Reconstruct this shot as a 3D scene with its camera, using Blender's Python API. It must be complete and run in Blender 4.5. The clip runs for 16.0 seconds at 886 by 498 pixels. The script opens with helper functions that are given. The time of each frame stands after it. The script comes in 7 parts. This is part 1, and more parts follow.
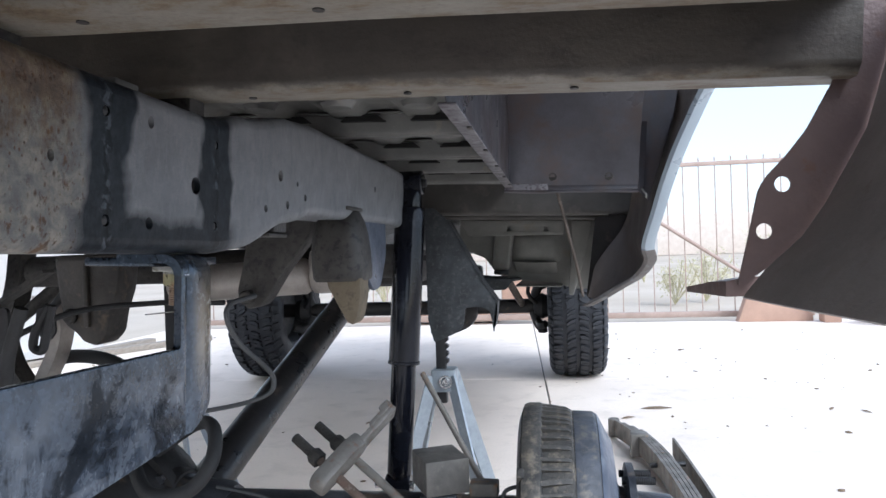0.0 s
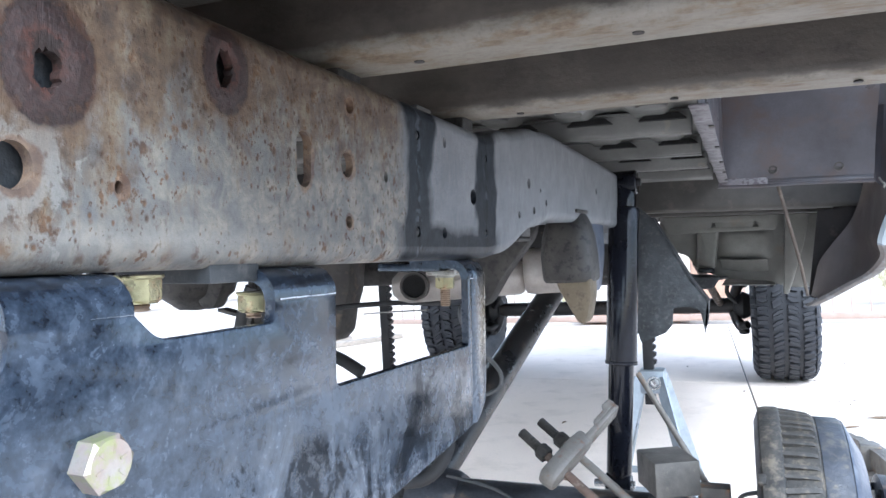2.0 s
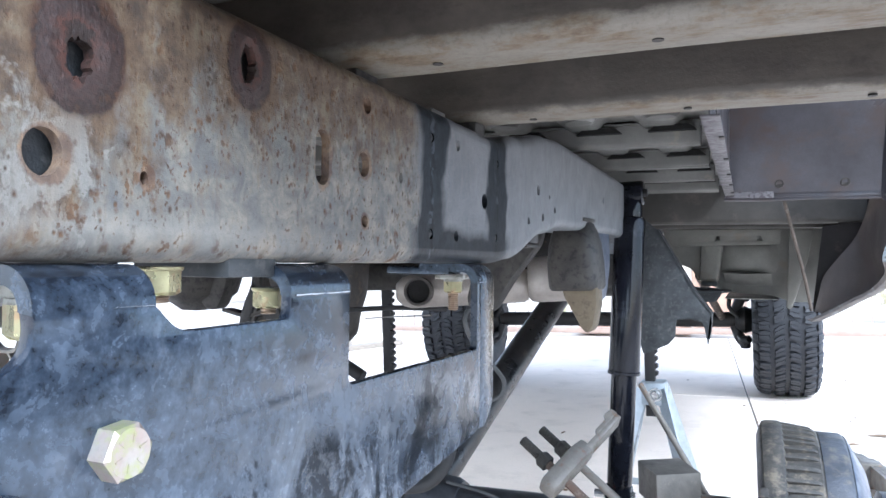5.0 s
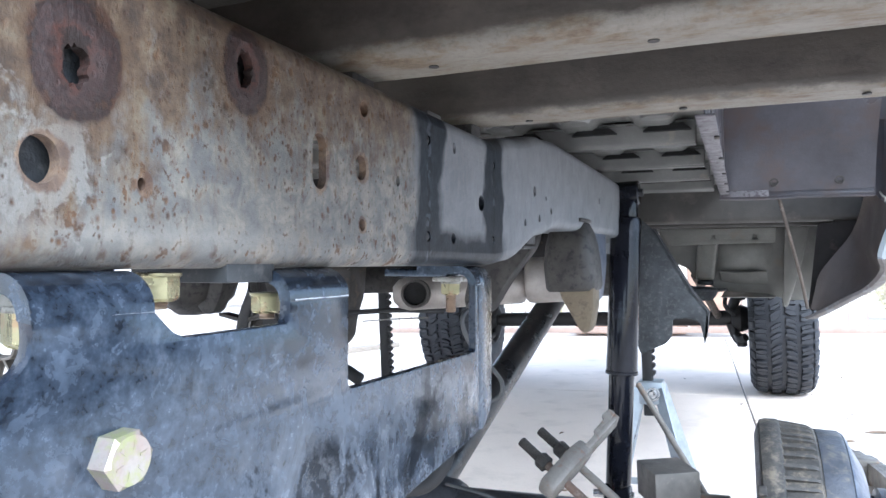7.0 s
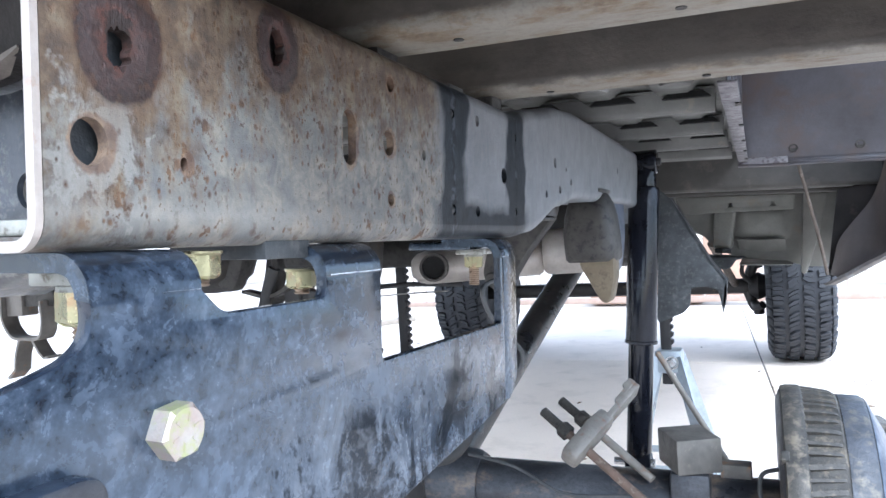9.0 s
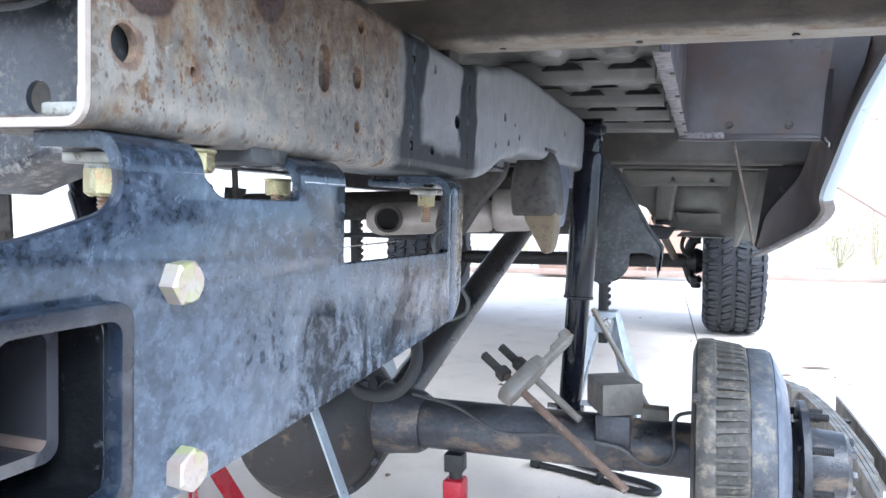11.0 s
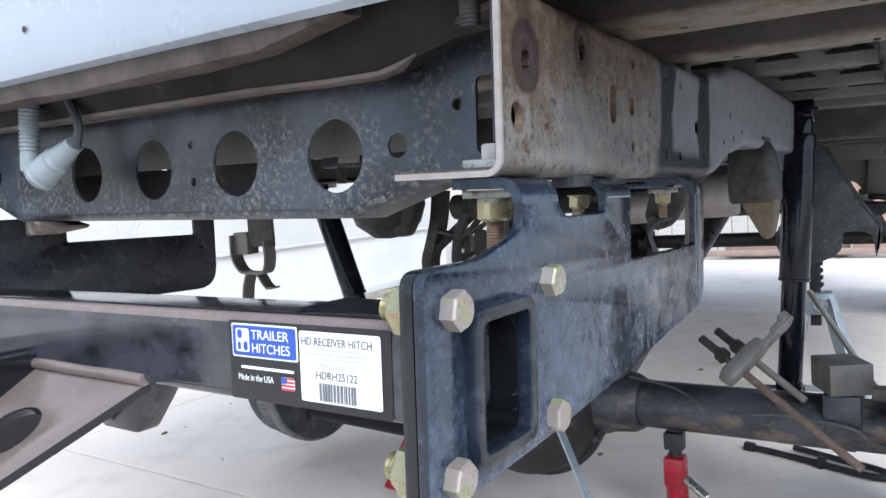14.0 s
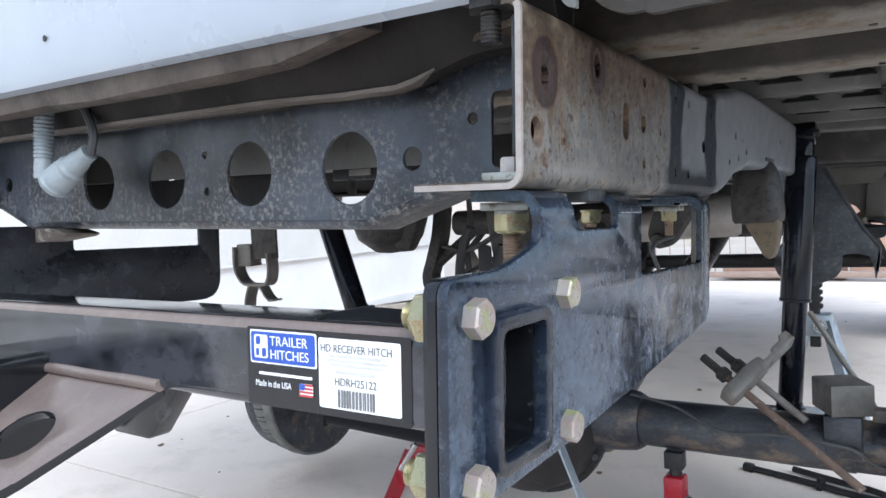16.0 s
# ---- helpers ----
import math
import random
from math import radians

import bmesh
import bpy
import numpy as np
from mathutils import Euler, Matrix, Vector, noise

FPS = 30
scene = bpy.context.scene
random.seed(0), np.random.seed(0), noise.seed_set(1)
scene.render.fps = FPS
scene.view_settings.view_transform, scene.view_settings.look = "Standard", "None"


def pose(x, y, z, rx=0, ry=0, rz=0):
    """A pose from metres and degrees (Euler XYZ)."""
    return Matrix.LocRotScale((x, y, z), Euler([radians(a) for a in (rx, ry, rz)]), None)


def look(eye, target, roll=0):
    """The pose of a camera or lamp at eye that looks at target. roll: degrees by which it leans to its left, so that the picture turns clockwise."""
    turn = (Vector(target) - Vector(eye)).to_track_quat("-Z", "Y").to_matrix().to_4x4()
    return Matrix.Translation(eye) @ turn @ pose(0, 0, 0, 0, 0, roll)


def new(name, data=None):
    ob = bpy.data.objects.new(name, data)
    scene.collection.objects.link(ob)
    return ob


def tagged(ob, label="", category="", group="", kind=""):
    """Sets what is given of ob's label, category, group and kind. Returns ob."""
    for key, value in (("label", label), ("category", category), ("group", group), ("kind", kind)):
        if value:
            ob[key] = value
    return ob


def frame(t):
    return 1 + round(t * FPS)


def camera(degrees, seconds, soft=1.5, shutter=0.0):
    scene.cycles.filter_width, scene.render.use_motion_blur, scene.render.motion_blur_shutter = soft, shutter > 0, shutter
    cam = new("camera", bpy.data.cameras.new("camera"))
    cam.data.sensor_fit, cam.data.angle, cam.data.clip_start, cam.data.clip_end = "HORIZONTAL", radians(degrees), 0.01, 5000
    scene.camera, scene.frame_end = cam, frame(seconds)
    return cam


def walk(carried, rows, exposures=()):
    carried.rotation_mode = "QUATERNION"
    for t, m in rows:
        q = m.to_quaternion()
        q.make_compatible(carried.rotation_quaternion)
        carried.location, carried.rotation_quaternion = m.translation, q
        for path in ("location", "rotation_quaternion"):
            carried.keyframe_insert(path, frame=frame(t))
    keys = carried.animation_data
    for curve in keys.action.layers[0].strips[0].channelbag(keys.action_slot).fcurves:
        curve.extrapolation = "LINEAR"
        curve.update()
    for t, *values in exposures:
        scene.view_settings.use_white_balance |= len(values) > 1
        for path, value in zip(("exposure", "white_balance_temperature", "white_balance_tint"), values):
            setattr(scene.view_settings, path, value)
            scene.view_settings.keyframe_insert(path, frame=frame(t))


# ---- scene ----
cam = camera(64.3, 16.0)
PATH = [
    (0, (0.747, -0.093, 0.774), (0.425, 1.881, 0.762), -2.0),
    (0.5, (0.74, -0.099, 0.769), (0.392, 1.87, 0.764), -1.7),
    (1, (0.685, -0.133, 0.774), (0.186, 1.804, 0.801), -2.1),
    (1.5, (0.668, -0.152, 0.783), (-0.038, 1.719, 0.792), -3.9),
    (2, (0.672, -0.153, 0.782), (-0.115, 1.686, 0.791), -3.2),
    (2.5, (0.676, -0.148, 0.784), (-0.117, 1.688, 0.791), -3.6),
    (3, (0.675, -0.147, 0.778), (-0.12, 1.688, 0.791), -3.9),
    (3.5, (0.67, -0.155, 0.78), (-0.129, 1.678, 0.79), -3.3),
    (4, (0.665, -0.158, 0.779), (-0.138, 1.674, 0.796), -1.9),
    (6.5, (0.664, -0.157, 0.778), (-0.11, 1.687, 0.815), -2.1),
    (7, (0.663, -0.158, 0.779), (-0.115, 1.684, 0.814), -2.4),
    (7.5, (0.661, -0.162, 0.781), (-0.123, 1.677, 0.809), -3.0),
    (8, (0.662, -0.163, 0.781), (-0.138, 1.67, 0.792), -3.4),
    (8.5, (0.659, -0.164, 0.779), (-0.153, 1.664, 0.756), -3.6),
    (9, (0.655, -0.167, 0.779), (-0.16, 1.659, 0.742), -3.6),
    (9.2, (0.652, -0.169, 0.778), (-0.163, 1.657, 0.74), -3.6),
    (11.3, (0.705, -0.247, 0.74), (0.02, 1.627, 0.604), -0.4),
    (11.5, (0.723, -0.248, 0.737), (0.041, 1.629, 0.628), -1.4),
    (12, (0.709, -0.273, 0.746), (0.046, 1.611, 0.646), -3.2),
    (12.5, (0.677, -0.346, 0.77), (-0.075, 1.507, 0.726), -3.2),
    (13, (0.653, -0.391, 0.774), (-0.276, 1.38, 0.721), -4.0),
    (13.5, (0.649, -0.403, 0.771), (-0.437, 1.273, 0.651), -4.7),
    (14, (0.65, -0.405, 0.77), (-0.462, 1.25, 0.629), -4.2),
    (14.5, (0.645, -0.417, 0.774), (-0.466, 1.241, 0.653), -4.1),
    (15, (0.642, -0.425, 0.772), (-0.492, 1.22, 0.69), -3.5),
    (15.5, (0.638, -0.424, 0.768), (-0.496, 1.222, 0.681), -2.9),
    (16, (0.642, -0.42, 0.767), (-0.463, 1.245, 0.673), -3.2),
]
EXPOSURES = [(0.0, 0.66, 5480, 8), (0.6, 0.76, 5450, 8), (1.5, 1.45, 5300, 7), (4.0, 1.65, 5250, 7), (9.2, 1.65, 5250, 7), (12.5, 1.6, 5300, 7), (13.2, 1.0, 5400, 7), (14.0, 0.66, 5450, 7), (16.0, 0.65, 5450, 7)]
walk(cam, [(t, look(eye, target, roll)) for t, eye, target, roll in PATH], EXPOSURES)

# ---- light ----
world = bpy.data.worlds.new("sky")
scene.world = world
world.use_nodes = True
_nt = world.node_tree
_sky = _nt.nodes.new("ShaderNodeTexSky")
_sky.sky_type = "NISHITA"
_sky.sun_disc = False
_sky.sun_elevation = radians(39)
_sky.sun_rotation = radians(136)
_sky.dust_density = 1.6
_nt.nodes["Background"].inputs["Strength"].default_value = 0.15
# thin bright haze over the whole sky
_veil = _nt.nodes.new("ShaderNodeMix")
_veil.data_type = "RGBA"
_veil.inputs[0].default_value = 0.5
_veil.inputs[7].default_value = (6.3, 6.3, 6.4, 1.0)
_nt.links.new(_sky.outputs["Color"], _veil.inputs[6])
_nt.links.new(_veil.outputs[2], _nt.nodes["Background"].inputs["Color"])
sun = new("sun", bpy.data.lights.new("sun", "SUN"))
sun.data.energy = 2.1
sun.data.angle = radians(34)
sun.data.color = (1.0, 0.95, 0.88)
sun.matrix_world = look((4.6, -4.8, 5.4), (0, 0, 0))

# ---- materials ----


def nodes_of(name):
    m = bpy.data.materials.new(name)
    m.use_nodes = True
    nt = m.node_tree
    return m, nt, nt.nodes["Principled BSDF"]


def ramp(nt, source, lo, hi):
    n = nt.nodes.new("ShaderNodeMapRange")
    n.clamp = True
    n.inputs["From Min"].default_value, n.inputs["From Max"].default_value = lo, hi
    nt.links.new(source, n.inputs["Value"])
    return n.outputs["Result"]


def noise_of(nt, scale, detail=4.0, rough=0.6, coords=None, stretch=None):
    n = nt.nodes.new("ShaderNodeTexNoise")
    n.inputs["Scale"].default_value = scale
    n.inputs["Detail"].default_value = detail
    n.inputs["Roughness"].default_value = rough
    co = coords or nt.nodes.new("ShaderNodeTexCoord").outputs["Object"]
    if stretch:
        mp = nt.nodes.new("ShaderNodeMapping")
        mp.inputs["Scale"].default_value = stretch
        nt.links.new(co, mp.inputs["Vector"])
        co = mp.outputs["Vector"]
    nt.links.new(co, n.inputs["Vector"])
    return n.outputs["Fac"]


def mixed(nt, fac, a, b):
    n = nt.nodes.new("ShaderNodeMix")
    n.data_type = "RGBA"
    for sock, v in ((n.inputs[0], fac), (n.inputs[6], a), (n.inputs[7], b)):
        if isinstance(v, (tuple, list)):
            sock.default_value = (*v, 1.0) if len(v) == 3 else v
        elif isinstance(v, (int, float)):
            sock.default_value = v
        else:
            nt.links.new(v, sock)
    return n.outputs[2]


def calc(nt, op, a, b=0.0):
    n = nt.nodes.new("ShaderNodeMath")
    n.operation = op
    for i, v in enumerate((a, b)):
        if isinstance(v, (int, float)):
            n.inputs[i].default_value = v
        else:
            nt.links.new(v, n.inputs[i])
    return n.outputs[0]


def material(name, a, b, scale=12.0, rough=0.6, metal=0.0, stain=None, stain_at=(0.58, 0.7), stain_scale=25.0,
             bump=0.3, bump_scale=180.0, fine=0.25, stretch=None, rough_var=0.15, coat=0.0, depth=0.002, gloss=0.5):
    """A worn surface: two base tones, fine grain, blotches of a stain, and fine relief."""
    m, nt, p = nodes_of(name)
    big = noise_of(nt, scale, 5, 0.62, stretch=stretch)
    grain = noise_of(nt, bump_scale, 3, 0.7)
    col = mixed(nt, ramp(nt, big, 0.36, 0.64), a, b)
    dark = tuple(c * (1 - fine) for c in a)
    col = mixed(nt, calc(nt, "MULTIPLY", ramp(nt, grain, 0.45, 0.75), 0.6), col, dark)
    if stain:
        s = noise_of(nt, stain_scale, 6, 0.68, stretch=stretch)
        sm = ramp(nt, s, *stain_at)
        col = mixed(nt, sm, col, stain)
    nt.links.new(col, p.inputs["Base Color"])
    nt.links.new(ramp_to(nt, big, rough - rough_var, rough + rough_var), p.inputs["Roughness"])
    p.inputs["Metallic"].default_value = metal
    p.inputs["Coat Weight"].default_value = coat
    p.inputs["Specular IOR Level"].default_value = gloss
    bp = nt.nodes.new("ShaderNodeBump")
    bp.inputs["Strength"].default_value = bump
    bp.inputs["Distance"].default_value = depth
    h = calc(nt, "ADD", grain, calc(nt, "MULTIPLY", noise_of(nt, bump_scale * 0.2, 3), 1.4))
    nt.links.new(h, bp.inputs["Height"])
    nt.links.new(bp.outputs["Normal"], p.inputs["Normal"])
    return m


def ramp_to(nt, source, lo, hi):
    n = nt.nodes.new("ShaderNodeMapRange")
    n.inputs["From Min"].default_value, n.inputs["From Max"].default_value = 0.3, 0.7
    n.inputs["To Min"].default_value, n.inputs["To Max"].default_value = max(lo, 0.05), min(hi, 1.0)
    nt.links.new(source, n.inputs["Value"])
    return n.outputs["Result"]


def band(nt, coord, centre, half, soft):
    """1 inside |coord - centre| < half, fading over soft."""
    d = calc(nt, "ABSOLUTE", calc(nt, "SUBTRACT", coord, centre))
    return ramp(nt, d, half + soft, half - soft)


def warped(nt, scale, detail, rough, coords, distortion):
    n = nt.nodes.new("ShaderNodeTexNoise")
    n.inputs["Scale"].default_value = scale
    n.inputs["Detail"].default_value = detail
    n.inputs["Roughness"].default_value = rough
    n.inputs["Distortion"].default_value = distortion
    nt.links.new(coords, n.inputs["Vector"])
    return n.outputs["Fac"]


def tones(nt, fac, stops):
    """A row of colours along fac."""
    n = nt.nodes.new("ShaderNodeValToRGB")
    while len(n.color_ramp.elements) < len(stops):
        n.color_ramp.elements.new(0.5)
    for e, (at, c) in zip(n.color_ramp.elements, stops):
        e.position = at
        e.color = (*c, 1.0)
    nt.links.new(fac, n.inputs["Fac"])
    return n.outputs["Color"]


def ellipse(nt, y, z, cy, cz, ry, rz):
    dy = calc(nt, "DIVIDE", calc(nt, "SUBTRACT", y, cy), ry)
    dz = calc(nt, "DIVIDE", calc(nt, "SUBTRACT", z, cz), rz)
    return calc(nt, "SQRT", calc(nt, "ADD", calc(nt, "MULTIPLY", dy, dy), calc(nt, "MULTIPLY", dz, dz)))


def rail_material():
    """Scoured grey frame paint: rusty behind, primer grey ahead, with two ground weld strips and heat rings round cut rivets."""
    m, nt, p = nodes_of("frame_steel")
    co = nt.nodes.new("ShaderNodeTexCoord").outputs["Object"]
    sep = nt.nodes.new("ShaderNodeSeparateXYZ")
    nt.links.new(co, sep.inputs[0])
    y, z = sep.outputs["Y"], sep.outputs["Z"]
    wob = noise_of(nt, 22, 4, 0.65, co)
    wob2 = noise_of(nt, 70, 5, 0.7, co)
    grain = noise_of(nt, 330, 3, 0.7, co)
    wobble = calc(nt, "MULTIPLY", calc(nt, "SUBTRACT", wob, 0.5), 0.05)
    yw = calc(nt, "ADD", y, wobble)
    old = ramp(nt, yw, 0.345, 0.325)
    grey = mixed(nt, ramp(nt, wob, 0.35, 0.65), (0.150, 0.155, 0.162), (0.096, 0.102, 0.111))
    grey = mixed(nt, calc(nt, "MULTIPLY", ramp(nt, noise_of(nt, 95, 6, 0.75, co, (1, 1, 0.35)), 0.5, 0.66), 0.4), grey, (0.205, 0.208, 0.212))
    # flaking paint: cream, blue-grey and dark primer
    flake = warped(nt, 75, 7, 0.62, co, 0.5)
    worn = tones(nt, flake, [(0.33, (0.070, 0.070, 0.068)), (0.43, (0.108, 0.107, 0.101)), (0.50, (0.140, 0.135, 0.122)), (0.56, (0.172, 0.161, 0.138)), (0.66, (0.214, 0.198, 0.166))])
    worn = mixed(nt, calc(nt, "MULTIPLY", ramp(nt, noise_of(nt, 30, 6, 0.72, co), 0.54, 0.68), 0.55), worn, (0.085, 0.092, 0.102))
    # ochre smears, and a duller tone towards the sawn end
    ochre = calc(nt, "MULTIPLY", ramp(nt, noise_of(nt, 64, 6, 0.7, co, (1, 1, 0.55)), 0.52, 0.68), ramp(nt, noise_of(nt, 13, 4, 0.6, co), 0.40, 0.60))
    worn = mixed(nt, calc(nt, "MULTIPLY", ochre, 0.8), worn, (0.118, 0.080, 0.042))
    blue = ramp(nt, noise_of(nt, 46, 7, 0.7, co, (1, 1, 0.7)), 0.47, 0.60)
    worn = mixed(nt, calc(nt, "MULTIPLY", blue, 0.45), worn, (0.092, 0.099, 0.104))
    worn = mixed(nt, calc(nt, "MULTIPLY", ramp(nt, y, 0.20, -0.02), 0.42), worn, (0.080, 0.078, 0.072))
    col = mixed(nt, old, grey, worn)
    # a brown film of dirt and old wax, thicker towards the upper edge and the sawn end
    high = ramp(nt, z, 0.035, 0.125)
    tail = ramp(nt, y, 0.10, -0.01)
    thick = calc(nt, "ADD", calc(nt, "MULTIPLY", high, 0.37), calc(nt, "MULTIPLY", tail, 0.20))
    film = ramp(nt, calc(nt, "ADD", noise_of(nt, 52, 8, 0.74, co, (1, 1, 0.6)), thick), 0.60, 0.74)
    film = calc(nt, "MULTIPLY", film, calc(nt, "MAXIMUM", old, 0.1))
    brown = tones(nt, wob2, [(0.36, (0.030, 0.018, 0.011)), (0.46, (0.056, 0.034, 0.019)), (0.56, (0.092, 0.064, 0.037)), (0.64, (0.122, 0.098, 0.064))])
    col = mixed(nt, calc(nt, "MULTIPLY", film, 0.9), col, brown)
    # rust freckles, runs and pits
    rust = mixed(nt, ramp(nt, wob2, 0.42, 0.58), (0.040, 0.021, 0.011), (0.090, 0.050, 0.024))
    spots = ramp(nt, noise_of(nt, 105, 4, 0.6, co, (1, 1, 0.75)), 0.57, 0.66)
    pepper = ramp(nt, noise_of(nt, 250, 3, 0.6, co, (1, 1, 0.8)), 0.59, 0.64)
    where = ramp(nt, noise_of(nt, 19, 4, 0.65, co), 0.42, 0.58)
    pepper = calc(nt, "MULTIPLY", calc(nt, "MULTIPLY", pepper, where), 1.0)
    spots = calc(nt, "MULTIPLY", spots, ramp(nt, noise_of(nt, 21, 4, 0.65, co), 0.44, 0.55))
    runs = calc(nt, "MULTIPLY", ramp(nt, noise_of(nt, 105, 5, 0.7, co, (1, 1, 0.14)), 0.60, 0.68), calc(nt, "ADD", calc(nt, "MULTIPLY", high, 0.6), 0.2))
    # single round freckles of rust, denser towards the upper edge
    freckles = None
    for scale, lo in ((150, 0.62), (270, 0.56)):
        vo = nt.nodes.new("ShaderNodeTexVoronoi")
        vo.inputs["Scale"].default_value = scale
        mv = nt.nodes.new("ShaderNodeMapping")
        mv.inputs["Scale"].default_value = (1.0, 1.0, 0.72)
        nt.links.new(co, mv.inputs["Vector"])
        nt.links.new(mv.outputs["Vector"], vo.inputs["Vector"])
        pick = nt.nodes.new("ShaderNodeSeparateColor")
        nt.links.new(vo.outputs["Color"], pick.inputs[0])
        chance = calc(nt, "ADD", pick.outputs[0], calc(nt, "ADD", calc(nt, "MULTIPLY", high, 0.22), calc(nt, "MULTIPLY", calc(nt, "SUBTRACT", wob, 0.5), 0.9)))
        size = calc(nt, "MULTIPLY", ramp(nt, chance, lo + 0.12, 1.2), 0.36)
        dist = calc(nt, "ADD", vo.outputs["Distance"], calc(nt, "MULTIPLY", calc(nt, "SUBTRACT", grain, 0.5), 0.25))
        dot = ramp(nt, calc(nt, "SUBTRACT", size, dist), -0.05, 0.16)
        freckles = dot if freckles is None else calc(nt, "MAXIMUM", freckles, dot)
    rusty = calc(nt, "MULTIPLY", calc(nt, "MAXIMUM", calc(nt, "MAXIMUM", spots, freckles), calc(nt, "MAXIMUM", pepper, runs)), calc(nt, "MAXIMUM", old, 0.05))
    col = mixed(nt, calc(nt, "MULTIPLY", rusty, 0.92), col, rust)
    # chalky bare patches round the rear hole and along the lower bend
    chalk = ramp(nt, calc(nt, "ADD", ellipse(nt, y, z, 0.022, 0.036, 0.019, 0.024), calc(nt, "MULTIPLY", calc(nt, "SUBTRACT", flake, 0.5), 5.0)), 1.0, 0.7)
    foot_rub = calc(nt, "MULTIPLY", band(nt, z, 0.0145, 0.0045, 0.004), ramp(nt, calc(nt, "ADD", yw, calc(nt, "MULTIPLY", calc(nt, "SUBTRACT", flake, 0.5), 0.5)), 0.24, 0.10))
    chalk = calc(nt, "MULTIPLY", calc(nt, "MAXIMUM", chalk, calc(nt, "MULTIPLY", foot_rub, 0.8)), calc(nt, "SUBTRACT", 1.0, rusty))
    col = mixed(nt, calc(nt, "MULTIPLY", chalk, 0.6), col, (0.215, 0.208, 0.190))
    # rusty rims of the drilled holes
    rims = None
    for cy, cz, ry, rz in ((0.0205, 0.040, 0.0105, 0.0112), (0.2035, 0.063, 0.0092, 0.0190), (0.2535, 0.0655, 0.0092, 0.0102), (0.256, 0.106, 0.0066, 0.0070), (0.0675, 0.036, 0.0045, 0.0060), (0.2545, 0.028, 0.0055, 0.0055)):
        r = calc(nt, "ADD", ellipse(nt, y, z, cy, cz, ry, rz), calc(nt, "MULTIPLY", calc(nt, "SUBTRACT", wob2, 0.5), 0.9))
        e = ramp(nt, r, 1.12, 0.96)
        rims = e if rims is None else calc(nt, "MAXIMUM", rims, e)
    col = mixed(nt, calc(nt, "MULTIPLY", rims, 0.75), col, mixed(nt, ramp(nt, flake, 0.42, 0.58), (0.058, 0.027, 0.014), (0.165, 0.105, 0.060)))
    # heat rings round the two torch-cut rivets
    rise = None
    for cy, cz, ry, rz in ((0.034, 0.0815, 0.0205, 0.0250), (0.134, 0.1015, 0.0170, 0.0228)):
        r0 = ellipse(nt, y, z, cy, cz, ry, rz)
        r = calc(nt, "ADD", r0, calc(nt, "MULTIPLY", calc(nt, "SUBTRACT", noise_of(nt, 48, 4, 0.6, co), 0.5), 0.34))
        blotch = calc(nt, "ADD", r0, calc(nt, "MULTIPLY", calc(nt, "SUBTRACT", noise_of(nt, 85, 6, 0.7, co), 0.5), 1.5))
        ring = tones(nt, calc(nt, "MULTIPLY", blotch, 0.7), [(0.22, (0.014, 0.008, 0.006)), (0.28, (0.060, 0.024, 0.017)), (0.38, (0.038, 0.022, 0.019)), (0.48, (0.020, 0.012, 0.011)), (0.56, (0.034, 0.018, 0.015)), (0.64, (0.013, 0.008, 0.007)), (0.74, (0.044, 0.021, 0.011))])
        ring = mixed(nt, calc(nt, "MULTIPLY", ramp(nt, flake, 0.46, 0.62), 0.4), ring, (0.034, 0.021, 0.018))
        col = mixed(nt, ramp(nt, r, 1.12, 1.0), col, ring)
        halo = calc(nt, "MULTIPLY", calc(nt, "MULTIPLY", ramp(nt, r, 1.5, 1.05), ramp(nt, r, 1.0, 1.1)), 0.45)
        col = mixed(nt, halo, col, (0.085, 0.052, 0.028))
        lump = calc(nt, "MULTIPLY", band(nt, r, 0.62, 0.16, 0.14), 0.8)
        rise = lump if rise is None else calc(nt, "ADD", rise, lump)
    col = mixed(nt, calc(nt, "MULTIPLY", ramp(nt, grain, 0.5, 0.75), 0.28), col, (0.060, 0.058, 0.056))
    # ground and oiled strips at the old welds
    strips = None
    for cy, half in ((0.366, 0.0275), (0.5265, 0.0315)):
        s = band(nt, calc(nt, "ADD", y, calc(nt, "MULTIPLY", calc(nt, "SUBTRACT", noise_of(nt, 17, 3, 0.5, co), 0.5), 0.060)), cy, half, 0.0045)
        strips = s if strips is None else calc(nt, "MAXIMUM", strips, s)
    foot = calc(nt, "MULTIPLY", ramp(nt, calc(nt, "ADD", z, calc(nt, "MULTIPLY", wobble, 0.5)), 0.034, 0.024), band(nt, y, 0.445, 0.115, 0.01))
    strips = calc(nt, "MAXIMUM", strips, foot)
    dark = mixed(nt, ramp(nt, wob2, 0.38, 0.66), (0.009, 0.011, 0.014), (0.022, 0.026, 0.032))
    seam = None
    for cy in (0.364, 0.5265):
        q = band(nt, calc(nt, "ADD", y, calc(nt, "MULTIPLY", calc(nt, "SUBTRACT", wob2, 0.5), 0.030)), cy, 0.0034, 0.0026)
        seam = q if seam is None else calc(nt, "MAXIMUM", seam, q)
    dark = mixed(nt, calc(nt, "MULTIPLY", seam, ramp(nt, flake, 0.52, 0.58)), dark, (0.062, 0.070, 0.082))
    dark = mixed(nt, calc(nt, "MULTIPLY", seam, ramp(nt, flake, 0.54, 0.48)), dark, (0.004, 0.005, 0.006))
    col = mixed(nt, strips, col, dark)
    nt.links.new(col, p.inputs["Base Color"])
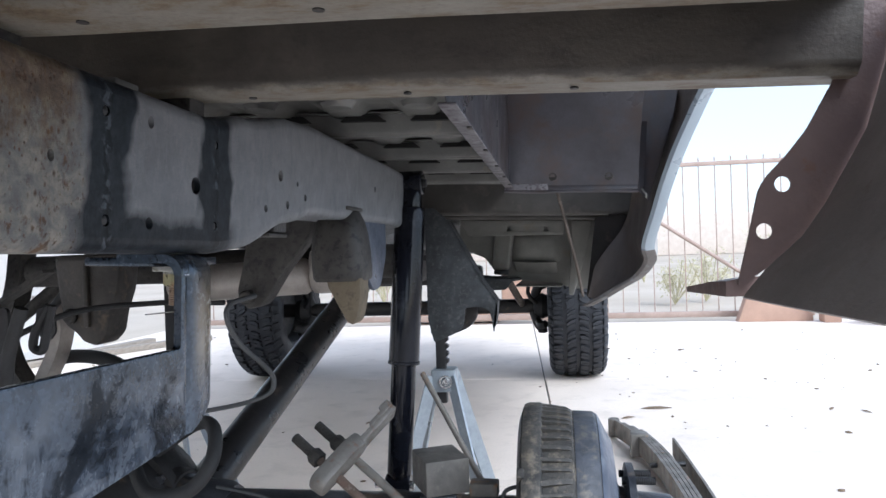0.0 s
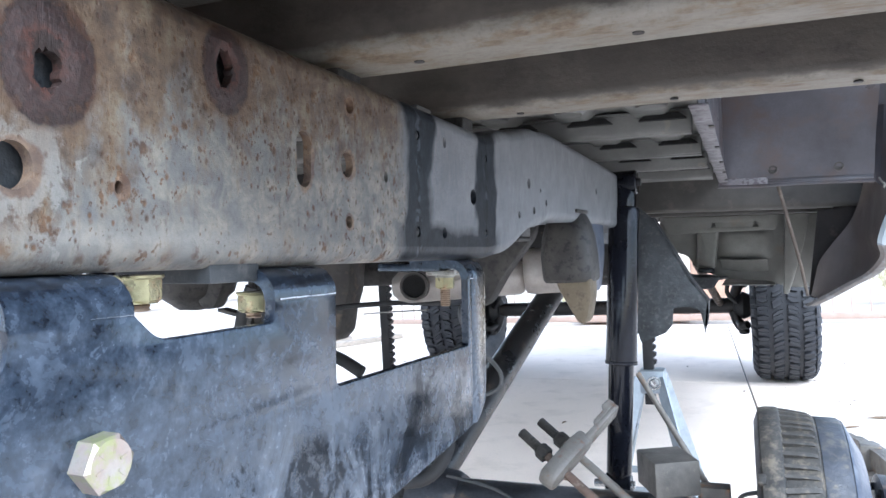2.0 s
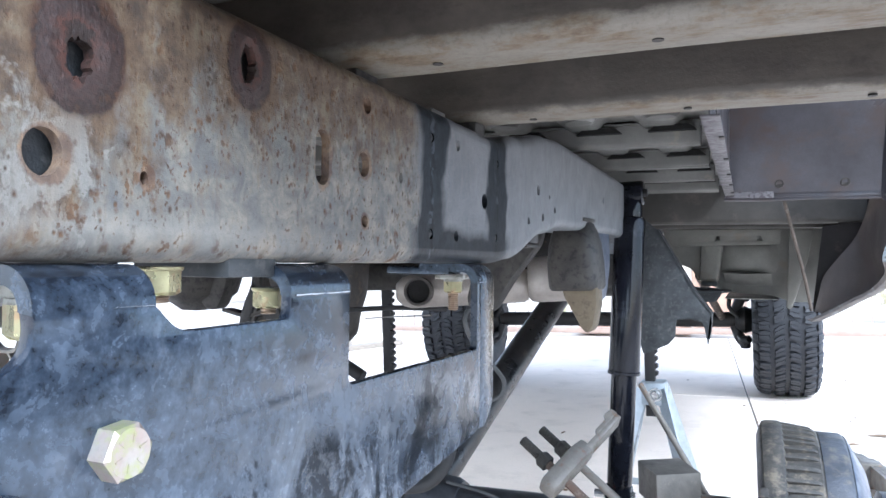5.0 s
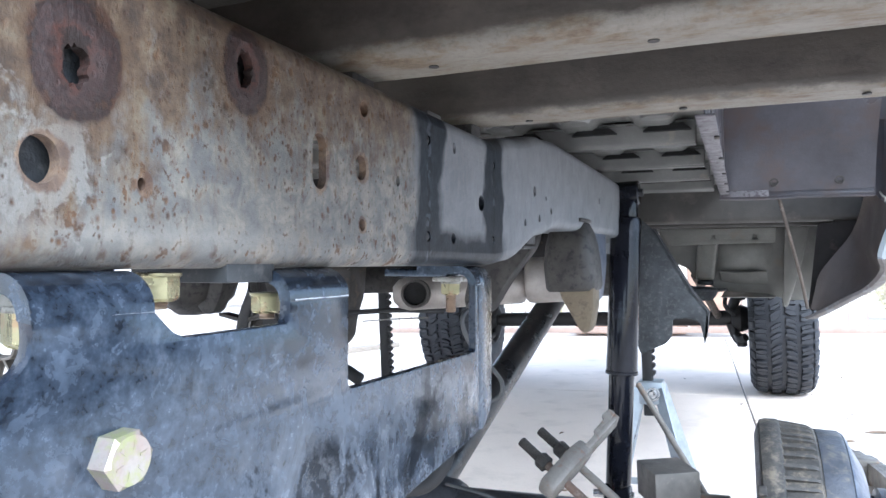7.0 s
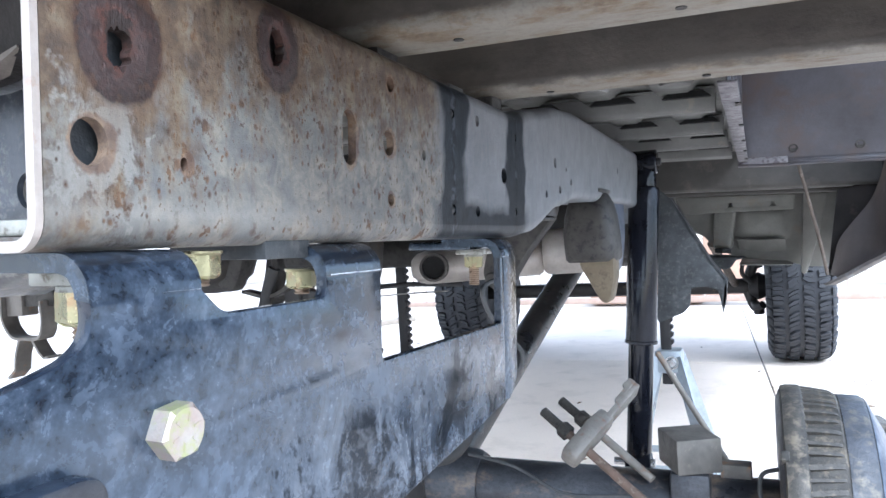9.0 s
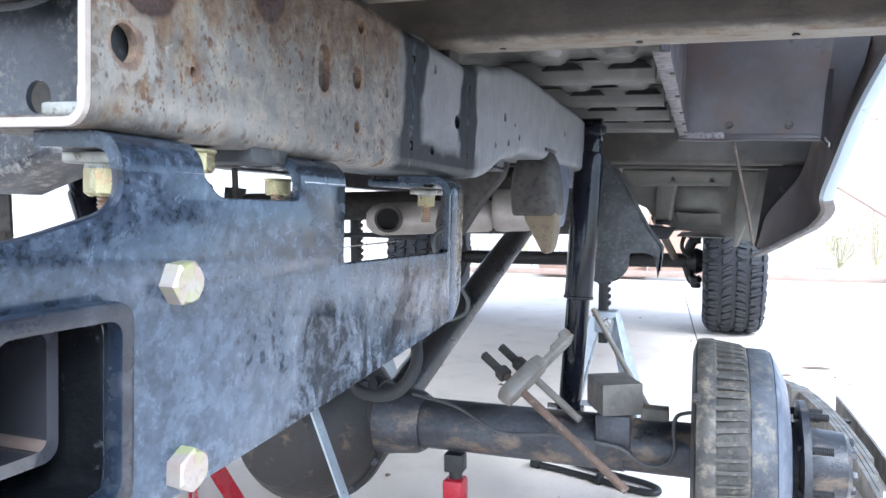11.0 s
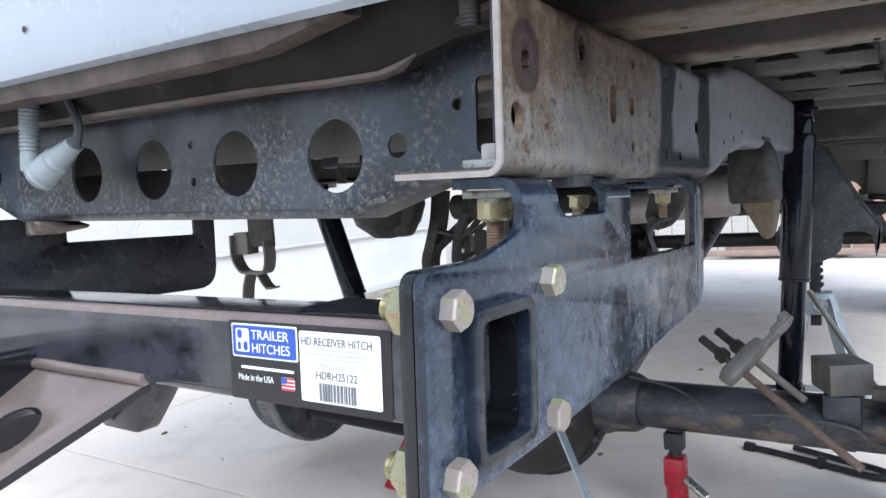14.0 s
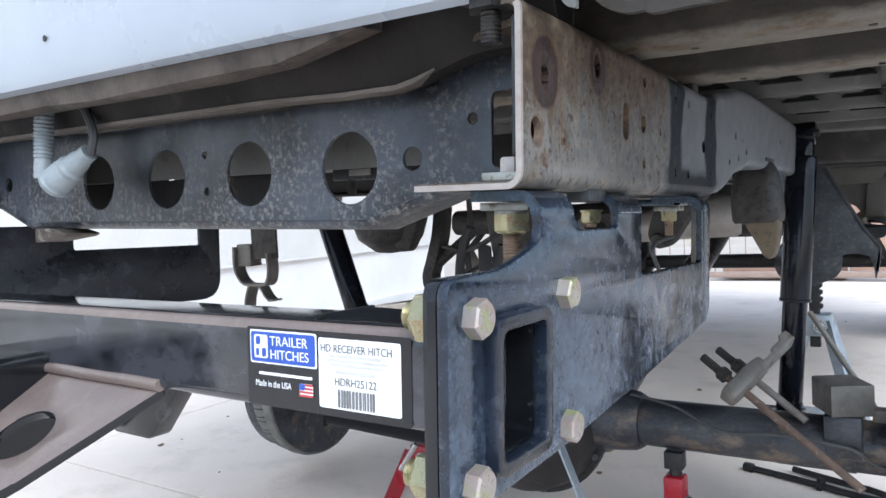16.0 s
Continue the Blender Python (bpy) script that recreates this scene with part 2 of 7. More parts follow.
    rr = calc(nt, "SUBTRACT", calc(nt, "ADD", 0.55, calc(nt, "MULTIPLY", rusty, 0.25)), calc(nt, "MULTIPLY", strips, 0.18))
    nt.links.new(rr, p.inputs["Roughness"])
    nt.links.new(calc(nt, "SUBTRACT", 0.5, calc(nt, "MULTIPLY", strips, 0.40)), p.inputs["Specular IOR Level"])
    p.inputs["Metallic"].default_value = 0.05
    bp = nt.nodes.new("ShaderNodeBump")
    bp.inputs["Strength"].default_value = 0.4
    bp.inputs["Distance"].default_value = 0.002
    hgt = calc(nt, "ADD", calc(nt, "MULTIPLY", wob2, 1.2), calc(nt, "MULTIPLY", grain, 0.5))
    hgt = calc(nt, "ADD", hgt, calc(nt, "MULTIPLY", rise, 1.4))
    hgt = calc(nt, "SUBTRACT", hgt, calc(nt, "MULTIPLY", rusty, 0.4))
    hgt = calc(nt, "MULTIPLY", hgt, calc(nt, "SUBTRACT", 1.0, calc(nt, "MULTIPLY", strips, 0.65)))
    nt.links.new(hgt, bp.inputs["Height"])
    nt.links.new(bp.outputs["Normal"], p.inputs["Normal"])
    return m


def hitch_material():
    """Satin black powder coat under a patchy film of pale dust and wiped oil."""
    m, nt, p = nodes_of("hitch_powder_coat")
    co = nt.nodes.new("ShaderNodeTexCoord").outputs["Object"]
    sep = nt.nodes.new("ShaderNodeSeparateXYZ")
    nt.links.new(co, sep.inputs[0])
    y, z = sep.outputs["Y"], sep.outputs["Z"]
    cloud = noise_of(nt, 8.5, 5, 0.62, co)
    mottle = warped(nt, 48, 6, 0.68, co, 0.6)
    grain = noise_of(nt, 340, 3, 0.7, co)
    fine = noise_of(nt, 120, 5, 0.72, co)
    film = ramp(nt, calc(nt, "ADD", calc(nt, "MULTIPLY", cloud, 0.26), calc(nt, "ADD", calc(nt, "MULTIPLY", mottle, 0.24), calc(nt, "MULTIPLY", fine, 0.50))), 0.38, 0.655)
    # film thins towards the bends and the rear: shading put into its colour
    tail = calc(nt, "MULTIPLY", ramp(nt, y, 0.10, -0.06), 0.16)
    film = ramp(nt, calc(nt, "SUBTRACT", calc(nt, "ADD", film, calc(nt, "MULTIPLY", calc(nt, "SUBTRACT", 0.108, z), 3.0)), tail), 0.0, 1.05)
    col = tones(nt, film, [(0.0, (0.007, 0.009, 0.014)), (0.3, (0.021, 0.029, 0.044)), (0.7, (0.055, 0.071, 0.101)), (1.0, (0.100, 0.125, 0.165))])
    chalk = calc(nt, "MULTIPLY", ramp(nt, noise_of(nt, 36, 7, 0.72, co, (1, 1, 0.7)), 0.56, 0.74), 0.4)
    col = mixed(nt, chalk, col, (0.135, 0.150, 0.178))
    # wiped oil along the lower front, in upright strokes
    mp = nt.nodes.new("ShaderNodeMapping")
    mp.inputs["Scale"].default_value = (1.0, 1.0, 0.62)
    nt.links.new(co, mp.inputs["Vector"])
    swirl = warped(nt, 21, 7, 0.66, mp.outputs["Vector"], 0.9)
    edge = calc(nt, "ADD", z, calc(nt, "MULTIPLY", calc(nt, "SUBTRACT", cloud, 0.5), 0.10))
    zone = calc(nt, "MULTIPLY", ramp(nt, edge, 0.104, 0.056), calc(nt, "MULTIPLY", ramp(nt, calc(nt, "ADD", y, calc(nt, "MULTIPLY", calc(nt, "SUBTRACT", mottle, 0.5), 0.12)), 0.09, 0.17), ramp(nt, y, 0.476, 0.452)))
    reach = calc(nt, "MULTIPLY", calc(nt, "SUBTRACT", zone, 1.0), 0.16)
    wet = ramp(nt, calc(nt, "ADD", calc(nt, "ADD", swirl, reach), calc(nt, "MULTIPLY", calc(nt, "SUBTRACT", fine, 0.5), 0.55)), 0.475, 0.56)
    wet = calc(nt, "MULTIPLY", wet, ramp(nt, zone, 0.0, 0.15))
    col = mixed(nt, calc(nt, "MULTIPLY", wet, 0.85), col, (0.006, 0.0075, 0.010))
    spread = calc(nt, "MULTIPLY", ramp(nt, swirl, 0.49, 0.38), zone)
    col = mixed(nt, calc(nt, "MULTIPLY", spread, 0.6), col, (0.140, 0.158, 0.188))
    # warm band on the front bend: a reflection painted into the coat
    tan = calc(nt, "MULTIPLY", band(nt, calc(nt, "ADD", z, calc(nt, "MULTIPLY", calc(nt, "SUBTRACT", mottle, 0.5), 0.03)), 0.118, 0.036, 0.020), ramp(nt, y, 0.470, 0.486))
    col = mixed(nt, calc(nt, "MULTIPLY", tan, 0.55), col, (0.29, 0.235, 0.145))
    speck = ramp(nt, grain, 0.68, 0.76)
    col = mixed(nt, calc(nt, "MULTIPLY", speck, 0.25), col, (0.16, 0.175, 0.20))
    nt.links.new(col, p.inputs["Base Color"])
    rr = calc(nt, "ADD", 0.12, calc(nt, "ADD", calc(nt, "MULTIPLY", film, 0.18), calc(nt, "MULTIPLY", ramp(nt, mottle, 0.45, 0.62), 0.12)))
    nt.links.new(calc(nt, "SUBTRACT", rr, calc(nt, "MULTIPLY", wet, 0.06)), p.inputs["Roughness"])
    p.inputs["Metallic"].default_value = 0.0
    p.inputs["Specular Tint"].default_value = (0.76, 0.88, 1.0, 1.0)
    nt.links.new(calc(nt, "SUBTRACT", 0.68, calc(nt, "MULTIPLY", wet, 0.55)), p.inputs["Specular IOR Level"])
    bp = nt.nodes.new("ShaderNodeBump")
    bp.inputs["Strength"].default_value = 0.12
    bp.inputs["Distance"].default_value = 0.001
    hgt = calc(nt, "ADD", calc(nt, "MULTIPLY", grain, 0.7), calc(nt, "MULTIPLY", mottle, 0.7))
    nt.links.new(calc(nt, "ADD", hgt, calc(nt, "MULTIPLY", calc(nt, "MULTIPLY", swirl, zone), 2.5)), bp.inputs["Height"])
    nt.links.new(bp.outputs["Normal"], p.inputs["Normal"])
    return m


def beam_material():
    """Grey road-dirty beam paint with crack-like runs of grime; its turned lower edge is stained tan and painted pale
    for floor light.
    """
    m, nt, p = nodes_of("bed_beam_paint")
    co = nt.nodes.new("ShaderNodeTexCoord").outputs["Object"]
    sep = nt.nodes.new("ShaderNodeSeparateXYZ")
    nt.links.new(co, sep.inputs[0])
    z = sep.outputs["Z"]
    big = noise_of(nt, 7, 6, 0.65, co, (0.6, 1, 1))
    mid = noise_of(nt, 38, 6, 0.7, co, (0.5, 1, 1))
    grain = noise_of(nt, 240, 3, 0.7, co)
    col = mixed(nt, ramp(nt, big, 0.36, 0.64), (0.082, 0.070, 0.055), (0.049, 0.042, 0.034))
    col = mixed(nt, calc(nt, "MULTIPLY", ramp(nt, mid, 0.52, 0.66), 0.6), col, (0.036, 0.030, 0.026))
    # paler tan below: light thrown up by the floor is put into the lip
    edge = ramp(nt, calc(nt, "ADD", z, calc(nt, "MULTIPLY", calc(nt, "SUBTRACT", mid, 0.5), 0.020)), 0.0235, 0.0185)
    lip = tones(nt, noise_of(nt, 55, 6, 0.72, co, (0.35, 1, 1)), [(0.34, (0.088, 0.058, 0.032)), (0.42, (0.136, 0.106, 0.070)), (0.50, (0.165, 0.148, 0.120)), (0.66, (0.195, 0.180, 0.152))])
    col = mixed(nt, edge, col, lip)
    # grime collected along the foot of the upright face
    run = ramp(nt, noise_of(nt, 42, 6, 0.74, co, (0.25, 1, 1.3)), 0.53, 0.64)
    col = mixed(nt, calc(nt, "MULTIPLY", calc(nt, "MULTIPLY", run, calc(nt, "SUBTRACT", 1.0, edge)), 0.55), col, (0.038, 0.029, 0.023))
    patch = ramp(nt, noise_of(nt, 5.5, 5, 0.7, co), 0.55, 0.68)
    col = mixed(nt, calc(nt, "MULTIPLY", calc(nt, "MULTIPLY", patch, calc(nt, "SUBTRACT", 1.0, edge)), 0.5), col, (0.125, 0.105, 0.085))
    dark_fill = calc(nt, "MULTIPLY", ramp(nt, noise_of(nt, 14, 6, 0.75, co, (0.6, 1, 1)), 0.53, 0.63), band(nt, z, 0.040, 0.010, 0.008))
    col = mixed(nt, calc(nt, "MULTIPLY", dark_fill, 0.8), col, (0.034, 0.025, 0.021))
    col = mixed(nt, calc(nt, "MULTIPLY", ramp(nt, grain, 0.5, 0.78), 0.5), col, (0.07, 0.06, 0.05))
    nt.links.new(col, p.inputs["Base Color"])
    p.inputs["Roughness"].default_value = 0.55
    bp = nt.nodes.new("ShaderNodeBump")
    bp.inputs["Strength"].default_value = 0.4
    bp.inputs["Distance"].default_value = 0.002
    nt.links.new(calc(nt, "ADD", mid, calc(nt, "MULTIPLY", grain, 0.5)), bp.inputs["Height"])
    nt.links.new(bp.outputs["Normal"], p.inputs["Normal"])
    return m


def concrete_material():
    m, nt, p = nodes_of("concrete_slab")
    co = nt.nodes.new("ShaderNodeTexCoord").outputs["Object"]
    big = noise_of(nt, 0.9, 5, 0.6, co)
    mid = noise_of(nt, 6, 6, 0.66, co)
    fine = noise_of(nt, 130, 4, 0.7, co)
    col = mixed(nt, ramp(nt, big, 0.35, 0.65), (0.85, 0.757, 0.67), (0.75, 0.66, 0.58))
    col = mixed(nt, calc(nt, "MULTIPLY", ramp(nt, mid, 0.52, 0.74), 0.6), col, (0.56, 0.49, 0.42))
    spots = ramp(nt, noise_of(nt, 21, 5, 0.75, co), 0.69, 0.73)
    col = mixed(nt, calc(nt, "MULTIPLY", spots, 0.65), col, (0.25, 0.20, 0.155))
    col = mixed(nt, calc(nt, "MULTIPLY", ramp(nt, fine, 0.55, 0.8), 0.4), col, (0.40, 0.38, 0.35))
    nt.links.new(col, p.inputs["Base Color"])
    p.inputs["Roughness"].default_value = 0.85
    bp = nt.nodes.new("ShaderNodeBump")
    bp.inputs["Strength"].default_value = 0.3
    bp.inputs["Distance"].default_value = 0.004
    nt.links.new(calc(nt, "ADD", fine, mid), bp.inputs["Height"])
    nt.links.new(bp.outputs["Normal"], p.inputs["Normal"])
    return m


def crossmember_material():
    """Worn blue-black frame paint, scuffed to pale specks in drifts, with some rust and tan mud."""
    m, nt, p = nodes_of("crossmember_black")
    co = nt.nodes.new("ShaderNodeTexCoord").outputs["Object"]
    big = noise_of(nt, 7, 5, 0.65, co)
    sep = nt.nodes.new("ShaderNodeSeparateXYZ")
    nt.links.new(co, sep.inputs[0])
    # specks thicken downwards: the web's darker top is shading put into them
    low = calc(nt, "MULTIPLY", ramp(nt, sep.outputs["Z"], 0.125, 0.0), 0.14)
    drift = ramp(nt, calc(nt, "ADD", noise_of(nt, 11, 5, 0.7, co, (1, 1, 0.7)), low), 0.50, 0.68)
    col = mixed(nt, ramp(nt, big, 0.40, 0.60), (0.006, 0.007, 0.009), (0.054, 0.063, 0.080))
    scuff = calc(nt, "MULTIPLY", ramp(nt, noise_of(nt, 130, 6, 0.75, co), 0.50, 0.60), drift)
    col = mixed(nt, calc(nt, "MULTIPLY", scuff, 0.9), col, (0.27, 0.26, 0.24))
    mud = calc(nt, "MULTIPLY", ramp(nt, noise_of(nt, 34, 6, 0.75, co), 0.58, 0.68), 0.6)
    col = mixed(nt, mud, col, (0.105, 0.083, 0.062))
    rust = ramp(nt, noise_of(nt, 60, 6, 0.72, co), 0.645, 0.69)
    col = mixed(nt, rust, col, (0.13, 0.062, 0.035))
    nt.links.new(col, p.inputs["Base Color"])
    nt.links.new(calc(nt, "ADD", 0.30, calc(nt, "MULTIPLY", calc(nt, "MAXIMUM", scuff, mud), 0.35)), p.inputs["Roughness"])
    bp = nt.nodes.new("ShaderNodeBump")
    bp.inputs["Strength"].default_value = 0.35
    bp.inputs["Distance"].default_value = 0.002
    nt.links.new(calc(nt, "ADD", noise_of(nt, 45, 4, 0.6, co), calc(nt, "MULTIPLY", scuff, 0.5)), bp.inputs["Height"])
    nt.links.new(bp.outputs["Normal"], p.inputs["Normal"])
    return m


RAIL = rail_material()
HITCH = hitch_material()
CONCRETE = concrete_material()
BEDBEAM = beam_material()
JOINT = material("joint_dirt", (0.10, 0.085, 0.07), (0.16, 0.14, 0.12), 30)
BEAM = material("bed_underside_paint", (0.052, 0.046, 0.039), (0.034, 0.030, 0.026), 9, 0.55, 0.1, (0.10, 0.056, 0.03), (0.60, 0.72), 16, 0.35, 120, stretch=(0.5, 1, 1), gloss=0.25)
REARBEAM = material("near_black_brown", (0.018, 0.0145, 0.0125), (0.011, 0.0095, 0.0085), 9, 0.6, 0.0, (0.040, 0.030, 0.023), (0.6, 0.72), 22, 0.3, gloss=0.2)
HEM = material("sill_hem_stained", (0.082, 0.062, 0.047), (0.050, 0.038, 0.030), 18, 0.55, 0.05, (0.030, 0.020, 0.014), (0.52, 0.62), 26, 0.5)
HEM_LIP = material("bright_beam_lip", (0.135, 0.116, 0.096), (0.080, 0.066, 0.054), 24, 0.5, 0.05, (0.06, 0.045, 0.035), (0.55, 0.66), 30, 0.3, stretch=(0.3, 1, 1))
BEDFLOOR = material("bed_floor_paint", (0.145, 0.142, 0.129), (0.100, 0.098, 0.090), 10, 0.5, 0.1, (0.20, 0.17, 0.13), (0.6, 0.72), 14)
WELL = material("wheelhouse_steel", (0.065, 0.064, 0.075), (0.037, 0.035, 0.040), 6, 0.38, 0.2, (0.058, 0.044, 0.042), (0.48, 0.64), 8, 0.25, fine=0.35)
WELL_EDGE = material("wheelhouse_flange_paint", (0.155, 0.148, 0.155), (0.11, 0.102, 0.11), 40, 0.5, 0.1, (0.06, 0.05, 0.058), (0.52, 0.60), 90)
FENDER_IN = material("bedside_inner_dirt", (0.085, 0.068, 0.057), (0.058, 0.047, 0.041), 6, 0.5, 0.05, (0.050, 0.036, 0.028), (0.54, 0.72), 9, stretch=(1, 1, 0.5))
LIP_DIRT = material("muddy_wheel_lip", (0.17, 0.155, 0.145), (0.11, 0.098, 0.09), 14, 0.5, 0.1, (0.24, 0.25, 0.26), (0.56, 0.7), 30)
FENDER = material("bedside_silver_paint", (0.36, 0.42, 0.47), (0.31, 0.37, 0.42), 5, 0.3, 0.3, fine=0.05, bump=0.05, coat=0.6)
SILL = material("white_body_paint", (0.38, 0.42, 0.475), (0.345, 0.385, 0.44), 4, 0.25, 0.0, (0.5, 0.52, 0.54), (0.68, 0.75), 60, 0.04, fine=0.04, coat=0.7)
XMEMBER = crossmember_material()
GLOSS = material("gloss_black_paint", (0.007, 0.008, 0.010), (0.013, 0.014, 0.016), 9, 0.12, 0.0, (0.055, 0.058, 0.066), (0.60, 0.72), 14, 0.02, 260, rough_var=0.06)
EDGE = material("plate_edge_black", (0.009, 0.013, 0.022), (0.020, 0.027, 0.042), 30, 0.22, 0.0, (0.045, 0.05, 0.06), (0.56, 0.68), 60, 0.1)
FARPLATE = material("black_powder_coat", (0.008, 0.009, 0.013), (0.024, 0.027, 0.035), 9, 0.30, 0.0, (0.06, 0.066, 0.078), (0.55, 0.72), 30)
TUBEPAINT = material("cross_tube_paint", (0.006, 0.007, 0.009), (0.011, 0.012, 0.015), 9, 0.10, 0.0, (0.044, 0.045, 0.054), (0.50, 0.62), 9, 0.02, 260, stretch=(0.7, 1, 1), rough_var=0.05)
TUBEPAINT.node_tree.nodes["Principled BSDF"].inputs["Specular IOR Level"].default_value = 0.8
# tan tone on black paint stands for what the gloss would reflect
TAN_REFLECTION = material("painted_tan_reflection", (0.190, 0.148, 0.128), (0.150, 0.118, 0.104), 9, 0.20, 0.0, (0.20, 0.165, 0.145), (0.52, 0.8), 60, 0.06, 300, stretch=(1, 0.5, 1), rough_var=0.06)
BARE_EDGE = material("cut_steel_edge", (0.40, 0.36, 0.33), (0.30, 0.26, 0.225), 40, 0.45, 0.3, (0.30, 0.17, 0.10), (0.56, 0.7), 60)
ZINC = material("yellow_zinc", (0.42, 0.39, 0.235), (0.31, 0.29, 0.165), 60, 0.30, 0.7, (0.38, 0.27, 0.16), (0.55, 0.66), 90, 0.12, 400)
BOLT = material("iridescent_zinc_bolt", (0.36, 0.335, 0.310), (0.35, 0.27, 0.235), 70, 0.44, 0.45, (0.31, 0.325, 0.170), (0.47, 0.58), 60, 0.12, 400)
WASHER = material("washer_steel", (0.34, 0.34, 0.31), (0.25, 0.25, 0.225), 60, 0.42, 0.6, (0.10, 0.085, 0.065), (0.52, 0.64), 140, 0.15)
COPPER = material("bolt_thread", (0.30, 0.22, 0.16), (0.36, 0.28, 0.21), 60, 0.4, 0.6)
AXLE = material("axle_grimy_paint", (0.020, 0.022, 0.028), (0.066, 0.070, 0.080), 13, 0.4, 0.2, (0.150, 0.118, 0.090), (0.52, 0.66), 22, 0.5, 150, stretch=(0.55, 1, 1))
DIFF = material("differential_grime", (0.018, 0.017, 0.017), (0.030, 0.028, 0.027), 12, 0.55, 0.15, (0.13, 0.09, 0.06), (0.6, 0.72), 18, 0.5, 120)
GRIME = material("grimy_casting", (0.050, 0.043, 0.036), (0.024, 0.022, 0.020), 14, 0.55, 0.1, (0.095, 0.072, 0.05), (0.55, 0.68), 30, 0.6, 120)
DRUM = material("brake_drum_iron", (0.062, 0.058, 0.052), (0.026, 0.026, 0.026), 26, 0.65, 0.15, (0.150, 0.130, 0.100), (0.50, 0.66), 48, 0.6, 170)
# paler copy of the drum iron: sky light on the far drum painted in
LIT_DRUM = material("sky_lit_brake_drum", (0.20, 0.195, 0.18), (0.14, 0.138, 0.13), 22, 0.6, 0.15, (0.10, 0.095, 0.09), (0.55, 0.7), 40, 0.5, 170)
BAND = material("drum_band_iron", (0.060, 0.066, 0.080), (0.032, 0.036, 0.045), 22, 0.5, 0.2, (0.13, 0.12, 0.10), (0.52, 0.70), 45, 0.5, 150)
# the blue of this steel holds the sky's reflection
DRUM_FACE = material("drum_face_steel", (0.100, 0.118, 0.158), (0.055, 0.066, 0.092), 20, 0.42, 0.3, (0.16, 0.175, 0.20), (0.57, 0.74), 34, 0.5, 120, stretch=(1, 0.6, 0.6))
SHOCK = material("shock_black_enamel", (0.005, 0.0055, 0.008), (0.009, 0.010, 0.015), 10, 0.08, 0.0, (0.026, 0.028, 0.036), (0.56, 0.70), 22, 0.03, rough_var=0.03, coat=0.0, gloss=0.22)
BRACKET = material("cast_bracket", (0.047, 0.043, 0.037), (0.025, 0.023, 0.021), 16, 0.65, 0.1, (0.013, 0.012, 0.012), (0.52, 0.60), 75, 0.5, 150)
HANGER = material("spring_hanger_grime", (0.046, 0.051, 0.056), (0.028, 0.031, 0.034), 16, 0.6, 0.2, (0.088, 0.088, 0.086), (0.52, 0.70), 100, 0.5, 150)
RUBBER_TAN = material("dusty_rubber", (0.150, 0.122, 0.080), (0.112, 0.090, 0.060), 20, 0.8, 0.0, (0.070, 0.057, 0.041), (0.55, 0.68), 60)
RUBBER = material("black_rubber", (0.018, 0.018, 0.019), (0.03, 0.03, 0.031), 30, 0.7)
TYRE = material("tyre_rubber", (0.016, 0.018, 0.023), (0.024, 0.026, 0.032), 24, 0.6, 0.0, (0.05, 0.05, 0.052), (0.6, 0.75), 30)
SHAFT = material("shaft_dusty_black", (0.014, 0.014, 0.016), (0.026, 0.024, 0.023), 10, 0.34, 0.1, (0.075, 0.060, 0.048), (0.58, 0.74), 18, 0.2)
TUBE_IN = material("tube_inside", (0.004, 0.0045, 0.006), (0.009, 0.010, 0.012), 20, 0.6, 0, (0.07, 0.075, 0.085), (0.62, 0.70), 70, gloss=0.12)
HOSE = material("hose_rubber", (0.045, 0.048, 0.05), (0.07, 0.072, 0.075), 40, 0.55)
CABPAINT = material("cab_underseal", (0.215, 0.210, 0.188), (0.152, 0.148, 0.132), 8, 0.6, 0.05, (0.19, 0.165, 0.13), (0.58, 0.7), 10)
CABDARK = material("cab_beam_paint", (0.060, 0.055, 0.047), (0.038, 0.035, 0.030), 8, 0.55, 0.05, (0.1, 0.085, 0.07), (0.58, 0.7), 10)
PIPE = material("aluminised_pipe", (0.40, 0.365, 0.33), (0.31, 0.285, 0.26), 20, 0.5, 0.3, (0.28, 0.24, 0.2), (0.6, 0.75), 30)
SILVER = material("jack_stand_silver", (0.36, 0.40, 0.44), (0.30, 0.335, 0.37), 30, 0.4, 0.5, (0.25, 0.26, 0.27), (0.62, 0.74), 60)
RED = material("red_enamel", (0.33, 0.004, 0.018), (0.25, 0.003, 0.014), 20, 0.3, 0.0, (0.15, 0.01, 0.015), (0.64, 0.75), 50, coat=0.1)
BLACKIRON = material("black_iron", (0.02, 0.02, 0.022), (0.035, 0.034, 0.034), 30, 0.5, 0.3)
BEND_GLINT = material("painted_bend_glint", (0.50, 0.53, 0.58), (0.38, 0.41, 0.46), 60, 0.32, 0.6, (0.10, 0.12, 0.16), (0.58, 0.66), 120, 0.1)
CHROME = material("bright_steel", (0.62, 0.63, 0.64), (0.5, 0.51, 0.52), 30, 0.25, 0.9)
RUSTROD = material("rusty_rod", (0.115, 0.092, 0.074), (0.085, 0.072, 0.062), 40, 0.7, 0.3, (0.30, 0.27, 0.24), (0.55, 0.7), 60)
# black for openings and hollows: their inner shade put into the colour
SHADE_BLACK = material("dark_fill", (0.003, 0.003, 0.003), (0.005, 0.0045, 0.004), 20, 0.95, 0.0)
RUSTY = material("rust_scale", (0.11, 0.055, 0.03), (0.075, 0.04, 0.026), 40, 0.8, 0.1)
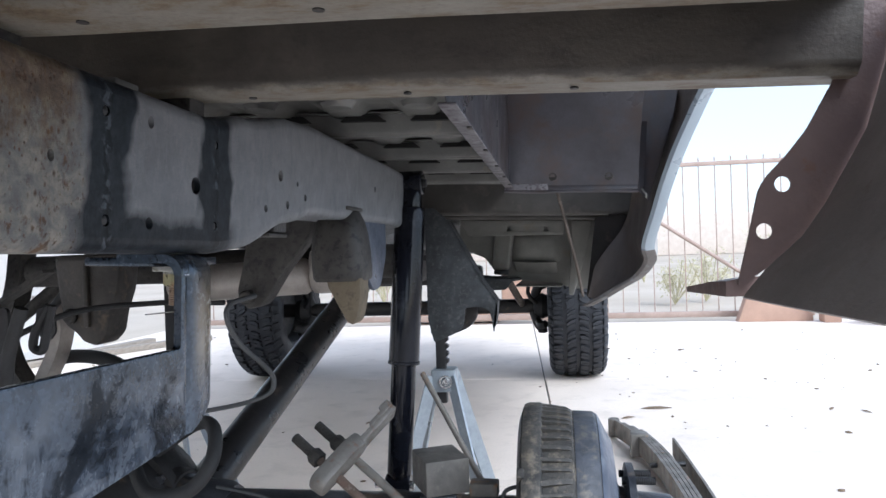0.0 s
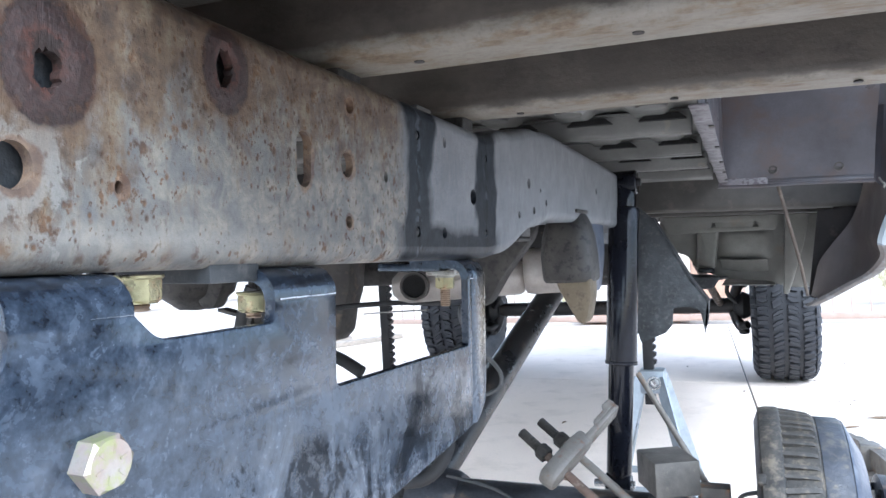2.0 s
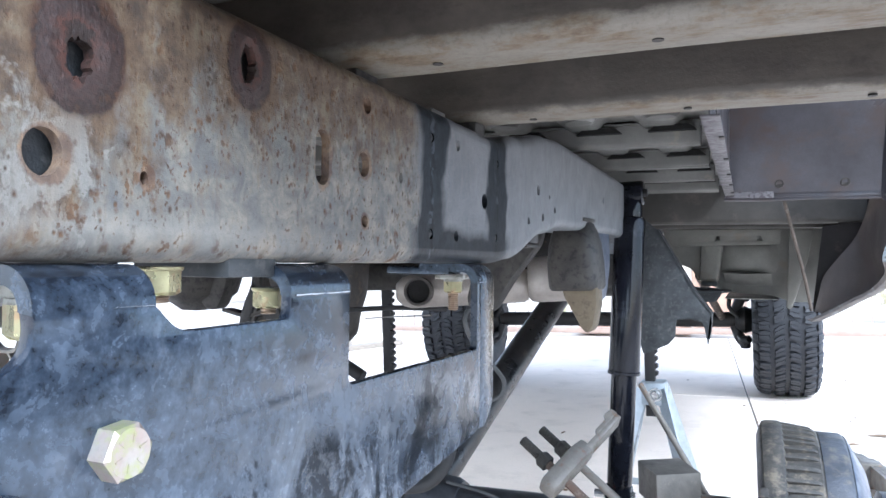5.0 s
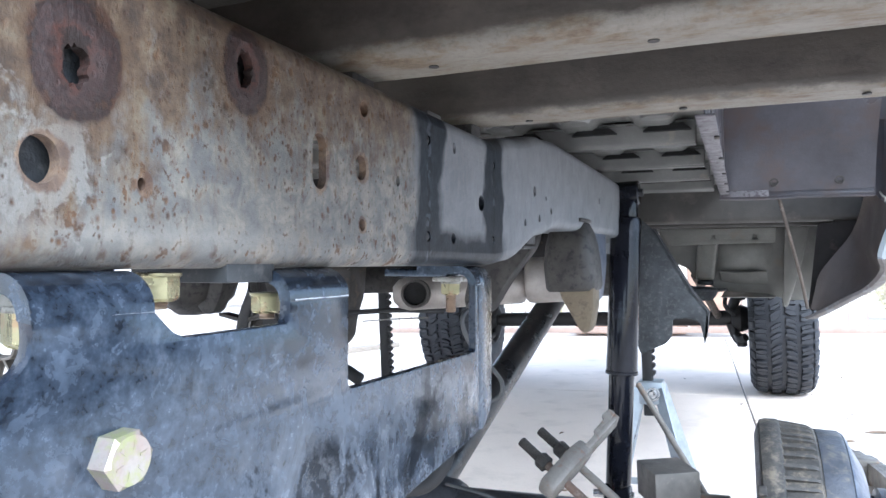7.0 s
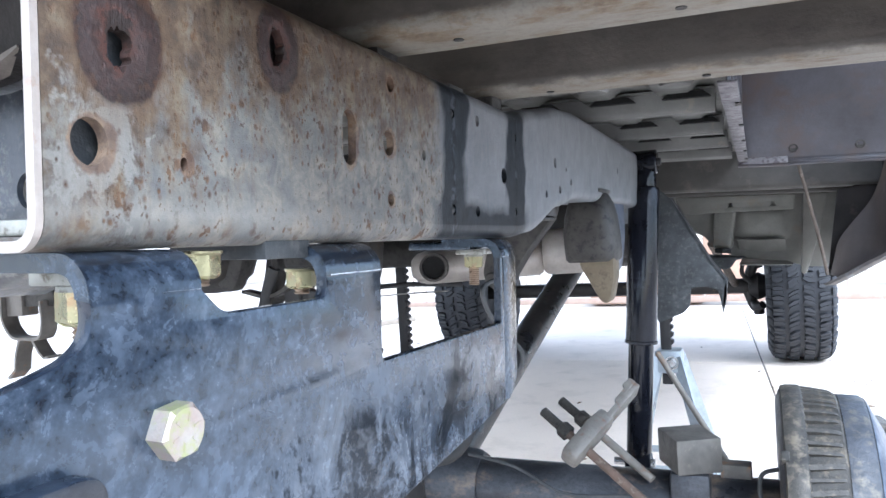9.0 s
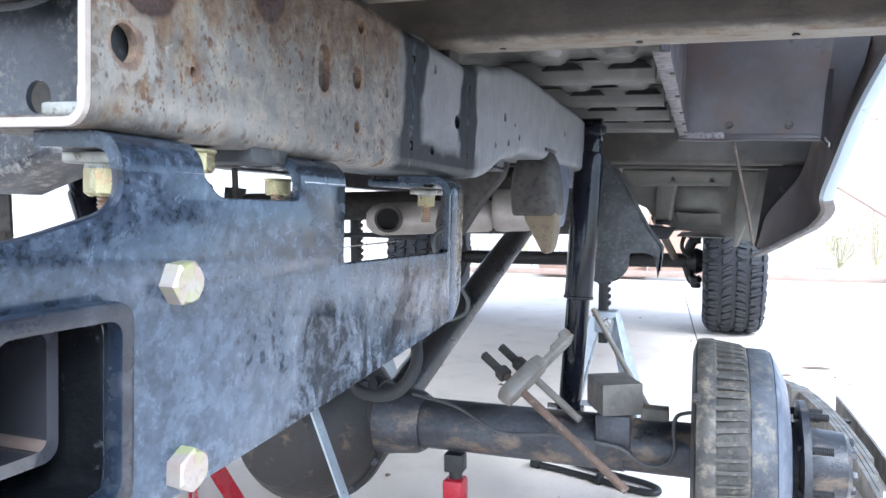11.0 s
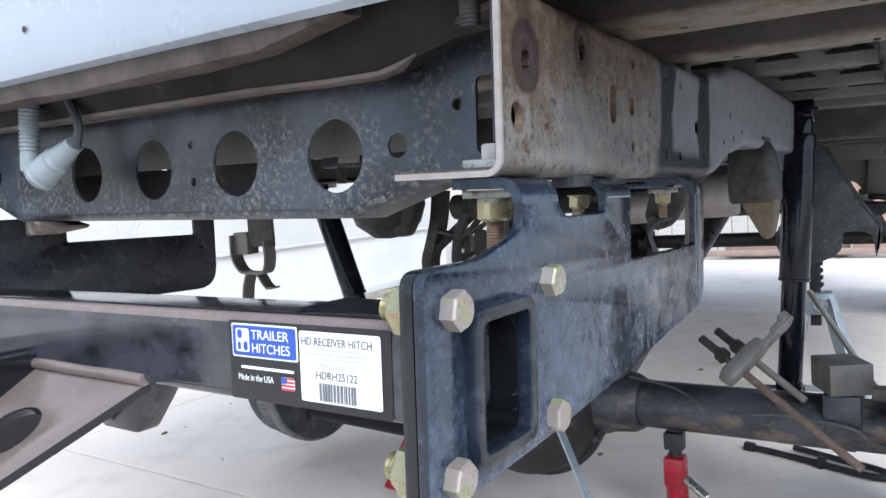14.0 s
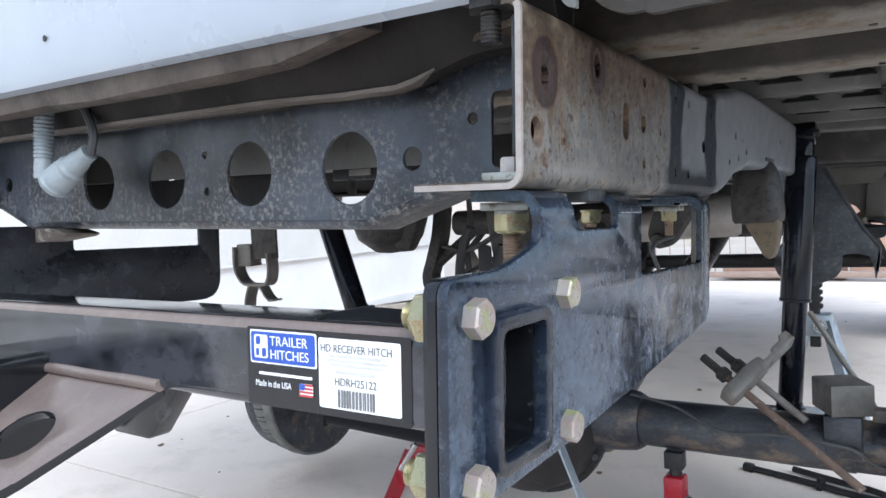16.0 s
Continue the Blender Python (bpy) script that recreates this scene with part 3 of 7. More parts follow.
RUSTLEG = material("rusty_leg", (0.135, 0.088, 0.066), (0.092, 0.068, 0.054), 40, 0.75, 0.1, (0.22, 0.19, 0.16), (0.56, 0.68), 60)
PLATE = material("dusty_cast_plate", (0.19, 0.178, 0.16), (0.13, 0.122, 0.11), 30, 0.6, 0.2, (0.16, 0.10, 0.07), (0.57, 0.68), 60, 0.5)
BLOCK = material("lift_block_steel", (0.125, 0.118, 0.108), (0.080, 0.077, 0.073), 18, 0.55, 0.3, (0.18, 0.165, 0.14), (0.6, 0.72), 50, 0.4)
LEAF = material("leaf_spring_steel", (0.20, 0.185, 0.165), (0.13, 0.122, 0.11), 20, 0.6, 0.3, (0.24, 0.14, 0.08), (0.57, 0.7), 30)
CONDUIT = material("grey_plastic", (0.28, 0.31, 0.325), (0.23, 0.26, 0.27), 30, 0.5)
WOOD = material("weathered_timber", (0.34, 0.30, 0.25), (0.24, 0.21, 0.175), 8, 0.85, 0, stretch=(8, 0.8, 8))
STUCCO = material("house_stucco", (0.74, 0.72, 0.68), (0.68, 0.66, 0.62), 3, 0.9, 0, bump=0.9, bump_scale=60, fine=0.12, depth=0.006)
PLINTH = material("house_plinth", (0.72, 0.70, 0.68), (0.64, 0.625, 0.60), 2, 0.85)
GATE = material("gate_brown_paint", (0.40, 0.30, 0.25), (0.33, 0.245, 0.20), 8, 0.5)
CLAY = material("clay_wall", (0.46, 0.30, 0.22), (0.38, 0.25, 0.19), 5, 0.85)
FARWALL = material("far_pale_wall", (0.68, 0.60, 0.53), (0.60, 0.52, 0.45), 5, 0.85)
DESERT = material("dry_ground", (0.55, 0.48, 0.40), (0.46, 0.39, 0.31), 0.6, 0.95)
SHRUB = material("dry_shrub", (0.46, 0.43, 0.27), (0.54, 0.48, 0.33), 30, 0.8)
LITTER = material("dead_leaf", (0.16, 0.11, 0.07), (0.22, 0.16, 0.10), 60, 0.9)
STICKER_W = material("sticker_white", (0.80, 0.80, 0.79), (0.77, 0.77, 0.76), 8, 0.35, 0, fine=0.03, bump=0.03)
STICKER_K = material("sticker_black", (0.010, 0.010, 0.012), (0.013, 0.013, 0.015), 8, 0.16, 0, fine=0.03, bump=0.03)
STICKER_B = material("sticker_blue", (0.035, 0.09, 0.42), (0.03, 0.08, 0.38), 8, 0.3, 0, fine=0.03, bump=0.03)
STICKER_R = material("sticker_red", (0.45, 0.06, 0.06), (0.42, 0.05, 0.05), 8, 0.35, 0, fine=0.03, bump=0.03)
SHOCK.node_tree.nodes["Principled BSDF"].inputs["Specular IOR Level"].default_value = 0.24
FLANGE = material("bedside_flange_rust", (0.150, 0.098, 0.085), (0.105, 0.068, 0.062), 10, 0.4, 0.1, (0.12, 0.055, 0.03), (0.58, 0.7), 30)
REAR_IN = material("bedside_inner_grime", (0.23, 0.20, 0.18), (0.17, 0.148, 0.135), 6, 0.45, 0.05, (0.10, 0.055, 0.035), (0.6, 0.75), 22)
BACKWEB = material("inner_web_grey", (0.30, 0.29, 0.27), (0.24, 0.23, 0.21), 12, 0.6, 0, (0.15, 0.11, 0.08), (0.6, 0.72), 40)
INK = material("print_ink", (0.12, 0.12, 0.125), (0.17, 0.17, 0.175), 30, 0.5)
INK_GREY = material("pale_print_ink", (0.58, 0.57, 0.55), (0.52, 0.51, 0.50), 30, 0.5)

# ---- building helpers ----
# The truck stands nose-down and leaning on its stands: all that is bolted to its frame is built square and then tilted.
PIVOT = Vector((0.43, 0.0, 0.782))
_ax = Vector((1, 0, -0.038)).normalized()
_ay = Vector((0, 1, -0.0175)).normalized()
_az = _ax.cross(_ay).normalized()
_ax = _ay.cross(_az)
TRUCK = Matrix.Translation(PIVOT) @ Matrix((_ax, _ay, _az)).transposed().to_4x4() @ Matrix.Translation(-PIVOT)
LEVEL = Matrix.Identity(4)
MID = -0.1  # the truck's centre line
BASES = {}


def thing(name, base, label, category, frame_of=LEVEL, group="", kind=""):
    ob = new(name)
    ob.matrix_world = frame_of @ Matrix.Translation(base)
    ob.empty_display_size = 0.05
    BASES[ob.name] = Vector(base)
    return tagged(ob, label, category, group, kind)


def base_of(ob):
    return BASES[ob.name]


def finish(me, mat, smooth=40):
    me.materials.append(mat)
    if smooth:
        me.polygons.foreach_set("use_smooth", [True] * len(me.polygons))
        me.set_sharp_from_angle(angle=radians(smooth))
    me.update()
    return me


def part(name, bm, mat, parent, label="", smooth=40):
    """Links a bmesh, given in the thing's own square frame, as one mesh under a thing or a part."""
    bmesh.ops.translate(bm, verts=bm.verts, vec=-base_of(parent))
    bmesh.ops.recalc_face_normals(bm, faces=bm.faces)
    me = bpy.data.meshes.new(name)
    bm.to_mesh(me)
    bm.free()
    ob = new(name, finish(me, mat, smooth))
    ob.parent = parent
    BASES[ob.name] = base_of(parent)
    return tagged(ob, label)


def solo(name, bm, mat, base, label, category, frame_of=LEVEL, smooth=40, group="", kind=""):
    """A thing of one mesh."""
    base = Vector(base)
    bmesh.ops.translate(bm, verts=bm.verts, vec=-base)
    bmesh.ops.recalc_face_normals(bm, faces=bm.faces)
    me = bpy.data.meshes.new(name)
    bm.to_mesh(me)
    bm.free()
    ob = new(name, finish(me, mat, smooth))
    ob.matrix_world = frame_of @ Matrix.Translation(base)
    BASES[ob.name] = base
    return tagged(ob, label, category, group, kind)


def add(bm, other):
    me = bpy.data.meshes.new("joined")
    other.to_mesh(me)
    other.free()
    bm.from_mesh(me)
    bpy.data.meshes.remove(me)
    return bm


def box(x0, x1, y0, y1, z0, z1, bevel=0.0, seg=2):
    bm = bmesh.new()
    bmesh.ops.create_cube(bm, size=1.0)
    bmesh.ops.scale(bm, vec=(abs(x1 - x0), abs(y1 - y0), abs(z1 - z0)), verts=bm.verts)
    bmesh.ops.translate(bm, vec=((x0 + x1) / 2, (y0 + y1) / 2, (z0 + z1) / 2), verts=bm.verts)
    if bevel:
        bmesh.ops.bevel(bm, geom=bm.edges[:], offset=bevel, segments=seg, affect="EDGES", profile=0.5)
    return bm


def turned(bm, m):
    bmesh.ops.transform(bm, matrix=m, verts=bm.verts)
    return bm


def aim(p0, p1):
    """The pose at p0 whose z axis points to p1."""
    d = Vector(p1) - Vector(p0)
    return Matrix.Translation(p0) @ d.to_track_quat("Z", "Y").to_matrix().to_4x4()


def lathe(profile, seg=32, m=LEVEL, close=False):
    """Turns (radius, height) pairs round z; m lays the result in place."""
    bm = bmesh.new()
    rings = []
    for r, h in profile:
        if r < 1e-6:
            rings.append([bm.verts.new((0, 0, h))])
        else:
            rings.append([bm.verts.new((r * math.cos(a), r * math.sin(a), h)) for a in (2 * math.pi * i / seg for i in range(seg))])
    pairs = list(zip(rings, rings[1:])) + ([(rings[-1], rings[0])] if close else [])
    for a, b in pairs:
        for i in range(seg):
            j = (i + 1) % seg
            if len(a) == 1 and len(b) == 1:
                continue
            if len(a) == 1:
                bm.faces.new((a[0], b[i], b[j]))
            elif len(b) == 1:
                bm.faces.new((a[i], a[j], b[0]))
            else:
                bm.faces.new((a[i], a[j], b[j], b[i]))
    return turned(bm, m)


def rod(p0, p1, r, seg=20, r1=None, bevel=0.0):
    n = (Vector(p1) - Vector(p0)).length
    r1 = r if r1 is None else r1
    b = min(bevel, n / 3)
    prof = [(0, 0), (r - b, 0), (r, b), (r1, n - b), (r1 - b, n), (0, n)] if b else [(0, 0), (r, 0), (r1, n), (0, n)]
    return lathe(prof, seg, aim(p0, p1))


def pipe_open(p0, p1, r, wall, seg=28):
    n = (Vector(p1) - Vector(p0)).length
    return lathe([(r - wall, 0), (r, 0), (r, n), (r - wall, n)], seg, aim(p0, p1), close=True)


def smooth_path(points, steps=8):
    """A Catmull-Rom curve through the points."""
    p = [Vector(q) for q in points]
    p = [p[0] * 2 - p[1]] + p + [p[-1] * 2 - p[-2]]
    out = []
    for i in range(1, len(p) - 2):
        for k in range(steps):
            t = k / steps
            a, b, c, d = p[i - 1:i + 3]
            out.append(0.5 * (2 * b + (c - a) * t + (2 * a - 5 * b + 4 * c - d) * t * t + (3 * b - a - 3 * c + d) * t ** 3))
    out.append(p[-2])
    return out


def sweep(path, section, closed_section=True, cap=True, up=None):
    """Carries a flat section (u, v) along a path."""
    bm = bmesh.new()
    path = [Vector(q) for q in path]
    side = None
    rings = []
    for i, q in enumerate(path):
        d = (path[min(i + 1, len(path) - 1)] - path[max(i - 1, 0)]).normalized()
        if up is not None:
            s = d.cross(Vector(up)).normalized()
        elif side is None:
            s = d.cross(Vector((0, 0, 1)) if abs(d.z) < 0.9 else Vector((1, 0, 0))).normalized()
        else:
            s = (side - d * side.dot(d)).normalized()
        side = s
        w = s.cross(d)
        rings.append([bm.verts.new(q + s * u + w * v) for u, v in section])
    n = len(section)
    for a, b in zip(rings, rings[1:]):
        for k in range(n if closed_section else n - 1):
            j = (k + 1) % n
            bm.faces.new((a[k], a[j], b[j], b[k]))
    if cap and closed_section:
        bm.faces.new(rings[0][::-1])
        bm.faces.new(rings[-1])
    return bm


def circle(r, n=12):
    return [(r * math.cos(2 * math.pi * i / n), r * math.sin(2 * math.pi * i / n)) for i in range(n)]


def cable(points, r, n=10, steps=8):
    return sweep(smooth_path(points, steps), circle(r, n))


def ring2(cx, cy, rx, ry=None, n=28, wob=0.0):
    ry = ry or rx
    return [(cx + rx * (1 + wob * random.uniform(-1, 1)) * math.cos(2 * math.pi * i / n), cy + ry * (1 + wob * random.uniform(-1, 1)) * math.sin(2 * math.pi * i / n)) for i in range(n)]


def slot2(cx, cy, half, r, n=10):
    """An upright slot: two half rounds."""
    top = [(cx + r * math.cos(math.pi * i / n), cy + half - r + r * math.sin(math.pi * i / n)) for i in range(n + 1)]
    low = [(cx + r * math.cos(math.pi + math.pi * i / n), cy - half + r + r * math.sin(math.pi + math.pi * i / n)) for i in range(n + 1)]
    return top + low


def rounded(points, radii, n=6):
    """Rounds the corners of an outline; one radius, or one for each corner."""
    out = []
    m = len(points)
    for i, q in enumerate(points):
        r = radii if isinstance(radii, (int, float)) else radii[i]
        a, b, c = Vector(points[i - 1]), Vector(q), Vector(points[(i + 1) % m])
        if r <= 0:
            out.append(tuple(b))
            continue
        u, v = (a - b), (c - b)
        k = min(r, u.length * 0.49, v.length * 0.49)
        p, s = b + u.normalized() * k, b + v.normalized() * k
        for j in range(n + 1):
            t = j / n
            w = p * (1 - t) ** 2 + b * 2 * t * (1 - t) + s * t * t
            out.append(tuple(w))
    return out


def sheet(outlines, axis, at, thick, bevel=0.0):
    """A plate cut to outlines (the first is its edge, the others are holes), lying across the axis from at to at + thick.
    Outline pairs are (y, z) across x, (x, z) across y, and (x, y) across z."""
    cu = bpy.data.curves.new("cut", "CURVE")
    cu.dimensions, cu.fill_mode = "2D", "BOTH"
    cu.extrude = abs(thick) / 2 - bevel
    cu.bevel_depth, cu.bevel_resolution = bevel, 1
    cu.offset = -bevel
    for line in outlines:
        sp = cu.splines.new("POLY")
        sp.points.add(len(line) - 1)
        sp.points.foreach_set("co", [c for u, v in line for c in (u, v, 0, 1)])
        sp.use_cyclic_u = True
    ob = bpy.data.objects.new("cut", cu)
    me = bpy.data.meshes.new_from_object(ob)
    bm = bmesh.new()
    bm.from_mesh(me)
    bpy.data.objects.remove(ob)
    bpy.data.curves.remove(cu)
    bpy.data.meshes.remove(me)
    mid = at + thick / 2
    if axis == "x":
        m = Matrix(((0, 0, 1, mid), (1, 0, 0, 0), (0, 1, 0, 0), (0, 0, 0, 1)))
    elif axis == "y":
        m = Matrix(((1, 0, 0, 0), (0, 0, 1, mid), (0, 1, 0, 0), (0, 0, 0, 1)))
    else:
        m = Matrix.Translation((0, 0, mid))
    bmesh.ops.remove_doubles(bm, verts=bm.verts, dist=1e-5)
    return turned(bm, m)


def strip(lines):
    """A skin over rows of points of equal length."""
    bm = bmesh.new()
    rows = [[bm.verts.new(q) for q in line] for line in lines]
    for a, b in zip(rows, rows[1:]):
        for i in range(len(a) - 1):
            bm.faces.new((a[i], a[i + 1], b[i + 1], b[i]))
    return bm


def thick_skin(lines, thick):
    """The same with a thickness, towards the side of the normals."""
    bm = strip(lines)
    bmesh.ops.recalc_face_normals(bm, faces=bm.faces)
    bmesh.ops.solidify(bm, geom=bm.faces[:], thickness=thick)
    return bm


def hex_prism(af, h, chamfer=0.12):
    """A hexagon head along z, from 0 to h, with its crown chamfered."""
    r = af / math.sqrt(3)
    bm = bmesh.new()
    low = [bm.verts.new((r * math.cos(math.pi * i / 3), r * math.sin(math.pi * i / 3), 0)) for i in range(6)]
    up = [bm.verts.new((r * math.cos(math.pi * i / 3), r * math.sin(math.pi * i / 3), h * 0.86)) for i in range(6)]
    n = 24
    top = []
    for i in range(n):
        a = 2 * math.pi * i / n
        top.append(bm.verts.new((af * 0.47 * math.cos(a), af * 0.47 * math.sin(a), h)))
    bm.faces.new(low[::-1])
    bm.faces.new(top)
    for i in range(6):
        j = (i + 1) % 6
        bm.faces.new((low[i], low[j], up[j], up[i]))
        k = i * 4
        bm.faces.new((up[i], up[j], top[(k + 4) % n], top[(k + 3) % n], top[(k + 2) % n], top[(k + 1) % n], top[k]))
    return bm


def screw(p0, p1, r, pitch=0.0022, seg=14):
    n = (Vector(p1) - Vector(p0)).length
    prof = [(0, 0)]
    h = 0.0
    while h < n:
        prof += [(r * 0.86, h), (r, h + pitch * 0.5)]
        h += pitch
    prof += [(r * 0.8, n), (0, n)]
    return lathe(prof, seg, aim(p0, p1))


def bolt_at(parent, p, toward, af=0.021, head=0.010, spin=0.0, name="bolt", marks=True):
    """A hex bolt head with its washer face and grade marks, as a part with sub-parts; p lies on the plate, toward points out of it."""
    p, q = Vector(p), Vector(p) + Vector(toward)
    m = aim(p, q) @ Matrix.Rotation(spin, 4, "Z")
    bm = turned(hex_prism(af, head), m)
    add(bm, lathe([(0, -0.001), (af * 0.5, -0.001), (af * 0.5, 0.0012), (0, 0.0012)], 24, m))
    head_ob = part(name, bm, BOLT, parent, "yellow zinc hex bolt head", 30)
    if marks:
        gm = bmesh.new()
        for k in range(6):
            a = k * math.pi / 3 + 0.2
            add(gm, turned(box(af * 0.2, af * 0.38, -0.0005, 0.0005, head, head + 0.0004), m @ Matrix.Rotation(a, 4, "Z")))
        part("grade_mark", gm, BOLT, head_ob)
    return head_ob


def nut_below(parent, x, y, z, drop=0.028, af=0.0245, washer=0.046, spin=0.3, deep=0.013):
    """A nut and a thread end hanging under a flange at height z, with a square plate washer or, where washer is 0, a round one."""
    if washer:
        w = washer / 2
        part("washer", box(x - w, x + w, y - deep, y + deep, z - 0.006, z, 0.001), WASHER, parent, "bright square plate washer")
        part("lock_washer", lathe([(0, 0), (af * 0.56, 0), (af * 0.56, 0.0025), (0, 0.0025)], 24, Matrix.Translation((x, y, z - 0.0085))), WASHER, parent)
        z -= 0.006
    else:
        part("washer", lathe([(0, 0), (af * 0.60, 0), (af * 0.64, 0.0008), (af * 0.64, 0.0020), (0, 0.0025)], 24, Matrix.Translation((x, y, z - 0.0025))), ZINC, parent, "round yellow zinc washer")
    m = Matrix.Translation((x, y, z - 0.0025)) @ Matrix.Rotation(math.pi, 4, "X") @ Matrix.Rotation(spin, 4, "Z")
    part("nut", turned(hex_prism(af, af * 0.62), m), ZINC, parent, "yellow zinc hex nut", 30)
    part("thread", screw((x, y, z - 0.012), (x, y, z - 0.012 - drop), af * 0.31), COPPER, parent, "coppery bolt thread")


def text_on(parent, words, x, z, y, size, mat, name="lettering", squash=1.0):
    """Words on a face that looks towards -y, from their lower left corner."""
    cu = bpy.data.curves.new("words", "FONT")
    cu.body, cu.size, cu.extrude = words, size, 0.00012
    ob = bpy.data.objects.new("words", cu)
    me = bpy.data.meshes.new_from_object(ob)
    bpy.data.objects.remove(ob)
    bm = bmesh.new()
    bm.from_mesh(me)
    bpy.data.meshes.remove(me)
    turned(bm, Matrix(((squash, 0, 0, x), (0, 0, -1, y), (0, 1, 0, z), (0, 0, 0, 1))))
    return part(name, bm, mat, parent, smooth=0)

# ---- the ground and the yard ----


def build_ground():
    n = 10.0
    # the slabs of the drive, cut by narrow joints
    joint_x, joint_y = 0.62, 0.83
    w = 0.004
    xs = [(-3.2, -1.9), (-1.9, joint_x), (joint_x, 3.9), (3.9, 7.0)]
    ys = [(-6.0, -2.2), (-2.2, joint_y), (joint_y, 3.9), (3.9, 6.6)]
    ground = solo("ground", box(-120, 120, -60, 160, -0.3, -0.02), DESERT, (0, 0, -0.02), "pale dry desert ground round the drive", "ground", kind="structure")
    floor = solo("floor", box(-3.2, 7.0, -6.0, 6.6, -0.02, -0.006), JOINT, (0, 0, -0.02), "pale grey concrete drive with narrow joints and dust", "floor", kind="structure")
    for a, b in xs:
        for c, d in ys:
            bm = box(a + w, b - w, c + w, d - w, -0.012, 0.0)
            # the lengthwise joint runs slightly askew
            for v in bm.verts:
                if abs(v.co.x - joint_x) < 0.05:
                    v.co.x -= 0.0585 * (v.co.y - 4.4)
            bmesh.ops.bevel(bm, geom=[e for e in bm.edges if all(v.co.z > -0.001 for v in e.verts)], offset=0.002, segments=1, affect="EDGES")
            bmesh.ops.translate(bm, verts=bm.verts, vec=(0, 0, 0.02))
            me = bpy.data.meshes.new("slab")
            bm.to_mesh(me)
            bm.free()
            ob = new("slab", finish(me, CONCRETE, 0))
            ob.parent = floor
    # crumbs, leaves and gravel
    rnd = random.Random(5)
    bm = bmesh.new()
    for _ in range(170):
        x, y = rnd.uniform(-2.6, 3.2), rnd.uniform(0.9, 6.3)
        if rnd.random() < 0.55:
            x = rnd.uniform(0.6, 2.6)
            y = rnd.uniform(1.6, 5.0)
        s = rnd.choice((0.003, 0.004, 0.005, 0.006, 0.009))
        b = bmesh.new()
        bmesh.ops.create_icosphere(b, subdivisions=1, radius=s)
        for v in b.verts:
            v.co *= rnd.uniform(0.6, 1.2)
        bmesh.ops.scale(b, vec=(rnd.uniform(0.8, 2.2), 1, rnd.uniform(0.35, 0.7)), verts=b.verts)
        bmesh.ops.rotate(b, cent=(0, 0, 0), matrix=Matrix.Rotation(rnd.uniform(0, 3.1), 3, "Z"), verts=b.verts)
        bmesh.ops.translate(b, vec=(x, y, s * 0.35), verts=b.verts)
        add(bm, b)
    solo("floor_litter", bm, LITTER, (0, 0, 0), "small brown crumbs and grit on the concrete", "litter", kind="stuff")

    def leaf(x, y, s, turn):
        path = [(-s, 0, 0.001), (-s * 0.4, s * 0.28, 0.004), (s * 0.3, s * 0.22, 0.006), (s, 0, 0.002)]
        low = [(-s, 0, 0.001), (-s * 0.4, -s * 0.24, 0.003), (s * 0.3, -s * 0.26, 0.005), (s, 0, 0.002)]
        b = thick_skin([path, [((a[0] + c[0]) / 2, (a[1] + c[1]) / 2, 0.001) for a, c in zip(path, low)], low], 0.0006)
        turned(b, Matrix.Translation((x, y, 0.001)) @ Matrix.Rotation(turn, 4, "Z"))
        solo("fallen_leaf", b, LITTER, (x, y, 0), "curled dry brown leaf on the concrete", "leaf", group="fallen leaves")
    for x, y, s, turn in ((1.16, 3.2, 0.07, 0.1), (1.02, 3.02, 0.035, 0.5), (1.9, 3.2, 0.03, 1.0), (2.02, 3.15, 0.03, 2.0), (2.45, 3.5, 0.03, 0.3), (1.55, 4.9, 0.04, 0.8), (0.35, 2.2, 0.02, 0.3), (-0.1, 2.9, 0.02, 1.2), (1.7, 1.9, 0.02, 0.4)):
        leaf(x, y, s, turn)


build_ground()


def build_house():
    wall = thing("wall_house", (-3.3, 4, 0), "white stucco house wall with a smooth plinth", "wall", kind="structure")
    # stucco above, drip ledge, plinth
    part("stucco", box(-3.6, -3.2, -4.0, 5.4, 0.515, 3.2, 0.004), STUCCO, wall)
    part("ledge", box(-3.6, -3.185, -4.0, 5.4, 0.495, 0.515, 0.003), PLINTH, wall)
    part("plinth", box(-3.6, -3.22, -4.0, 5.4, -0.02, 0.495), PLINTH, wall)
    part("footing", box(-3.6, -3.12, -4.0, 5.4, -0.02, 0.10, 0.008), PLINTH, wall)


build_house()


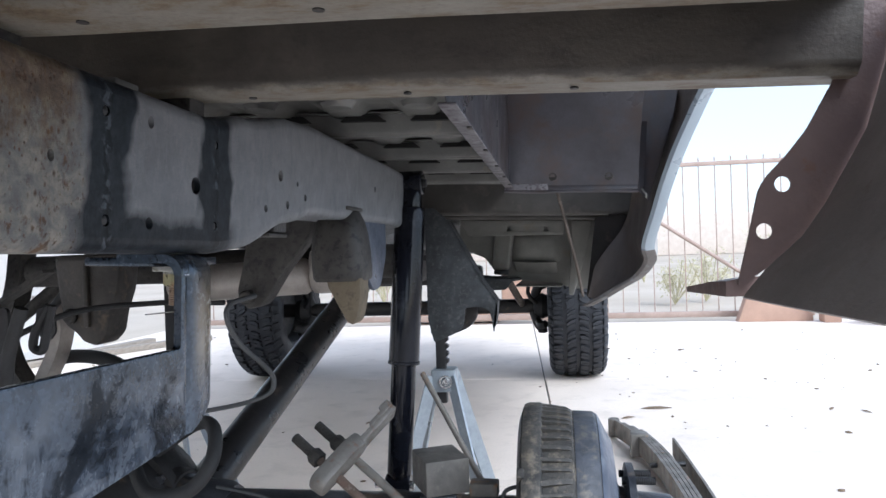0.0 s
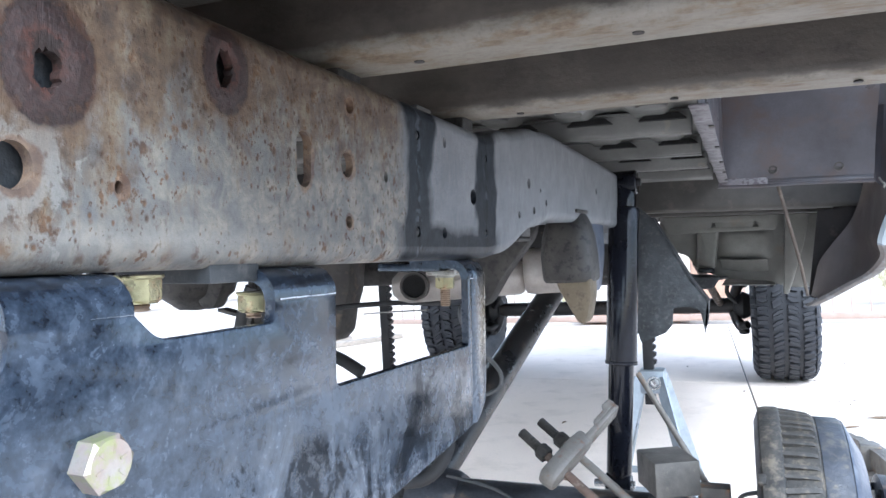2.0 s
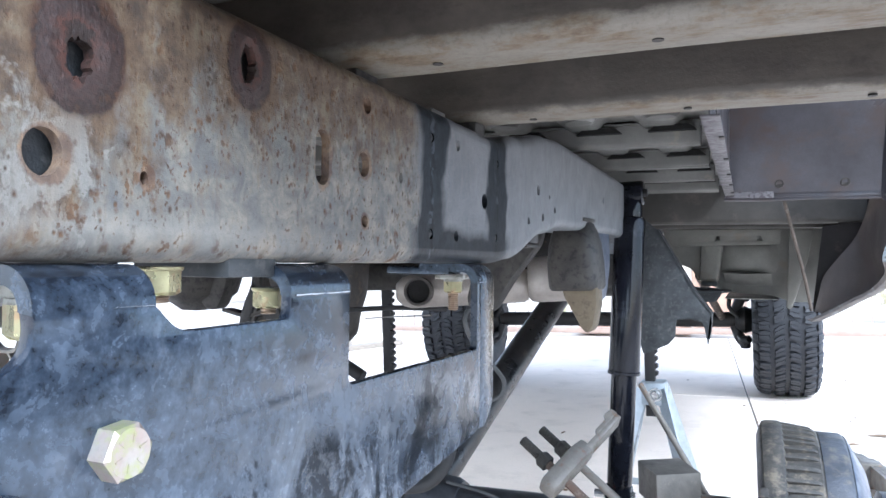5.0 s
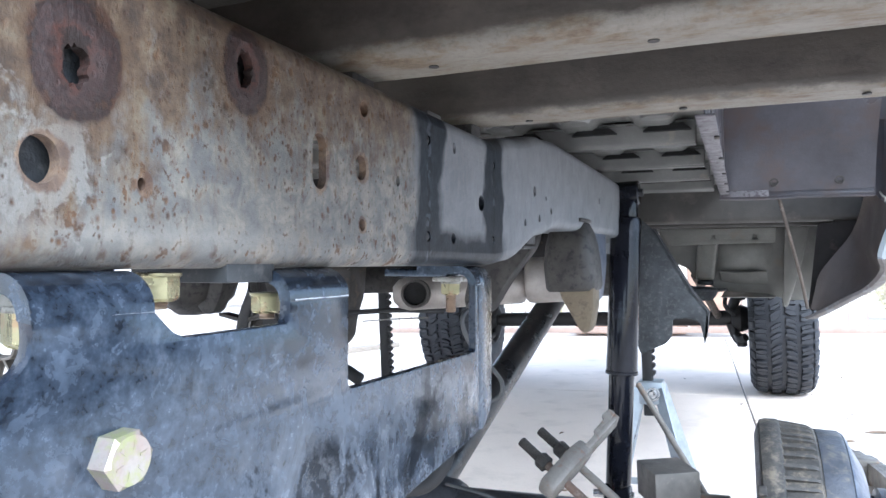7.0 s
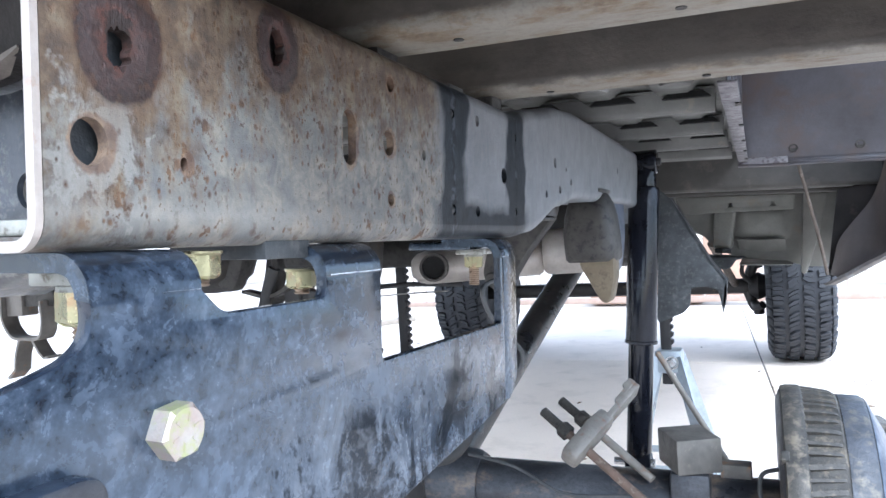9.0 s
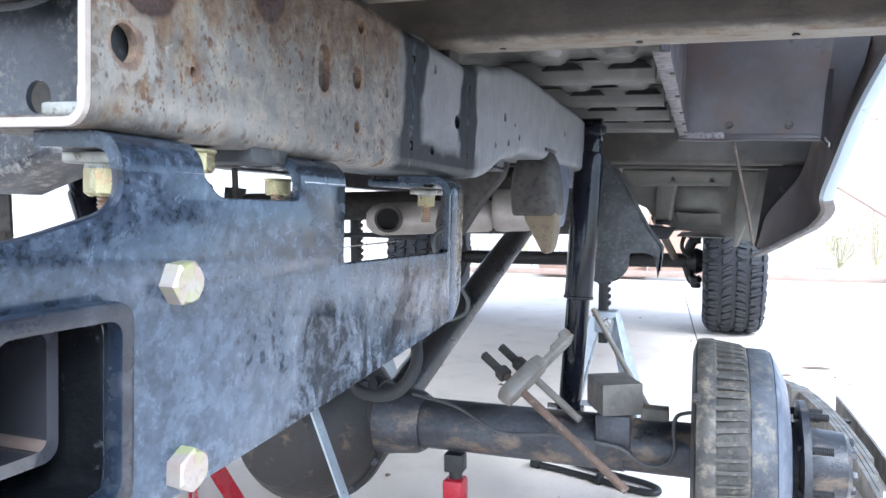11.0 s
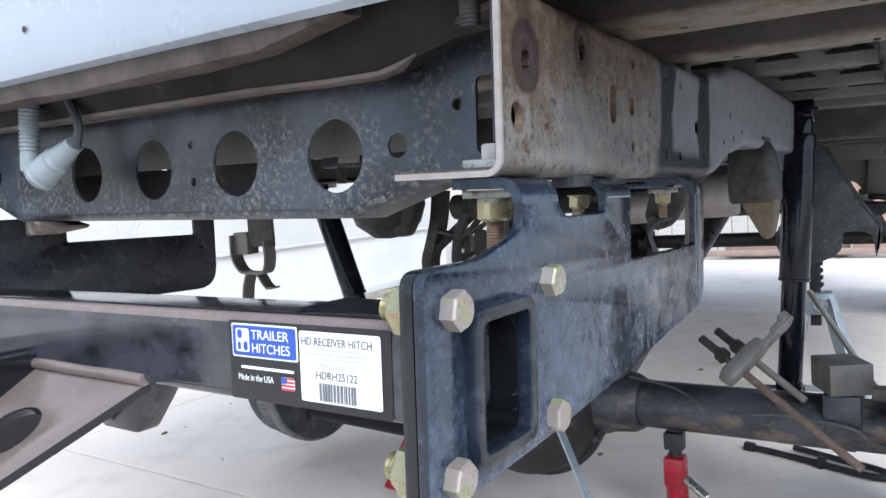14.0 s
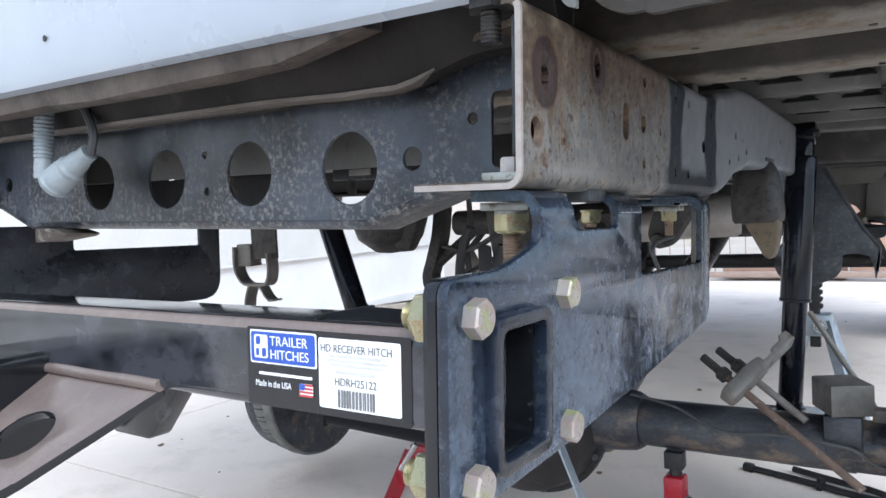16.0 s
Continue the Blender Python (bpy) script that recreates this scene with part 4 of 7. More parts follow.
def build_gate():
    y = 6.75
    gate = thing("yard_gate", (1.0, y, 0), "brown iron yard gate with upright bars and a brace", "gate")
    part("bottom_rail", box(-3.0, 3.02, y - 0.02, y + 0.02, 0.02, 0.075, 0.004), GATE, gate)
    part("top_rail", box(-3.0, 3.02, y - 0.02, y + 0.02, 1.42, 1.46, 0.004), GATE, gate)
    x = -2.95
    bar = None
    while x < 3.0:
        if not (0.25 < x < 0.62):
            if bar is None:
                bar = part("bar", box(-0.0045, 0.0045, y - 0.005, y + 0.005, 0.06, 1.5), GATE, gate)
                bar.location.x += x
            else:
                ob = new("bar", bar.data)
                ob.parent = gate
                ob.location = (x, 0, 0)
        x += 0.143
    part("brace", rod((1.62, y - 0.02, 0.96), (2.55, y - 0.02, 0.32), 0.018, 10), GATE, gate)
    part("gate_post", box(0.585, 0.66, y - 0.04, y + 0.04, 0.0, 1.6, 0.004), GATE, gate)
    part("panel", box(0.20, 0.58, y - 0.015, y + 0.015, 0.08, 1.2, 0.004), CLAY, gate, "solid brown gate panel")
    solo("clay_wall", box(-0.9, 0.16, y + 0.1, y + 0.3, 0, 0.16, 0.01), CLAY, (-1, y + 0.2, 0), "low brown block wall behind the gate", "wall", kind="structure")
    tri = sheet([[(2.30, 0.0), (2.92, 0.0), (2.92, 0.06), (2.62, 0.27), (2.40, 0.28)]], "y", y - 0.28, 0.12, 0.006)
    solo("leaning_board", tri, CLAY, (2.6, y - 0.2, 0), "brown sloping board lying against the gate foot", "board")
    solo("gate_pillar", box(2.96, 3.10, y - 0.42, y - 0.28, 0, 0.26, 0.01), CLAY, (3.03, y - 0.35, 0), "short brown pillar at the gate", "pillar")
    # a heap of branches beside the gate
    rnd = random.Random(3)
    heap = thing("branch_heap", (3.45, 6.2, 0), "heap of dry brown branches on the concrete", "branches")
    for _ in range(16):
        a = Vector((3.3 + rnd.uniform(-0.15, 0.1), 6.2 + rnd.uniform(-0.15, 0.15), rnd.uniform(0.015, 0.1)))
        b = a + Vector((rnd.uniform(0.2, 0.6), rnd.uniform(-0.15, 0.15), rnd.uniform(-0.02, 0.1)))
        part("branch", cable([a, (a + b) / 2 + Vector((0, 0, 0.03)), b], rnd.uniform(0.008, 0.02), 6, 4), LITTER, heap)
    # scrub and the far side of the road
    for k, (x, yy, h) in enumerate(((2.05, 8.3, 0.55), (2.45, 8.6, 0.7), (3.5, 9.5, 0.9), (0.2, 9.4, 0.5), (-1.6, 9.2, 0.6), (2.2, 12.5, 1.4))):
        bush = thing("shrub", (x, yy, 0), "dry yellow-green desert shrub beyond the gate", "shrub", group="shrubs beyond the gate")
        r2 = random.Random(20 + k)
        st, lv = bmesh.new(), bmesh.new()
        for _ in range(12):
            tip = Vector((x + r2.gauss(0, h * 0.28), yy + r2.gauss(0, h * 0.28), h * r2.uniform(0.5, 1.0)))
            add(st, cable([(x, yy, 0), ((x + tip.x) / 2 + r2.gauss(0, 0.03), (yy + tip.y) / 2, tip.z * 0.55), tip], 0.006, 5, 3))
            for _ in range(60):
                c = tip.lerp(Vector((x, yy, 0)), r2.uniform(0, 0.5)) + Vector((r2.gauss(0, 0.06), r2.gauss(0, 0.06), r2.gauss(0, 0.05)))
                s = r2.uniform(0.010, 0.028)
                d = Vector((r2.gauss(0, 1), r2.gauss(0, 1), r2.gauss(0, 1))).normalized()
                e = d.orthogonal().normalized()
                vs = [lv.verts.new(c + q) for q in (d * s, e * s * 0.4, -d * s, -e * s * 0.4)]
                lv.faces.new(vs)
        part("stem", st, SHRUB, bush)
        part("foliage", lv, SHRUB, bush, smooth=0)
    solo("far_wall", box(-40, 40, 31, 31.3, 0, 1.7, 0.02), FARWALL, (0, 31, 0), "long low pale wall across the road", "wall", kind="structure")


build_gate()

# ---- the truck's frame ----
ARCH_LOW = [(-0.001, 0.782), (0.53, 0.782), (0.575, 0.786), (0.725, 0.820), (0.80, 0.832), (1.25, 0.838), (1.55, 0.828), (1.95, 0.80), (3.6, 0.78)]
ARCH_TOP = [(-0.001, 0.910), (0.525, 0.910), (0.60, 0.925), (0.72, 0.945), (0.80, 0.951), (1.25, 0.951), (1.55, 0.945), (1.95, 0.92), (3.6, 0.90)]


def interp(table, y):
    for (a, p), (b, q) in zip(table, table[1:]):
        if a <= y <= b:
            t = (y - a) / (b - a)
            t = t * t * (3 - 2 * t) if (p != q) else t
            return p + (q - p) * t
    return table[-1][1]


def build_rail(name, outer, inward, holes, mat, label):
    """A C-section side rail: its outer face stands at x = outer, its flanges point inward (-1 or 1)."""
    rail = thing(name, (outer, 0, 0.782), label, "frame rail", TRUCK)
    t, r, wide = 0.0055, 0.012, 0.088
    ys = [0.0] + [0.04 * i for i in range(1, 13)] + [0.53 + 0.02 * i for i in range(0, 17)] + [0.9 + 0.09 * i for i in range(31)]
    low = [(y, interp(ARCH_LOW, y) + r) for y in ys]
    top = [(y, interp(ARCH_TOP, y) - r) for y in ys]

    def sweep_in(bm):
        """Ahead of the shock mount the rails are bent inward to stay out of the camera's view."""
        for v in bm.verts:
            k = min(1.0, max(0.0, (v.co.y - 1.36) / 0.30))
            v.co.x += inward * 0.10 * k * k * (3 - 2 * k)
        return bm
    split = 1.35
    web = sheet([[q for q in low if q[0] <= split] + [q for q in top if q[0] <= split][::-1]] + holes, "x", outer, inward * t, 0.0)
    part("web", web, mat, rail)
    last = max(q[0] for q in low if q[0] <= split)
    rows = [[(outer, p[0], p[1]), (outer, q[0], q[1]), (outer + inward * t, q[0], q[1]), (outer + inward * t, p[0], p[1]), (outer, p[0], p[1])] for p, q in zip(low, top) if p[0] >= last]
    front = strip(rows)
    bmesh.ops.remove_doubles(front, verts=front.verts, dist=1e-6)
    part("front_web", sweep_in(front), mat, rail)

    def flange(line, sign):
        rows = []
        for y, z in line:
            row = []
            for k in range(7):
                a = math.pi / 2 * k / 6
                row.append((outer + inward * (r - r * math.cos(a)), y, z + sign * r * math.sin(a)))
            w = 0.016 if (sign > 0 and y < 0.05) else wide
            row.append((outer + inward * w, y, z + sign * r))
            row.append((outer + inward * w, y, z + sign * (r - t)))
            for k in range(6, -1, -1):
                a = math.pi / 2 * k / 6
                row.append((outer + inward * (r - (r - t) * math.cos(a)), y, z + sign * (r - t) * math.sin(a)))
            row.append(row[0])
            rows.append(row)
        bm = strip(rows)
        bmesh.ops.remove_doubles(bm, verts=bm.verts, dist=1e-6)
        bmesh.ops.holes_fill(bm, edges=[e for e in bm.edges if e.is_boundary])
        return bm
    part("lower_flange", sweep_in(flange(low, -1)), mat, rail)
    part("upper_flange", sweep_in(flange(top, 1)), mat, rail)
    return rail


RAIL_HOLES = [ring2(0.019, 0.8225, 0.0082, 0.0090), ring2(0.034, 0.860, 0.0056, 0.0085, wob=0.22), ring2(0.1325, 0.884, 0.0062, 0.0100, wob=0.15),
              slot2(0.202, 0.846, 0.017, 0.0075), ring2(0.252, 0.848, 0.0075, 0.0085), ring2(0.256, 0.888, 0.005, 0.0055), ring2(0.254, 0.810, 0.0042),
              ring2(0.307, 0.845, 0.0032, 0.0042), ring2(0.066, 0.818, 0.0022, 0.003), ring2(0.362, 0.884, 0.0040), ring2(0.362, 0.806, 0.0045),
              ring2(0.418, 0.886, 0.0042, 0.005), ring2(0.416, 0.806, 0.005), ring2(0.488, 0.8425, 0.0078), ring2(0.525, 0.884, 0.0038), ring2(0.523, 0.808, 0.0042),
              ring2(0.681, 0.872, 0.0065), ring2(0.640, 0.832, 0.0045), ring2(0.703, 0.840, 0.005), ring2(0.762, 0.853, 0.0045), ring2(0.735, 0.868, 0.003), ring2(1.106, 0.894, 0.005, 0.006)]
rail_r = build_rail("frame_rail", 0.43, -1, RAIL_HOLES, RAIL, "rusty grey steel frame rail with drilled holes and ground welds")
def sawn_edge(x, z0, z1, r, t, wide):
    """The C-shaped end face of the rail: web, two rounded corners, two flanges."""
    def side(rr, off):
        out = [(x - wide, z0 + off)]
        for k in range(7):
            a = math.pi / 2 * k / 6
            out.append((x - r + rr * math.sin(a), z0 + r - rr * math.cos(a)))
        for k in range(7):
            a = math.pi / 2 * k / 6
            out.append((x - r + rr * math.cos(a * 0.4), z1 - r + rr * math.sin(a * 0.4)))
        return out
    return side(r, 0.0) + side(r - t, t)[::-1]


part("cut_end", sheet([sawn_edge(0.4302, 0.7818, 0.9102, 0.012, 0.0042, 0.087)], "y", -0.0035, 0.003), BARE_EDGE, rail_r, "bare sawn steel edge")
part("gusset_behind", box(0.4150, 0.4185, 0.012, 0.162, 0.806, 0.900, 0.001), HANGER, rail_r, "grimy speckled plate inside the rail")
for y, z in ((0.362, 0.884), (0.362, 0.806), (0.525, 0.884), (0.523, 0.808)):
    part("cut_rivet", lathe([(0, -0.006), (0.0036, -0.006), (0.0034, -0.0012), (0.002, -0.0004), (0, 0.0)], 12, aim((0.43, y, z), (1, y, z))), BLACKIRON, rail_r, "worn cut rivet")
part("spacer_plate", box(0.395, 0.4235, 0.004, 0.05, 0.7878, 0.794, 0.001), WASHER, rail_r, "bright steel spacer plate")
part("head_in_channel", turned(hex_prism(0.019, 0.011), Matrix.Translation((0.409, 0.026, 0.794))), BARE_EDGE, rail_r, "rusty bolt head")
# the torn lug left over the upper flange and the stub tab
part("lug", box(0.36, 0.415, 0.395, 0.425, 0.9102, 0.917, 0.002), BEDFLOOR, rail_r)
rail_l = build_rail("frame_rail", 2 * MID - 0.43, 1, [ring2(0.49, 0.8425, 0.0078), ring2(0.2, 0.846, 0.009)], AXLE, "dark grimy steel truck frame rail opposite")


def build_crossmember():
    y = 0.124
    cm = thing("rear_crossmember", (MID, y, 0.755), "black scuffed steel frame crossmember with large round holes", "crossmember", TRUCK)
    half = 0.33
    c = -0.137
    edge = [(c - half - 0.22, 0.80), (c - half - 0.09, 0.787), (c - half, 0.7565), (c + half, 0.7565), (c + half + 0.09, 0.787), (0.418, 0.797), (0.418, 0.905), (0.335, 0.905), (0.245, 0.878), (c - half + 0.1, 0.880), (c - half - 0.1, 0.905), (c - half - 0.22, 0.905)]
    holes = [ring2(x, 0.8125, 0.0365) for x in (0.171, 0.023, -0.127, -0.275)]
    holes += [ring2(0.250, 0.818, 0.0115), ring2(-0.052, 0.838, 0.0045), ring2(-0.05, 0.795, 0.005), ring2(0.317, 0.850, 0.0055), ring2(-0.52, 0.818, 0.0115), ring2(0.385, 0.818, 0.007)]
    holes.append(rounded([(0.336, 0.805), (0.366, 0.805), (0.366, 0.872), (0.336, 0.872)], 0.008))
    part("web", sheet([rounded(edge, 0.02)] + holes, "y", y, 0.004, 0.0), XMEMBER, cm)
    # rolled lower lip and back flange
    x0, x1 = c - half, c + half
    path = [(c - half - 0.20, y, 0.80), (c - half - 0.09, y, 0.787), (x0, y, 0.7565), (x0 + 0.02, y, 0.7565), (x1 - 0.02, y, 0.7565), (x1, y, 0.7565), (x1 + 0.09, y, 0.787), (0.417, y, 0.797)]
    rows = []
    for px, py, pz in path:
        rows.append([(px, y + 0.0, pz + 0.004), (px, y + 0.001, pz + 0.0006), (px, y + 0.006, pz - 0.003), (px, y + 0.05, pz - 0.004)])
    part("lower_flange", thick_skin(rows, 0.003), XMEMBER, cm)
    part("back_web", sheet([rounded([(x0 - 0.05, 0.818), (x1 + 0.05, 0.818), (x1 + 0.05, 0.89), (x0 - 0.05, 0.89)], 0.006)], "y", y + 0.075, 0.004), BACKWEB, cm, "pale grey inner web")
    # added dark sheet: paints the shaded underbody seen through the holes
    part("shade_sheet", box(x0 - 0.05, 0.0, y + 0.10, y + 0.104, 0.766, 0.8185), DIFF, cm)
    part("rusty_strut", box(0.340, 0.3515, y + 0.03, y + 0.036, 0.80, 0.878, 0.001), RUSTY, cm, "rust-brown strut behind the slot")
    part("top_flange", box(x0 - 0.2, 0.41, y + 0.004, y + 0.07, 0.899, 0.903), XMEMBER, cm)
    rack = part("inner_bracket", box(-0.012, 0.064, y + 0.176, y + 0.190, 0.811, 0.8305, 0.002), HANGER, cm, "small grimy bracket behind the web")
    part("bracket_label", box(0.020, 0.056, y + 0.1735, y + 0.1758, 0.8165, 0.8250, 0.0005), BACKWEB, rack)
    part("bracket_bolt", rod((0.018, y + 0.182, 0.790), (0.018, y + 0.182, 0.812), 0.006, 12), BRACKET, rack)
    tab = sheet([rounded([(-0.425, 0.7510), (-0.375, 0.7510), (-0.338, 0.7440), (-0.345, 0.7395), (-0.385, 0.7350), (-0.425, 0.7300)], 0.004)], "y", y - 0.012, 0.05, 0.002)
    part("lip_bracket", tab, RUSTROD, cm, "rusty bent tab")
    return cm



build_crossmember()


def build_crossbar():
    """A bar between the rails, supposed and made deep to darken the round holes, with its maker's plate."""
    bar = thing("frame_crossbar", (MID, 0.72, 0.83), "dark grimy steel bar between the frame rails with a pale plate", "crossbar", TRUCK)
    x0, x1 = 2 * MID - 0.415, 0.415
    part("bar", box(x0, x1, 0.70, 0.74, 0.807, 0.905, 0.004), DIFF, bar)
    part("lower_flange", box(x0, x1, 0.685, 0.74, 0.802, 0.806, 0.001), BRACKET, bar, "pale dusty flange")
    part("maker_plate", box(-0.41, -0.27, 0.6975, 0.6995, 0.853, 0.881, 0.0005), PIPE, bar, "pale printed plate")
    for x in (-0.36, -0.10, 0.16):
        part("flange_bolt", turned(hex_prism(0.016, 0.009), Matrix.Translation((x, 0.70, 0.7925))), BARE_EDGE, bar)


build_crossbar()


def dark_edges(ob, mat):
    """Gives the cut edges of a plate that lies across x a darker tone of their own."""
    ob.data.materials.append(mat)
    for face in ob.data.polygons:
        if abs(face.normal.x) < 0.5:
            face.material_index = 1
    return ob


def build_hitch():
    hitch = thing("receiver_hitch", (MID, 0.0, 0.60), "dusty black bolt-on receiver hitch with side plates and cross tube", "trailer hitch", TRUCK)
    t = 0.0075

    def plate(outer, inward, grow=1.0, shift=0.0):
        """One side plate, bent in over the top as three tabs."""
        o = outer
        r = 0.017
        bend = 0.782 - r - 0.0005
        a, b = 0.225, 0.453
        edge = [(-0.105, 0.592), (0.06, 0.5965), (0.20, 0.6055), (0.44, 0.6255), (0.462, 0.6285), (0.462, bend), (b, bend), (b, 0.703), (a, 0.706), (a, bend), (0.163, bend), (0.163, 0.752), (0.081, 0.752), (0.067, bend), (0.011, bend), (0.012, 0.757), (0.0095, 0.7490), (0.002, 0.7440), (-0.012, 0.7400), (-0.045, 0.7315), (-0.105, 0.7305)]
        if inward > 0:
            edge[2:6] = [(0.15, 0.590), (0.30, 0.587), (0.497, 0.584), (0.497, bend)]
        edge = [(y * grow + shift, z) for y, z in edge]
        rad = [0.012, 0.0, 0.0, 0.05, 0.0, 0, 0, 0.004, 0.006, 0, 0, 0.008, 0.008, 0, 0, 0.004, 0.006, 0.006, 0.008, 0.02, 0.012]
        holes = []
        if inward > 0:
            rad[2:5] = [0.0, 0.0, 0.05]
        if inward < 0:
            holes = [rounded([(-0.063, 0.613), (0.006, 0.613), (0.006, 0.701), (-0.063, 0.701)], 0.008)]
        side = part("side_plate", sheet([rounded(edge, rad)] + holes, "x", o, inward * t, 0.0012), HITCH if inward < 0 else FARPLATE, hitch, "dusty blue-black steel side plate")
        if inward < 0:
            dark_edges(side, EDGE)
        for y0, y1, deep in ((0.011, 0.067, 0.055), (0.163, a, 0.055), (b, 0.466 if inward < 0 else 0.497, 0.06)):
            y0, y1 = y0 * grow + shift, y1 * grow + shift
            rows = []
            for y in (y0, y0 + 0.002, (y0 + y1) / 2, y1 - 0.002, y1):
                row = []
                for k in range(9):
                    q = math.pi / 2 * k / 8
                    row.append((o + inward * (r - r * math.cos(q)), y, bend + r * math.sin(q) if k else bend - 0.0012))
                row.append((o + inward * deep, y, bend + r))
                row.append((o + inward * deep, y, bend + r - t))
                for k in range(8, -1, -1):
                    q = math.pi / 2 * k / 8
                    row.append((o + inward * (r - (r - t) * math.cos(q)), y, bend + (r - t) * math.sin(q)))
                row.append(row[0])
                rows.append(row)
            bm = strip(rows)
            bmesh.ops.remove_doubles(bm, verts=bm.verts, dist=1e-6)
            bmesh.ops.holes_fill(bm, edges=[e for e in bm.edges if e.is_boundary])
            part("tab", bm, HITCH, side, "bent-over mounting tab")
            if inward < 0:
                # bright strip along the foot of the bend: a reflected highlight put into colour
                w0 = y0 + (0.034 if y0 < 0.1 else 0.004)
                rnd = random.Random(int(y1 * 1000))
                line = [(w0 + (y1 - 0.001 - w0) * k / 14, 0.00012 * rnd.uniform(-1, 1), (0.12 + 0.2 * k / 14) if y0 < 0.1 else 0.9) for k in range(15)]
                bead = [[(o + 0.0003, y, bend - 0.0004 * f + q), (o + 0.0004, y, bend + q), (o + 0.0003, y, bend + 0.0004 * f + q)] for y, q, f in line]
                part("bend_glint", strip(bead), BEND_GLINT, side, "bright strip painted as the bend's glint")
        return side
    right = plate(0.437, -1)
    plate(2 * MID - 0.437, 1, 1.2, 0.012)
    # nuts and threads under the right tabs
    nut_below(right, 0.398, 0.043, 0.7735, 0.028, 0.0228, 0.040)
    nut_below(right, 0.404, 0.100, 0.7805, 0.006, 0.0188, 0)
    nut_below(right, 0.402, 0.189, 0.7675, 0.004, 0.0160, 0)
    nut_below(right, 0.367, 0.563, 0.770, 0.022, 0.0195, 0.034)
    part("front_flange", box(0.330, 0.398, 0.475, 0.590, 0.7705, 0.7785, 0.002), HITCH, right, "bent-in front mounting flange")
    # the front edge is turned in as a shallow bulging strip, rolled over above and rounded off below
    rows = []
    zs = [(0.6290 + 0.0225 * k / 8, 0.0, math.sqrt(1 - (1 - k / 8) ** 2 * 0.86)) for k in range(9)]
    zs += [(0.6515 + (0.7645 - 0.6515) * k / 8, 0.0, 1.0) for k in range(1, 9)]
    zs += [(0.7645 + 0.017 * math.sin(q), 0.017 * (1 - math.cos(q)), 1.0 - 0.10 * (1 - math.cos(q))) for q in (math.pi / 2 * k / 6 for k in range(1, 7))]
    for z, back, f in zs:
        row = [(0.4345 - back, 0.4605, z), (0.4364 - back, 0.4635, z)]
        row += [(0.4225 + 0.0155 * math.cos(q) - back, 0.466 + 0.058 * f * math.sin(q), z) for q in (math.pi / 2 * k / 12 for k in range(1, 13))]
        rows.append(row + [(0.408 - back, 0.466 + 0.0582 * f, z)])
    part("front_bend", thick_skin(rows, 0.006), HITCH, right, "rounded bent-in front edge")
    part("slotted_plate", box(0.36, 0.425, 0.126, 0.165, 0.7745, 0.7845, 0.001), HANGER, right)
    # bolts through the plate
    for y, z, s in ((-0.080, 0.707, 0.3), (0.046, 0.709, 0.1), (0.051, 0.611, 0.5), (-0.081, 0.611, 0.2)):
        bolt_at(right, (0.437, y, z), (1, 0, 0), 0.0205, 0.0100, s)
    # the end plate of the cross tube and its nuts
    endp = part("end_plate", sheet([rounded([(-0.104, 0.593), (0.07, 0.596), (0.07, 0.73), (-0.104, 0.730)], 0.012), rounded([(-0.063, 0.613), (0.006, 0.613), (0.006, 0.701), (-0.063, 0.701)], 0.008)], "x", 0.4285, -0.009, 0.001), GLOSS, hitch)
    for y, z in ((-0.082, 0.706), (-0.083, 0.611)):
        part("nut", turned(hex_prism(0.0275, 0.017), aim((0.4195, y, z), (0.35, y, z))), ZINC, endp, "yellow zinc hex nut", 30)
        part("thread", screw((0.4025, y, z), (0.394, y, z), 0.0085), ZINC, endp)
    # the tube stub standing proud of the plate
    outer = rounded([(-0.066, 0.608), (0.010, 0.608), (0.010, 0.705), (-0.066, 0.705)], 0.012)
    inner = rounded([(-0.058, 0.617), (0.002, 0.617), (0.002, 0.696), (-0.058, 0.696)], 0.008)
    dark_edges(part("tube_mouth", sheet([outer, inner], "x", 0.434, 0.0125, 0.002), FARPLATE, hitch, "rectangular steel tube mouth"), EDGE)
    # near-black lining and an added black sheet paint the tube's inner shade
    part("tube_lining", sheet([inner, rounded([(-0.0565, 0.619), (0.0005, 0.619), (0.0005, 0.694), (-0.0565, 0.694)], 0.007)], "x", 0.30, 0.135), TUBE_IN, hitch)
    part("tube_shade_sheet", box(0.296, 0.300, -0.0582, 0.0022, 0.6168, 0.6962), SHADE_BLACK, hitch)
    # the cross tube lies level while the plates follow the frame
    y0, y1, z0, z1 = -0.0745, -0.008, 0.632, 0.6965
    out = rounded([(y0, z0), (y1, z0), (y1, z1), (y0, z1)], [0.009, 0.009, 0.009, 0.013], 8)
    inn = rounded([(y0 + 0.006, z0 + 0.006), (y1 - 0.006, z0 + 0.006), (y1 - 0.006, z1 - 0.006), (y0 + 0.006, z1 - 0.006)], 0.006)
    left = 2 * MID - 0.428
    bm = sheet([out, inn], "x", left, 0.4195 - left)
    lean = 0.026

    def level(bm):
        for v in bm.verts:
            v.co.z += lean * (v.co.x - 0.40)
        return bm
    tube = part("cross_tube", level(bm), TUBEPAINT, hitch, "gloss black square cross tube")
    # tan stripe along the rounded upper edge: a reflection put into the colour
    tube.data.materials.append(TAN_REFLECTION)
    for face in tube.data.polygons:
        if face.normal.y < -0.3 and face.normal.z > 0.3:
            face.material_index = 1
    # stickers
    yf = y0 - 0.0003

